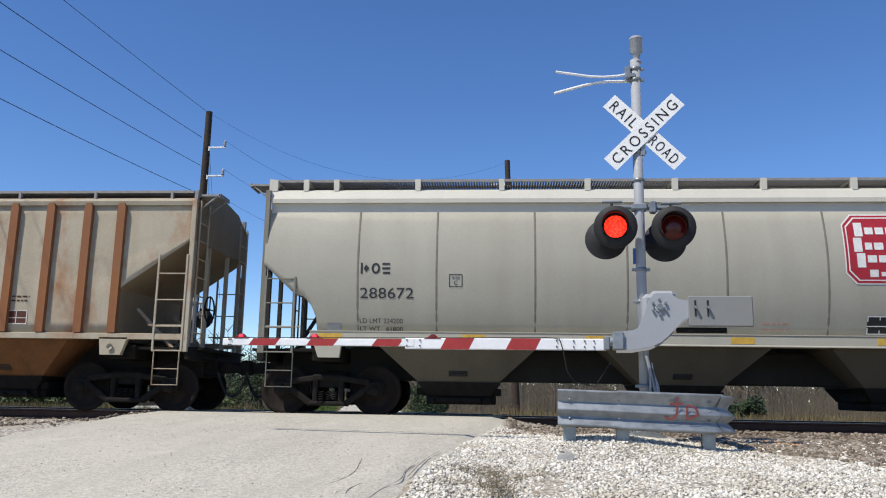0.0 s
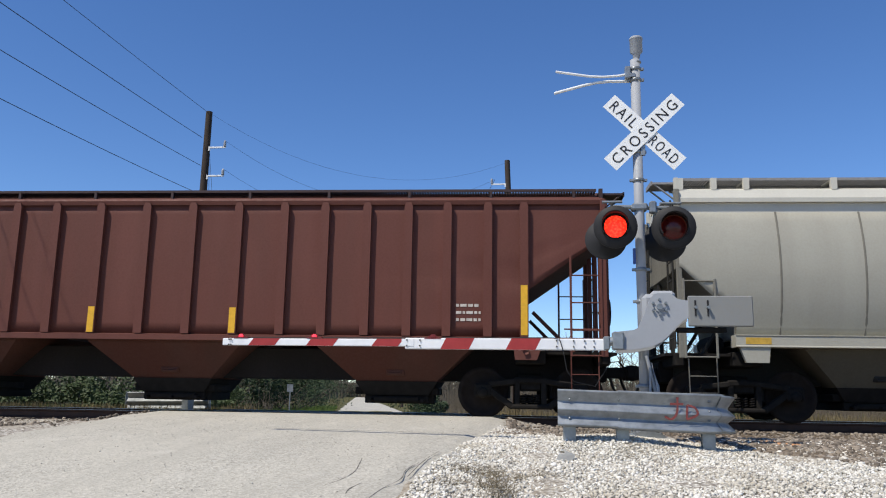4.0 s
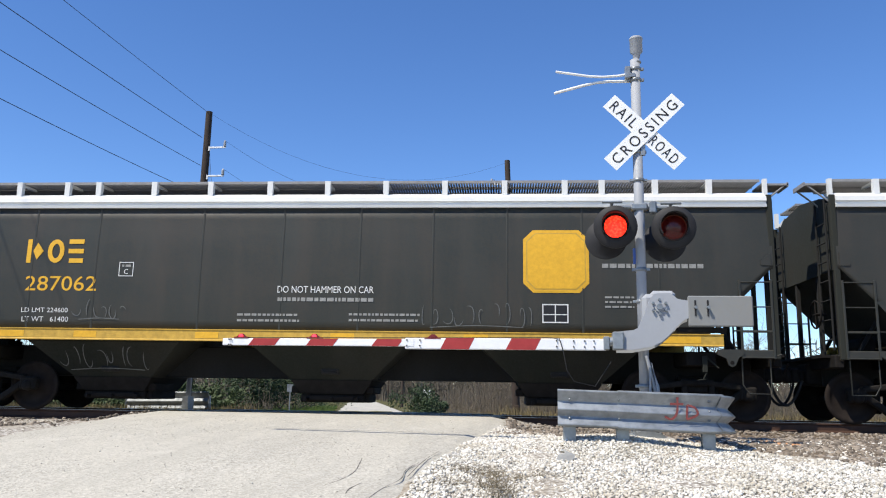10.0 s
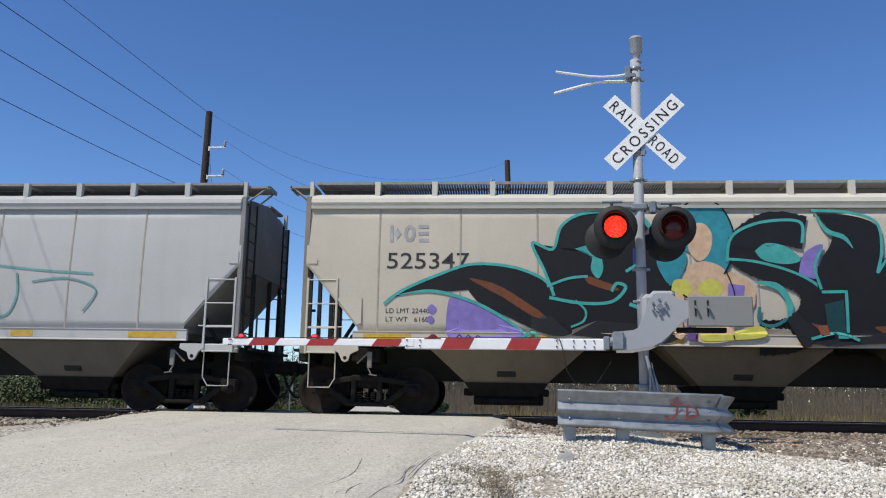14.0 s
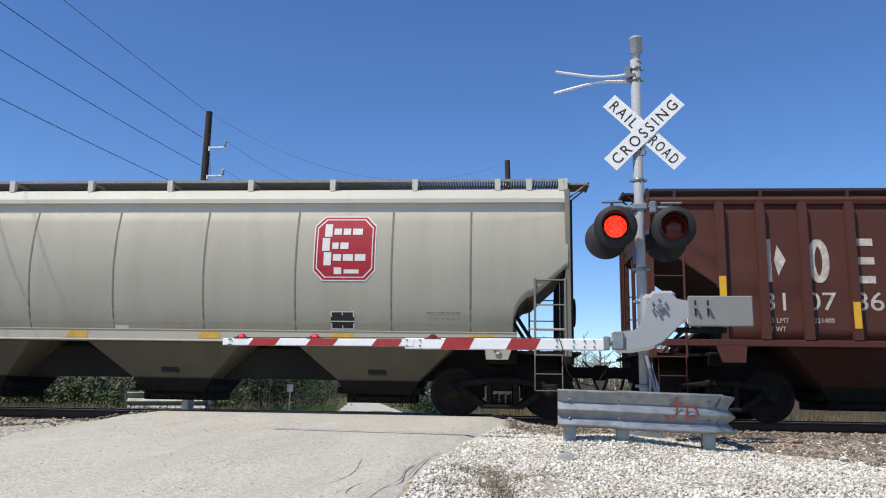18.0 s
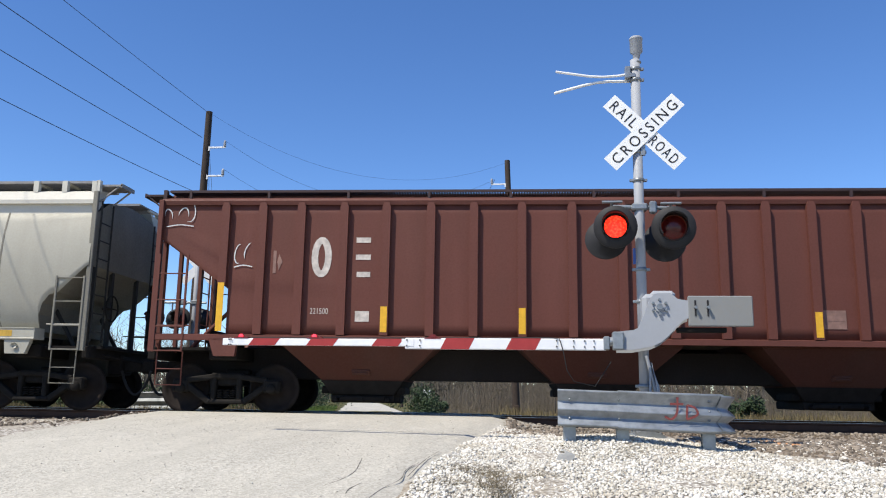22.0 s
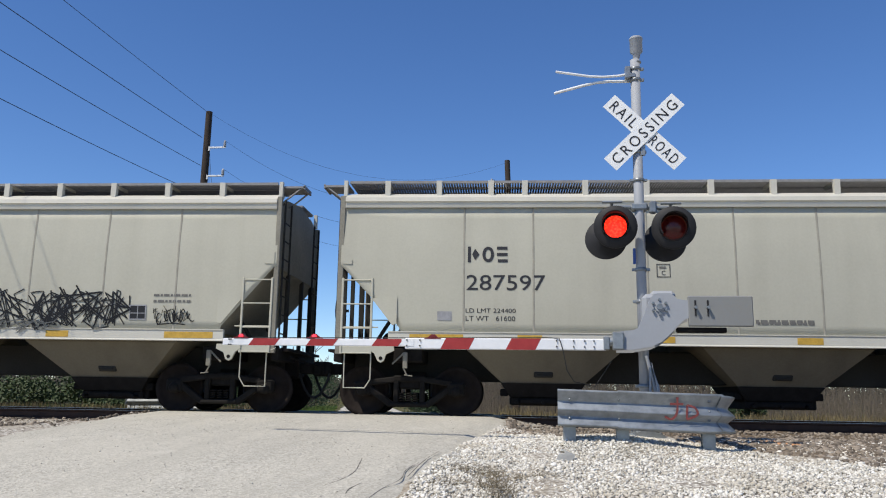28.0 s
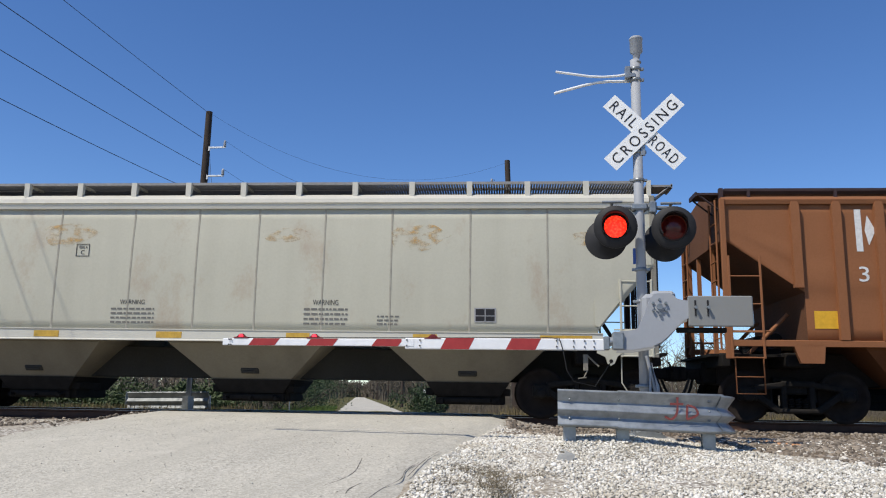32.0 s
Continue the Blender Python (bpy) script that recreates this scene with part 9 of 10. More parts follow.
painted(w8, "long", "turquoise and dark teal bubble graffiti edged in white", (
    ("line", "s_lime", [(-4.88, 1.47), (-4.85, 1.96), (-4.71, 2.56), (-4.45, 2.81), (-4.16, 2.74), (-3.89, 2.80), (-3.66, 2.66), (-3.33, 2.81), (-2.99, 2.71), (-2.66, 2.70), (-2.23, 2.76), (-1.90, 2.81), (-1.65, 2.59), (-1.34, 2.47), (-1.08, 2.60), (-0.87, 2.73), (-0.64, 2.71), (-0.55, 2.36), (-0.65, 1.94), (-0.59, 1.49)], 0.13),
    ("fill", "s_cyan", [(-4.86, 1.49), (-4.85, 1.92), (-4.68, 2.54), (-4.44, 2.78), (-4.10, 2.70), (-3.77, 2.76), (-3.68, 1.35), (-4.56, 1.34)], 3),
    ("fill", "s_cyan", [(-3.99, 2.73), (-3.65, 2.63), (-3.33, 2.77), (-2.99, 2.69), (-2.81, 1.36), (-3.90, 1.35)], 3),
    ("fill", "s_cyan", [(-3.10, 2.70), (-2.66, 2.67), (-2.23, 2.72), (-1.90, 2.78), (-1.73, 1.38), (-3.03, 1.36)], 3),
    ("fill", "s_cyan", [(-1.95, 2.74), (-1.65, 2.57), (-1.34, 2.44), (-1.05, 2.57), (-0.86, 2.70), (-0.66, 2.68), (-0.58, 2.36), (-0.68, 1.94), (-0.63, 1.49), (-1.09, 1.38), (-1.84, 1.37)], 3),
    ("fill", "s_dkteal", [(-4.84, 1.52), (-4.83, 1.96), (-4.57, 2.21), (-4.17, 2.08), (-3.88, 1.93), (-3.85, 1.40), (-4.56, 1.37)], 3),
    ("fill", "s_dkteal", [(-3.94, 1.96), (-3.50, 2.02), (-3.18, 2.11), (-2.85, 2.07), (-2.81, 1.38), (-3.90, 1.37)], 3),
    ("fill", "s_dkteal", [(-2.90, 2.05), (-2.52, 2.03), (-2.04, 2.14), (-1.71, 2.09), (-1.63, 1.40), (-2.81, 1.38)], 3),
    ("fill", "s_dkteal", [(-1.76, 2.03), (-1.33, 2.06), (-0.99, 2.25), (-0.72, 2.60), (-0.65, 2.36), (-0.71, 1.96), (-0.65, 1.57), (-1.31, 1.40), (-1.68, 1.42)], 3),
    ("fill", "s_teal2", [(-4.81, 1.42), (-4.59, 1.71), (-3.92, 1.65), (-3.90, 1.35)]),
    ("fill", "s_teal2", [(-3.88, 1.37), (-3.59, 1.68), (-2.88, 1.65), (-2.83, 1.36)]),
    ("fill", "s_teal2", [(-2.76, 1.39), (-2.50, 1.65), (-1.75, 1.69), (-1.73, 1.38)]),
    ("fill", "s_teal2", [(-1.65, 1.40), (-1.32, 1.72), (-0.73, 1.64), (-0.77, 1.39)]),
    ("hatch", "s_cyan", [(-4.80, 2.28), (-3.94, 1.96)], 14, 0.05),
    ("hatch", "s_cyan", [(-3.85, 2.23), (-2.95, 1.92)], 18, 0.05),
    ("hatch", "s_cyan", [(-2.86, 2.24), (-1.76, 1.93)], 20, 0.05),
    ("line", "s_white", [(-4.92, 1.41), (-4.91, 1.90), (-4.71, 2.21), (-4.34, 2.19), (-4.03, 1.93), (-3.89, 1.64), (-3.83, 1.33)], 0.055),
    ("line", "s_white", [(-4.39, 2.40), (-4.07, 2.23), (-3.63, 2.26), (-3.34, 2.28)], 0.05),
    ("line", "s_white", [(-3.86, 2.74), (-3.92, 2.23), (-3.80, 1.80), (-3.90, 1.35)], 0.05),
    ("line", "s_white", [(-3.33, 1.36), (-3.10, 1.49), (-3.19, 1.86), (-3.31, 2.13), (-3.15, 2.40)], 0.05),
    ("line", "s_white", [(-2.89, 2.37), (-2.93, 1.86), (-3.10, 1.40)], 0.05),
    ("line", "s_white", [(-2.81, 2.33), (-2.42, 2.29), (-2.18, 2.19), (-2.01, 1.90), (-2.17, 1.48), (-2.49, 1.37)], 0.05),
    ("line", "s_white", [(-2.53, 2.68), (-2.53, 2.14), (-2.46, 1.76), (-2.62, 1.37)], 0.045),
    ("line", "s_white", [(-1.88, 2.25), (-1.61, 1.98), (-1.53, 1.66), (-1.76, 1.40)], 0.05),
    ("line", "s_white", [(-1.64, 2.14), (-1.22, 1.91), (-0.79, 1.96), (-0.56, 2.15), (-0.57, 2.38)], 0.05),
    ("line", "s_white", [(-1.32, 1.82), (-0.95, 1.91), (-0.69, 1.99)], 0.04),
    ("line", "s_white", [(-4.98, 1.36), (-4.12, 1.33), (-2.81, 1.35), (-1.52, 1.36), (-0.78, 1.45), (-0.62, 1.83)], 0.05),
    ("line", "s_white", [(-1.56, 2.55), (-1.29, 2.42), (-1.00, 2.55), (-0.70, 2.69), (-0.57, 2.47)], 0.035),
    ("dots", "s_black", [(-4.46, 2.74), (-4.20, 2.45)], 4, 0.05),
    ("dots", "s_black", [(-3.77, 2.65), (-3.51, 2.54)], 4, 0.05),
    ("dots", "s_black", [(-3.30, 2.70), (-2.82, 2.51)], 6, 0.045),
    ("dots", "s_black", [(-2.17, 2.71), (-1.89, 2.57)], 5, 0.04),
    ("dots", "s_black", [(-1.65, 2.55), (-1.43, 2.38)], 4, 0.05),
    ("dots", "s_cyan", [(-1.76, 2.09), (-0.78, 1.62)], 9, 0.035),
    ("line", "s_lime", [(-3.14, 2.94), (-3.04, 3.01), (-2.93, 2.94), (-3.02, 2.86), (-3.14, 2.94)], 0.035),
    ("dots", "s_lime", [(-5.09, 2.45), (-4.66, 1.90)], 10, 0.03),
    ("dots", "s_lime", [(-0.69, 2.04), (-0.20, 1.62)], 10, 0.03),
))
painted(w8, "long", "blue flame-like graffiti with black and brown edges", (
    ("line", "s_brown", [(0.61, 2.67), (0.22, 2.58), (0.02, 2.25), (0.16, 1.91), (0.40, 1.63), (0.28, 1.39), (-0.05, 1.43)], 0.35, 0.12),
    ("line", "s_black", [(0.67, 2.66), (0.27, 2.57), (0.08, 2.24), (0.21, 1.90), (0.45, 1.62), (0.34, 1.38), (0.00, 1.42)], 0.31, 0.14),
    ("line", "s_sky", [(0.61, 2.67), (0.22, 2.58), (0.02, 2.25), (0.16, 1.91), (0.40, 1.63), (0.28, 1.39), (-0.05, 1.43)], 0.2, 0.16),
    ("line", "s_brown", [(0.34, 2.15), (0.46, 2.28), (0.77, 2.30), (1.06, 1.97), (1.23, 1.61), (1.46, 1.40)], 0.39, 0.12),
    ("line", "s_black", [(0.39, 2.14), (0.52, 2.27), (0.83, 2.29), (1.11, 1.96), (1.29, 1.60), (1.52, 1.39)], 0.35, 0.14),
    ("line", "s_sky", [(0.34, 2.15), (0.46, 2.28), (0.77, 2.30), (1.06, 1.97), (1.23, 1.61), (1.46, 1.40)], 0.24, 0.16),
    ("line", "s_brown", [(1.41, 2.68), (1.11, 2.48), (1.07, 2.13), (1.29, 1.70), (1.57, 1.43)], 0.35, 0.12),
    ("line", "s_black", [(1.47, 2.67), (1.17, 2.47), (1.12, 2.12), (1.35, 1.69), (1.62, 1.42)], 0.31, 0.14),
    ("line", "s_sky", [(1.41, 2.68), (1.11, 2.48), (1.07, 2.13), (1.29, 1.70), (1.57, 1.43)], 0.2, 0.16),
    ("line", "s_brown", [(1.87, 2.66), (1.53, 2.50), (1.46, 2.13), (1.68, 1.73), (1.87, 1.45), (1.74, 1.39)], 0.35, 0.12),
    ("line", "s_black", [(1.93, 2.65), (1.59, 2.49), (1.52, 2.12), (1.74, 1.72), (1.92, 1.44), (1.80, 1.38)], 0.31, 0.14),
    ("line", "s_sky", [(1.87, 2.66), (1.53, 2.50), (1.46, 2.13), (1.68, 1.73), (1.87, 1.45), (1.74, 1.39)], 0.2, 0.16),
    ("line", "s_brown", [(2.38, 2.64), (2.03, 2.57), (1.87, 2.24), (2.09, 1.86), (2.15, 1.52), (1.79, 1.41)], 0.37, 0.12),
    ("line", "s_black", [(2.43, 2.63), (2.09, 2.56), (1.93, 2.23), (2.14, 1.85), (2.20, 1.51), (1.84, 1.40)], 0.33, 0.14),
    ("line", "s_sky", [(2.38, 2.64), (2.03, 2.57), (1.87, 2.24), (2.09, 1.86), (2.15, 1.52), (1.79, 1.41)], 0.22, 0.16),
    ("line", "s_brown", [(2.10, 2.33), (2.36, 2.10), (2.60, 2.08), (2.86, 2.44), (3.18, 2.66)], 0.33, 0.12),
    ("line", "s_black", [(2.15, 2.32), (2.41, 2.09), (2.65, 2.07), (2.92, 2.43), (3.24, 2.65)], 0.29, 0.14),
    ("line", "s_sky", [(2.10, 2.33), (2.36, 2.10), (2.60, 2.08), (2.86, 2.44), (3.18, 2.66)], 0.18, 0.16),
    ("line", "s_brown", [(3.66, 2.66), (3.25, 2.53), (3.14, 2.14), (3.32, 1.76), (3.31, 1.49), (2.86, 1.46)], 0.37, 0.12),
    ("line", "s_black", [(3.71, 2.65), (3.31, 2.52), (3.19, 2.13), (3.37, 1.75), (3.36, 1.48), (2.91, 1.45)], 0.33, 0.14),
    ("line", "s_sky", [(3.66, 2.66), (3.25, 2.53), (3.14, 2.14), (3.32, 1.76), (3.31, 1.49), (2.86, 1.46)], 0.22, 0.16),
    ("line", "s_brown", [(3.79, 2.51), (3.43, 2.30), (3.36, 1.97), (3.62, 1.66), (4.07, 1.54)], 0.35, 0.12),
    ("line", "s_black", [(3.84, 2.50), (3.49, 2.29), (3.41, 1.96), (3.68, 1.65), (4.12, 1.53)], 0.31, 0.14),
    ("line", "s_sky", [(3.79, 2.51), (3.43, 2.30), (3.36, 1.97), (3.62, 1.66), (4.07, 1.54)], 0.2, 0.16),
    ("line", "s_brown", [(4.17, 1.60), (4.53, 1.77), (4.63, 2.10), (4.44, 2.32), (4.10, 2.15)], 0.33, 0.12),
    ("line", "s_black", [(4.22, 1.59), (4.59, 1.76), (4.69, 2.09), (4.49, 2.31), (4.15, 2.14)], 0.29, 0.14),
    ("line", "s_sky", [(4.17, 1.60), (4.53, 1.77), (4.63, 2.10), (4.44, 2.32), (4.10, 2.15)], 0.18, 0.16),
    ("line", "s_brown", [(4.84, 2.35), (4.70, 2.11), (4.74, 1.82)], 0.25, 0.12),
    ("line", "s_black", [(4.89, 2.34), (4.75, 2.10), (4.80, 1.81)], 0.21, 0.14),
    ("line", "s_sky", [(4.84, 2.35), (4.70, 2.11), (4.74, 1.82)], 0.1, 0.16),
    ("dots", "s_white", [(-0.08, 2.67), (4.64, 1.42)], 46, 0.022),
    ("dots", "s_brown", [(0.02, 2.84), (4.84, 2.69)], 12, 0.05),
    ("fill", "s_brown", [(1.64, 2.85), (1.73, 2.94), (1.83, 2.87), (1.75, 2.78)]),
    ("fill", "s_brown", [(2.98, 2.86), (3.09, 2.94), (3.17, 2.87), (3.08, 2.79)]),
    ("fill", "s_brown", [(1.25, 2.02), (1.33, 2.10), (1.43, 2.01), (1.34, 1.93)]),
    ("fill", "s_brown", [(2.45, 1.82), (2.60, 1.95), (2.76, 1.77), (2.62, 1.61)]),
    ("line", "s_black", [(5.39, 2.00), (5.06, 1.97), (5.25, 1.84), (5.00, 1.78), (5.38, 1.66)], 0.14),
    ("line", "s_sky", [(5.39, 2.00), (5.06, 1.97), (5.25, 1.84), (5.00, 1.78), (5.38, 1.66)], 0.07),
    ("line", "s_black", [(5.50, 2.00), (5.44, 1.70), (5.75, 1.68), (5.71, 2.00)], 0.14),
    ("line", "s_sky", [(5.50, 2.00), (5.44, 1.70), (5.75, 1.68), (5.71, 2.00)], 0.07),
    ("line", "s_black", [(5.98, 2.02), (5.79, 1.85), (5.90, 1.67), (6.08, 1.83), (5.98, 2.02)], 0.14),
    ("line", "s_sky", [(5.98, 2.02), (5.79, 1.85), (5.90, 1.67), (6.08, 1.83), (5.98, 2.02)], 0.07),
    ("zig", "s_brown", [(6.26, 2.11), (6.37, 1.85), (6.44, 2.17), (6.52, 1.87), (6.65, 2.08), (6.78, 1.90), (6.89, 2.12)], 0.03),
))
painted(w10, "straight", "wide black, teal and violet painted mural", (
    ("fill", "s_violet", [(-5.26, 1.59), (-5.23, 2.02), (-5.13, 2.20), (-4.67, 2.08), (-4.16, 1.82), (-3.82, 1.48), (-4.55, 1.42), (-5.15, 1.45)]),
    ("fill", "s_violet", [(-5.62, 1.97), (-5.53, 2.06), (-5.43, 1.97), (-5.52, 1.87)]),
    ("fill", "s_violet", [(-5.63, 1.77), (-5.55, 1.85), (-5.47, 1.77), (-5.54, 1.70)]),
    ("fill", "s_black", [(-6.36, 2.15), (-5.92, 2.38), (-5.27, 2.65), (-4.73, 2.81), (-4.60, 2.41), (-5.25, 2.30), (-5.91, 2.28)], 4),
    ("fill", "s_black", [(-5.05, 2.70), (-4.73, 2.81), (-4.07, 2.77), (-3.41, 2.50), (-2.97, 2.18), (-2.80, 1.83), (-2.95, 1.53), (-3.37, 1.51), (-4.03, 1.80), (-4.69, 2.14)]),
    ("fill", "s_black", [(-3.29, 2.20), (-3.43, 2.68), (-3.63, 3.21), (-3.27, 3.10), (-3.09, 3.56), (-2.77, 3.76), (-2.25, 3.83), (-1.76, 3.78), (-1.49, 3.51), (-1.27, 2.96), (-1.79, 2.26), (-2.64, 2.04)], 3),
    ("fill", "s_black", [(-2.95, 1.51), (-2.96, 1.99), (-2.65, 2.42), (-1.80, 2.48), (-1.22, 2.91), (-1.10, 2.37), (-1.05, 1.45), (-1.99, 1.42)]),
    ("line", "s_rust", [(-4.82, 2.55), (-4.27, 2.33), (-3.71, 1.98), (-3.27, 1.70)], 0.16, 0.3),
    ("line", "s_rust", [(-2.70, 2.58), (-2.44, 2.47), (-2.06, 2.35)], 0.14, 0.3),
    ("line", "s_dkteal", [(-3.49, 1.82), (-3.27, 1.67)], 0.12),
    ("line", "s_teal", [(-6.43, 2.06), (-6.08, 2.32), (-5.38, 2.63), (-4.78, 2.82), (-4.07, 2.78), (-3.52, 2.59), (-3.27, 2.36)], 0.055),
    ("line", "s_teal", [(-6.18, 2.23), (-5.52, 2.31), (-4.80, 2.13), (-4.19, 1.82), (-3.75, 1.48), (-3.90, 1.40)], 0.06, 0.2),
    ("line", "s_teal", [(-3.25, 2.23), (-3.43, 2.71), (-3.65, 3.23), (-3.27, 3.11), (-3.11, 3.54), (-2.77, 3.78), (-2.20, 3.84), (-1.73, 3.76), (-1.57, 3.34), (-1.67, 2.91), (-1.93, 2.69)], 0.055),
    ("line", "s_teal", [(-1.69, 3.83), (-1.47, 3.56), (-1.31, 3.02), (-1.14, 2.43)], 0.09, 0.4),
    ("fill", "s_teal", [(-2.86, 3.12), (-2.56, 3.19), (-2.21, 3.12), (-2.36, 3.01), (-2.34, 2.74), (-2.44, 2.56), (-2.57, 2.73), (-2.56, 2.99)]),
    ("line", "s_teal", [(-3.34, 2.20), (-2.75, 2.10), (-2.20, 2.13), (-1.94, 2.39), (-2.10, 2.47), (-2.20, 2.32)], 0.06),
    ("line", "s_teal", [(-3.38, 2.41), (-2.98, 2.56), (-2.63, 2.60)], 0.05),
    ("line", "s_teal", [(-1.88, 2.09), (-1.62, 1.95), (-1.63, 1.63), (-2.03, 1.42)], 0.07),
    ("line", "s_teal", [(-2.86, 2.15), (-2.68, 1.96), (-2.72, 1.77), (-2.95, 1.66)], 0.04),
    ("line", "s_teal", [(-3.95, 1.40), (-3.64, 1.56), (-3.56, 1.40)], 0.05),
    ("fill", "s_hair", [(-1.21, 3.23), (-1.04, 3.69), (-0.69, 4.02), (-0.26, 4.00), (-0.02, 3.67), (0.05, 3.13), (-0.16, 2.68), (-0.69, 3.02)]),
    ("fill", "s_hair", [(-0.91, 3.23), (-0.82, 2.89), (-1.08, 2.43), (-1.29, 2.65), (-1.36, 2.93), (-1.10, 3.00)]),
    ("fill", "s_hair", [(-0.26, 3.23), (-0.02, 3.34), (-0.09, 2.70), (-0.21, 2.80)]),
    ("fill", "s_skin", [(-0.81, 3.34), (-0.69, 3.58), (-0.47, 3.60), (-0.34, 3.39), (-0.40, 3.06), (-0.59, 2.89), (-0.76, 3.06)]),
    ("fill", "s_skin", [(-0.82, 2.80), (-0.48, 2.89), (-0.13, 2.72), (0.01, 2.27), (-0.09, 1.85), (-0.04, 1.46), (-0.72, 1.43), (-0.66, 2.01), (-0.91, 2.27)]),
    ("line", "s_skin", [(-0.15, 2.64), (0.22, 2.43), (0.26, 2.12), (-0.03, 1.70)], 0.2, 0.1),
    ("line", "s_skin", [(-0.95, 2.37), (-1.03, 1.90), (-0.99, 1.45)], 0.18, 0.1),
    ("fill", "s_yellow", [(-1.12, 2.35), (-1.06, 2.53), (-0.85, 2.54), (-0.74, 2.35), (-0.89, 2.23)]),
    ("fill", "s_yellow", [(-0.66, 2.33), (-0.57, 2.50), (-0.34, 2.55), (-0.19, 2.40), (-0.34, 2.21)]),
    ("fill", "s_yellow", [(-0.64, 1.62), (-0.12, 1.60), (0.44, 1.71), (0.50, 1.51), (-0.12, 1.44), (-0.59, 1.43)]),
    ("fill", "s_violet", [(-0.09, 2.48), (0.20, 2.44), (0.15, 2.09), (-0.13, 2.13)], 1),
    ("fill", "s_purple", [(-0.86, 2.00), (-0.72, 1.85), (-0.68, 1.43), (-0.88, 1.43)], 1),
    ("line", "s_black", [(-1.21, 3.23), (-1.04, 3.70), (-0.69, 4.03), (-0.26, 4.01), (-0.01, 3.67), (0.06, 3.13), (-0.16, 2.65)], 0.03),
    ("line", "s_black", [(-0.13, 2.72), (0.01, 2.27), (-0.09, 1.85), (-0.04, 1.46)], 0.025),
    ("line", "s_black", [(-0.91, 2.27), (-0.66, 2.01), (-0.72, 1.45)], 0.025),
    ("line", "s_black", [(1.32, 3.43), (0.77, 3.52), (0.30, 3.28), (0.26, 3.01), (0.77, 2.80), (1.26, 2.59), (1.47, 2.27), (1.37, 1.85), (0.97, 1.55), (0.45, 1.50)], 0.62),
    ("fill", "s_teal", [(0.41, 3.08), (0.62, 3.23), (0.96, 3.17), (1.22, 2.93), (0.97, 2.84), (0.56, 2.91)]),
    ("line", "s_teal", [(0.37, 2.51), (0.78, 2.42), (0.97, 2.11), (0.93, 1.78)], 0.12, 0.3),
    ("line", "s_teal", [(-0.10, 2.88), (-0.00, 3.34), (0.42, 3.59), (0.96, 3.67), (1.28, 3.60), (1.26, 3.23)], 0.055),
    ("line", "s_teal", [(-0.08, 2.93), (0.43, 2.88), (1.07, 2.69), (1.50, 2.43), (1.62, 2.11), (1.54, 1.89)], 0.05),
    ("line", "s_bluegreen", [(0.44, 2.05), (0.43, 1.79), (0.66, 1.71), (0.92, 1.84)], 0.06),
    ("fill", "s_violet", [(1.16, 2.67), (1.28, 3.04), (1.62, 3.21), (1.52, 2.86), (1.47, 2.57)]),
    ("fill", "s_black", [(1.55, 3.80), (2.13, 3.76), (2.61, 3.56), (2.67, 3.02), (2.56, 2.65), (1.91, 2.38), (1.54, 2.80), (1.81, 3.34)], 3),
    ("fill", "s_black", [(1.50, 2.80), (2.60, 2.91), (2.97, 3.13), (3.33, 3.22), (3.69, 3.02), (3.91, 2.49), (3.77, 2.07), (2.43, 1.86), (1.55, 2.06)], 3),
    ("fill", "s_black", [(1.50, 2.16), (2.54, 2.28), (3.78, 2.23), (4.09, 1.87), (3.85, 1.43), (2.53, 1.41), (1.29, 1.41)], 3),
    ("line", "s_rust", [(1.18, 1.74), (1.50, 1.64), (1.81, 1.69)], 0.18, 0.3),
    ("line", "s_rust", [(2.43, 1.70), (2.74, 1.65), (3.05, 1.76)], 0.12, 0.3),
    ("line", "s_teal", [(1.47, 3.85), (2.13, 3.81), (2.60, 3.62), (2.65, 3.13), (2.54, 2.68)], 0.055),
    ("line", "s_teal", [(2.54, 2.68), (2.80, 3.02), (3.10, 3.24)], 0.05),
    ("line", "s_teal", [(1.52, 3.80), (1.71, 3.47), (2.00, 3.34), (2.15, 3.13)], 0.09, 0.4),
    ("line", "s_teal", [(1.60, 3.13), (1.45, 2.80), (1.54, 2.38)], 0.05),
    ("zig", "s_teal", [(1.54, 2.33), (1.97, 2.34), (1.96, 1.52), (1.76, 1.52)], 0.055),
    ("fill", "s_dkteal", [(1.58, 2.11), (1.91, 2.19), (1.93, 1.59), (1.62, 1.56)], 1),
    ("line", "s_teal", [(2.88, 2.57), (3.17, 2.72), (3.65, 2.77)], 0.12, 0.4),
    ("line", "s_teal", [(3.43, 2.53), (3.68, 2.60), (3.99, 2.58)], 0.09, 0.3),
    ("fill", "s_teal", [(2.69, 2.36), (3.02, 2.32), (3.45, 2.18), (3.70, 1.91), (3.22, 2.07), (2.89, 2.11)]),
    ("line", "s_teal", [(2.73, 2.28), (2.76, 2.01), (2.86, 1.84)], 0.08, 0.3),
    ("fill", "s_teal", [(3.03, 2.02), (3.24, 2.03), (3.59, 1.45), (3.24, 1.43)], 1),
    ("line", "s_teal", [(3.07, 1.76), (2.84, 1.44)], 0.05),
    ("line", "s_teal", [(1.29, 1.48), (1.76, 1.59), (2.12, 1.46)], 0.05),
    ("fill", "s_violet", [(4.09, 2.41), (4.10, 2.81), (4.41, 2.88), (4.67, 2.62), (4.52, 2.43)]),
    ("fill", "s_violet", [(4.66, 2.89), (4.75, 2.95), (4.86, 2.88), (4.75, 2.81)]),
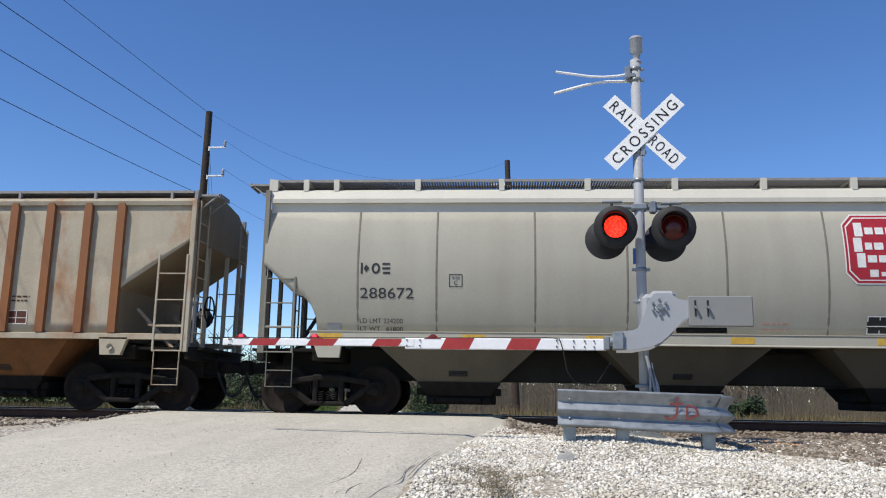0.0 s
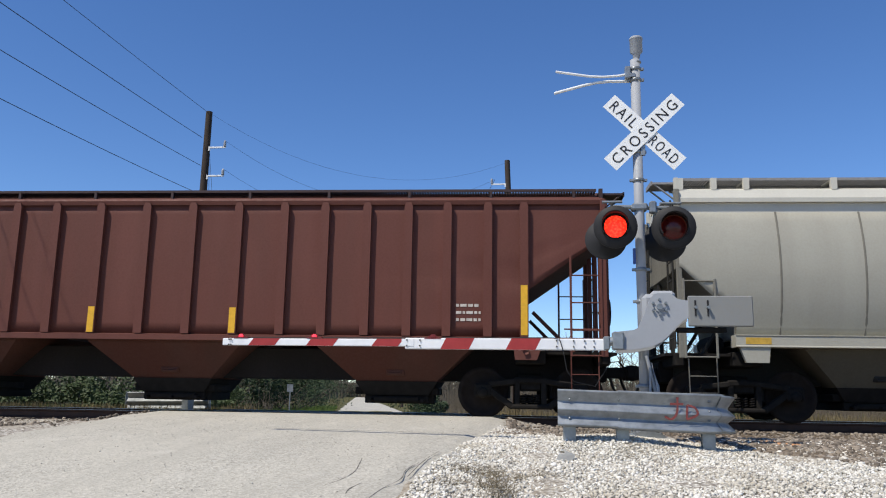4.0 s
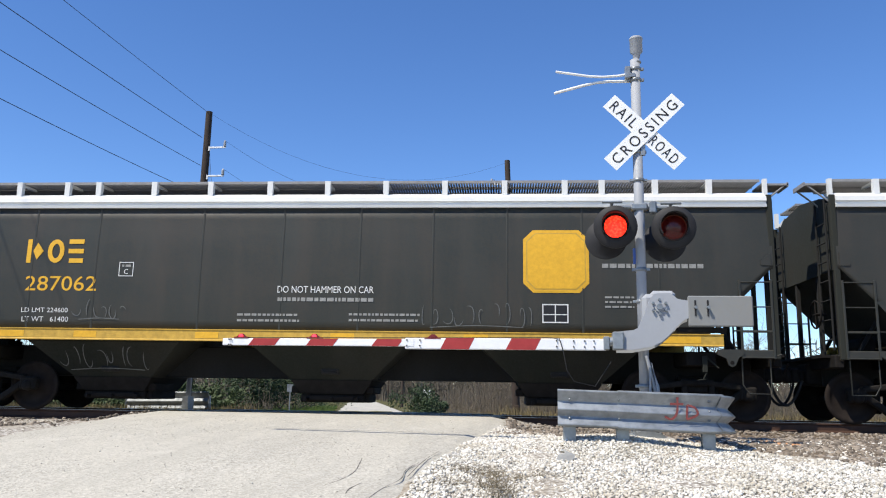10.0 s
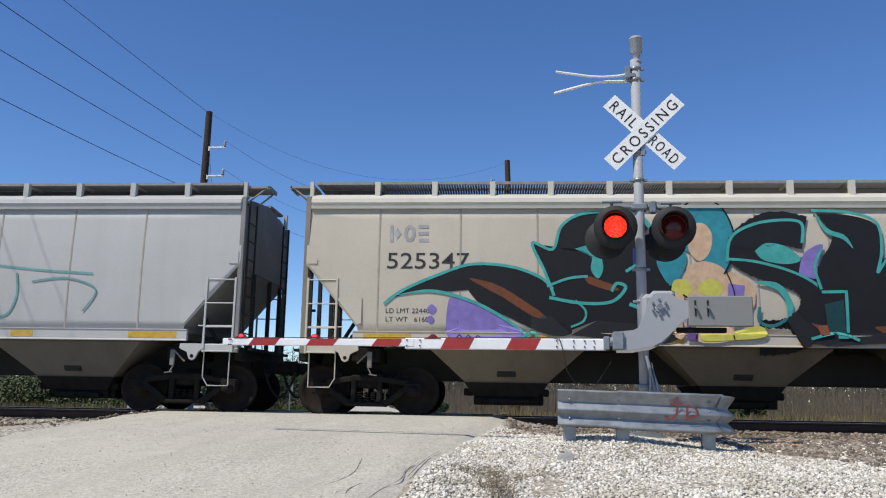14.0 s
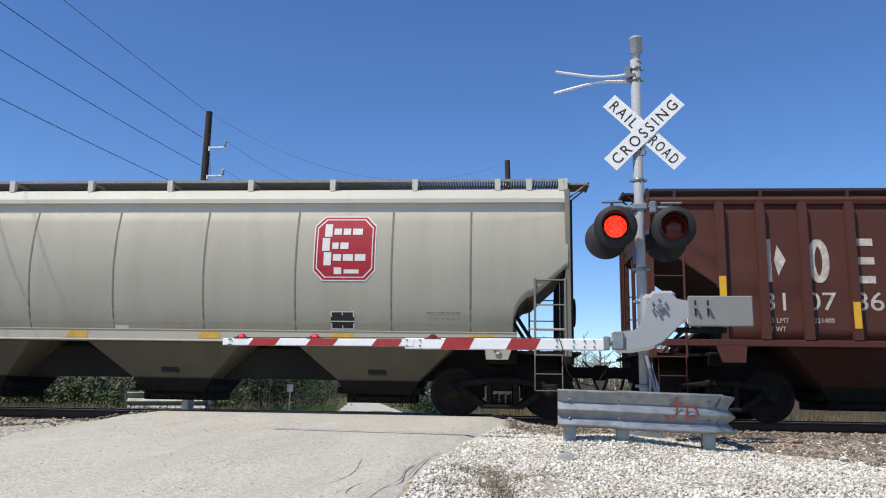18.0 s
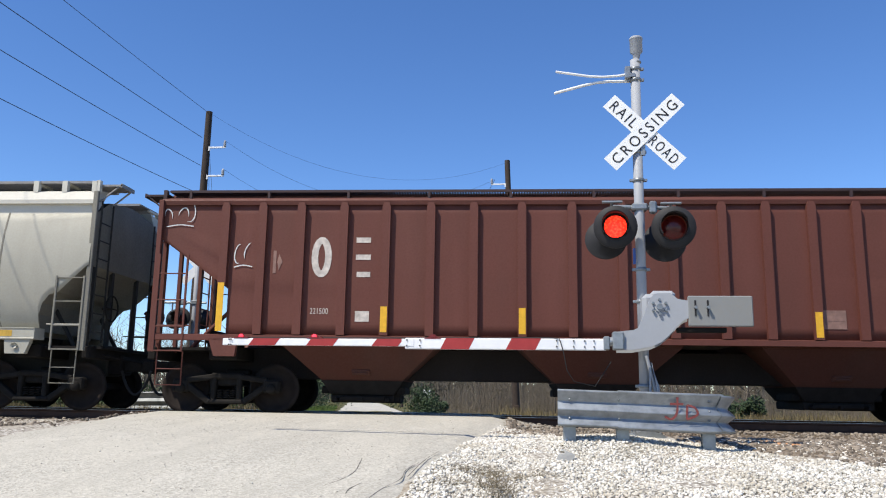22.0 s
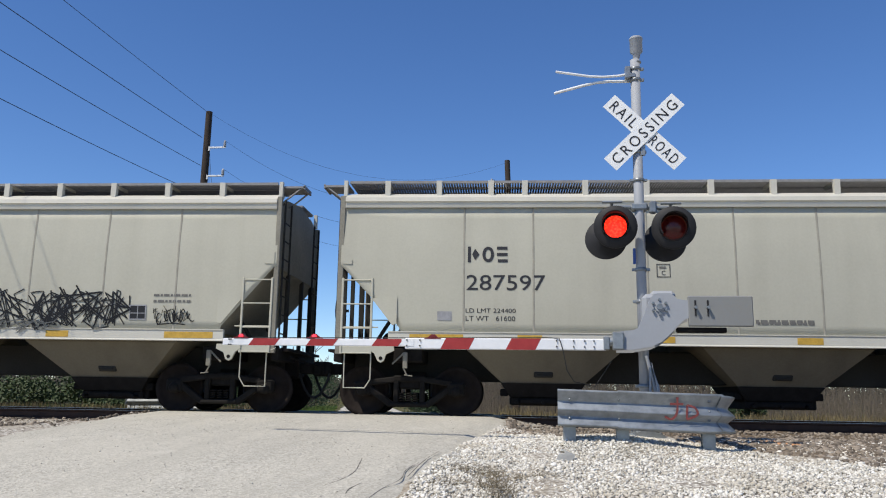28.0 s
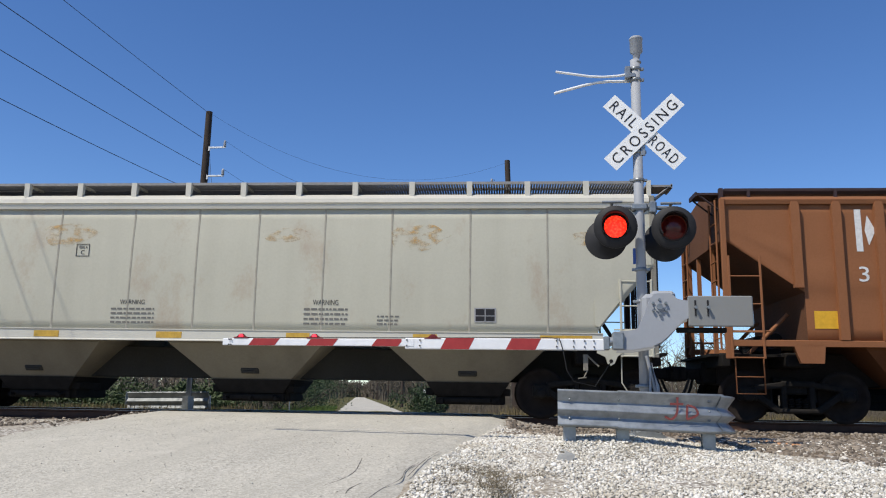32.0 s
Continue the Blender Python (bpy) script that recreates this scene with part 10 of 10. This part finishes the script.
    ("fill", "s_black", [(4.22, 2.13), (4.41, 2.39), (4.82, 2.48), (5.33, 2.44), (5.72, 2.28), (5.60, 2.14), (4.89, 2.06), (4.37, 1.85)]),
    ("fill", "s_black", [(3.55, 1.45), (4.17, 1.92), (4.97, 1.67), (5.18, 1.41), (4.05, 1.38)]),
    ("line", "s_black", [(5.61, 2.32), (5.99, 2.04), (6.15, 1.63)], 0.1, 0.3),
    ("line", "s_teal", [(4.31, 2.37), (5.01, 2.53), (5.61, 2.42), (6.03, 2.09), (6.18, 1.56)], 0.06),
    ("fill", "s_teal", [(5.05, 2.17), (5.60, 2.23), (5.98, 1.87), (6.12, 1.56), (5.76, 1.88)]),
    ("line", "s_teal", [(5.09, 1.51), (5.18, 1.41), (5.36, 1.41)], 0.07),
    ("fill", "s_violet", [(5.42, 1.41), (5.97, 1.68), (6.12, 1.56), (5.86, 1.42)]),
    ("fill", "s_violet", [(6.21, 1.96), (6.27, 2.02), (6.33, 1.96), (6.26, 1.90)]),
    ("zig", "s_black", [(-5.09, 1.40), (-4.99, 1.49), (-4.91, 1.39), (-4.83, 1.49), (-4.74, 1.39), (-4.66, 1.48), (-4.55, 1.40)], 0.022),
))
painted(w20, "straight", "faded coral, grey and blue graffiti with maroon edge", (
    ("fill", "s_fogrey", [(-6.09, 1.46), (-5.84, 1.97), (-5.65, 2.24), (-5.39, 2.30), (-5.12, 2.16), (-4.96, 1.81), (-5.21, 1.41), (-5.76, 1.38)]),
    ("fill", "s_coral", [(-5.23, 2.08), (-4.83, 2.33), (-4.33, 2.23), (-3.85, 2.27), (-3.75, 1.83), (-3.93, 1.40), (-4.78, 1.37)], 3),
    ("fill", "s_coral", [(-3.88, 1.77), (-3.40, 2.34), (-2.86, 2.28), (-2.82, 1.83), (-2.92, 1.39), (-3.82, 1.38)], 3),
    ("fill", "s_coral", [(-2.94, 2.24), (-2.30, 2.34), (-1.61, 2.27), (-1.69, 1.84), (-1.61, 1.40), (-2.86, 1.39)], 3),
    ("fill", "s_coral", [(-1.73, 1.82), (-1.44, 2.20), (-1.19, 2.27), (-0.93, 1.99), (-0.79, 2.14), (-0.31, 1.69), (-0.49, 1.42), (-1.61, 1.40)], 3),
    ("fill", "s_bluefade", [(-5.03, 2.11), (-4.84, 2.27), (-4.60, 2.16), (-4.61, 1.95), (-4.85, 1.88)]),
    ("fill", "s_bluefade", [(-4.43, 2.12), (-3.95, 2.17), (-4.14, 1.97), (-4.46, 1.95)], 1),
    ("fill", "s_fogrey", [(-4.80, 1.75), (-4.15, 1.82), (-3.93, 1.51), (-4.68, 1.41)]),
    ("fill", "s_bluefade", [(-3.71, 1.87), (-3.42, 2.25), (-3.03, 2.19), (-3.11, 1.83), (-3.40, 1.70)]),
    ("fill", "s_bluefade", [(-2.75, 2.15), (-2.33, 2.25), (-2.24, 1.86), (-1.98, 1.74), (-2.32, 1.50), (-2.62, 1.71)]),
    ("fill", "s_bluefade", [(-1.59, 1.93), (-1.36, 2.18), (-1.13, 2.01), (-1.21, 1.51), (-1.56, 1.51)]),
    ("fill", "s_bluefade", [(-1.17, 1.47), (-1.02, 1.85), (-0.77, 2.01), (-0.59, 1.62), (-0.71, 1.44)]),
    ("fill", "s_bluefade", [(-2.14, 2.16), (-1.82, 2.20), (-1.76, 2.00), (-2.03, 1.92)]),
    ("line", "s_coral", [(-5.77, 1.68), (-5.46, 1.85), (-5.13, 1.81)], 0.06),
    ("line", "s_coral", [(-5.65, 1.49), (-5.22, 1.60), (-4.79, 1.52)], 0.05),
    ("line", "s_maroon", [(-5.14, 2.11), (-4.81, 1.92), (-4.37, 1.76), (-3.94, 1.70)], 0.05),
    ("line", "s_maroon", [(-3.51, 1.67), (-2.87, 1.62), (-2.34, 1.52), (-2.07, 1.59)], 0.05),
    ("zig", "s_maroon", [(-2.86, 2.26), (-2.90, 1.96), (-2.70, 1.83), (-2.76, 1.52)], 0.03),
    ("line", "s_maroon", [(-6.13, 1.44), (-5.88, 1.96), (-5.67, 2.24), (-5.39, 2.31), (-5.15, 2.18)], 0.05),
    ("line", "s_maroon", [(-5.15, 2.18), (-4.83, 2.34), (-4.34, 2.23), (-3.83, 2.28)], 0.05),
    ("zig", "s_maroon", [(-3.83, 2.28), (-3.77, 1.98), (-3.42, 2.35), (-3.29, 2.39), (-2.86, 2.27), (-2.80, 2.32), (-2.33, 2.35), (-2.31, 2.26), (-1.63, 2.28)], 0.045),
    ("line", "s_maroon", [(-1.69, 1.95), (-1.44, 2.21), (-1.21, 2.28), (-0.98, 2.01)], 0.05),
    ("line", "s_maroon", [(-0.98, 2.01), (-0.79, 2.17), (-0.50, 1.90), (-0.28, 1.67)], 0.05),
))
painted(w20, "straight", "dark chrome graffiti with white scribbles and pale blue patches", (
    ("line", "s_fogrey", [(2.31, 1.78), (2.43, 2.13), (3.10, 2.20), (3.65, 2.29), (4.22, 2.23), (4.88, 2.26), (5.39, 2.17)], 0.1),
    ("fill", "s_dkgrey", [(2.39, 1.37), (2.54, 1.78), (2.44, 2.06), (3.13, 2.14), (3.88, 2.19), (3.95, 1.36)], 3),
    ("fill", "s_dkgrey", [(3.77, 2.17), (4.88, 2.18), (5.39, 2.11), (5.61, 1.79), (5.61, 1.38), (3.84, 1.36)], 3),
    ("fill", "s_icy", [(3.23, 2.01), (3.40, 2.06), (3.41, 1.73), (3.26, 1.66)], 1),
    ("fill", "s_icy", [(5.36, 2.02), (5.58, 1.96), (5.62, 1.66), (5.46, 1.66)], 1),
    ("fill", "s_icy", [(4.10, 1.58), (4.46, 1.62), (4.41, 1.39), (4.08, 1.39)], 1),
    ("fill", "s_icy", [(3.76, 2.01), (3.92, 2.06), (3.91, 1.90), (3.80, 1.84)], 1),
    ("fill", "s_icy", [(5.23, 1.55), (5.47, 1.57), (5.46, 1.42), (5.22, 1.42)], 1),
    ("scribble", "s_white", [(2.75, 2.05), (4.09, 1.63)], 9, 0.022),
    ("scribble", "s_white", [(4.17, 2.06), (5.47, 1.65)], 9, 0.022),
    ("line", "s_white", [(2.45, 1.44), (2.60, 1.72), (2.51, 1.95), (2.88, 2.09)], 0.035),
    ("line", "s_white", [(3.29, 2.09), (3.55, 2.18), (3.84, 2.01), (4.11, 2.12)], 0.035),
    ("line", "s_white", [(4.25, 2.07), (4.66, 2.17), (5.11, 2.07), (5.44, 2.13)], 0.035),
    ("line", "s_white", [(3.00, 1.46), (3.22, 1.42), (3.43, 1.60)], 0.04),
    ("line", "s_black", [(2.35, 1.35), (2.51, 1.76), (2.39, 2.07), (3.13, 2.15), (3.75, 2.22), (4.29, 2.14), (4.93, 2.19), (5.42, 2.11), (5.63, 1.79), (5.65, 1.38)], 0.045),
    ("line", "s_black", [(3.40, 2.39), (3.44, 2.17)], 0.03),
))
painted(w18, "straight", "dense angular black line graffiti", (
    ("tangle", "s_black", [(-0.29, 2.25), (1.65, 1.57)], 26, 0.022),
    ("tangle", "s_black", [(1.38, 2.32), (3.50, 1.48)], 34, 0.024),
    ("tangle", "s_black", [(3.14, 2.33), (5.05, 1.54)], 34, 0.024),
    ("zig", "s_black", [(-0.20, 2.28), (-0.23, 1.84), (0.30, 1.92), (-0.15, 2.25)], 0.03),
    ("zig", "s_black", [(4.01, 2.38), (4.23, 2.04), (4.67, 1.70), (5.14, 1.92), (4.76, 2.26), (4.80, 1.64)], 0.035),
    ("zig", "s_black", [(1.71, 2.35), (1.84, 2.13), (1.72, 1.93), (2.16, 2.29), (2.52, 1.65)], 0.03),
    ("zig", "s_black", [(3.68, 2.34), (4.03, 1.82), (4.55, 2.25), (3.58, 2.14)], 0.035),
    ("scribble", "s_black", [(-1.31, 2.31), (-0.53, 1.78)], 5, 0.02),
    ("zig", "s_black", [(-3.12, 2.09), (-2.83, 1.60), (-2.67, 2.15), (-2.38, 1.66), (-2.26, 2.10)], 0.035),
    ("line", "s_black", [(-2.26, 1.61), (-2.15, 2.10), (-1.82, 2.21), (-1.62, 1.94), (-1.34, 1.45)], 0.03),
    ("line", "s_black", [(-2.41, 1.93), (-2.06, 1.83), (-1.75, 2.10)], 0.03),
    ("zig", "s_black", [(-0.85, 1.62), (-0.35, 1.66), (0.32, 1.68)], 0.02),
    ("tangle", "s_ltgrey", [(1.42, 1.80), (3.61, 1.42)], 10, 0.02),
    ("scribble", "s_black", [(5.62, 2.00), (6.31, 1.69)], 7, 0.012),
    ("tangle", "s_black", [(-3.05, 1.49), (-1.78, 1.34)], 8, 0.02),
))

set_lettering()


def motions():
    """The whole train rolls past from right to left, its wheels turn while it passes, and the lamps flash in turn."""
    for wg, centre in WAGONS:
        walk(wg, [(t, pose(centre + travelled(t), TRACK_Y, 0)) for t in (0, 4, 8, 12, 16, 20, 24, 28, 32)])
    where = dict((w.name, c) for w, c in WAGONS)
    for w, axle in ROLLING:
        c, base = where[w.name], axle.matrix_basis.translation.copy()
        times = [i / 30 for i in range(961) if -19 < c + travelled(i / 30) < 14]
        if not times:
            continue
        rows = [(t, Matrix.Translation(base) @ Matrix.Rotation((travelled(t) - travelled(times[0])) / 0.457, 4, "Y")) for t in times]
        if times[0] > 0:
            rows.insert(0, (0.0, rows[0][1]))
        if times[-1] < 32:
            rows.append((32.0, rows[-1][1]))
        walk(axle, rows)
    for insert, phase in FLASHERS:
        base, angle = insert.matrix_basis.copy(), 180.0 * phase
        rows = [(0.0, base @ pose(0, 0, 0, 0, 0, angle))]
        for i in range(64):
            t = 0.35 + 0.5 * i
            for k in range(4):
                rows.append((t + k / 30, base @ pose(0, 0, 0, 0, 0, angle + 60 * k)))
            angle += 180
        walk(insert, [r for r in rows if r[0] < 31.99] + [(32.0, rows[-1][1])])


motions()
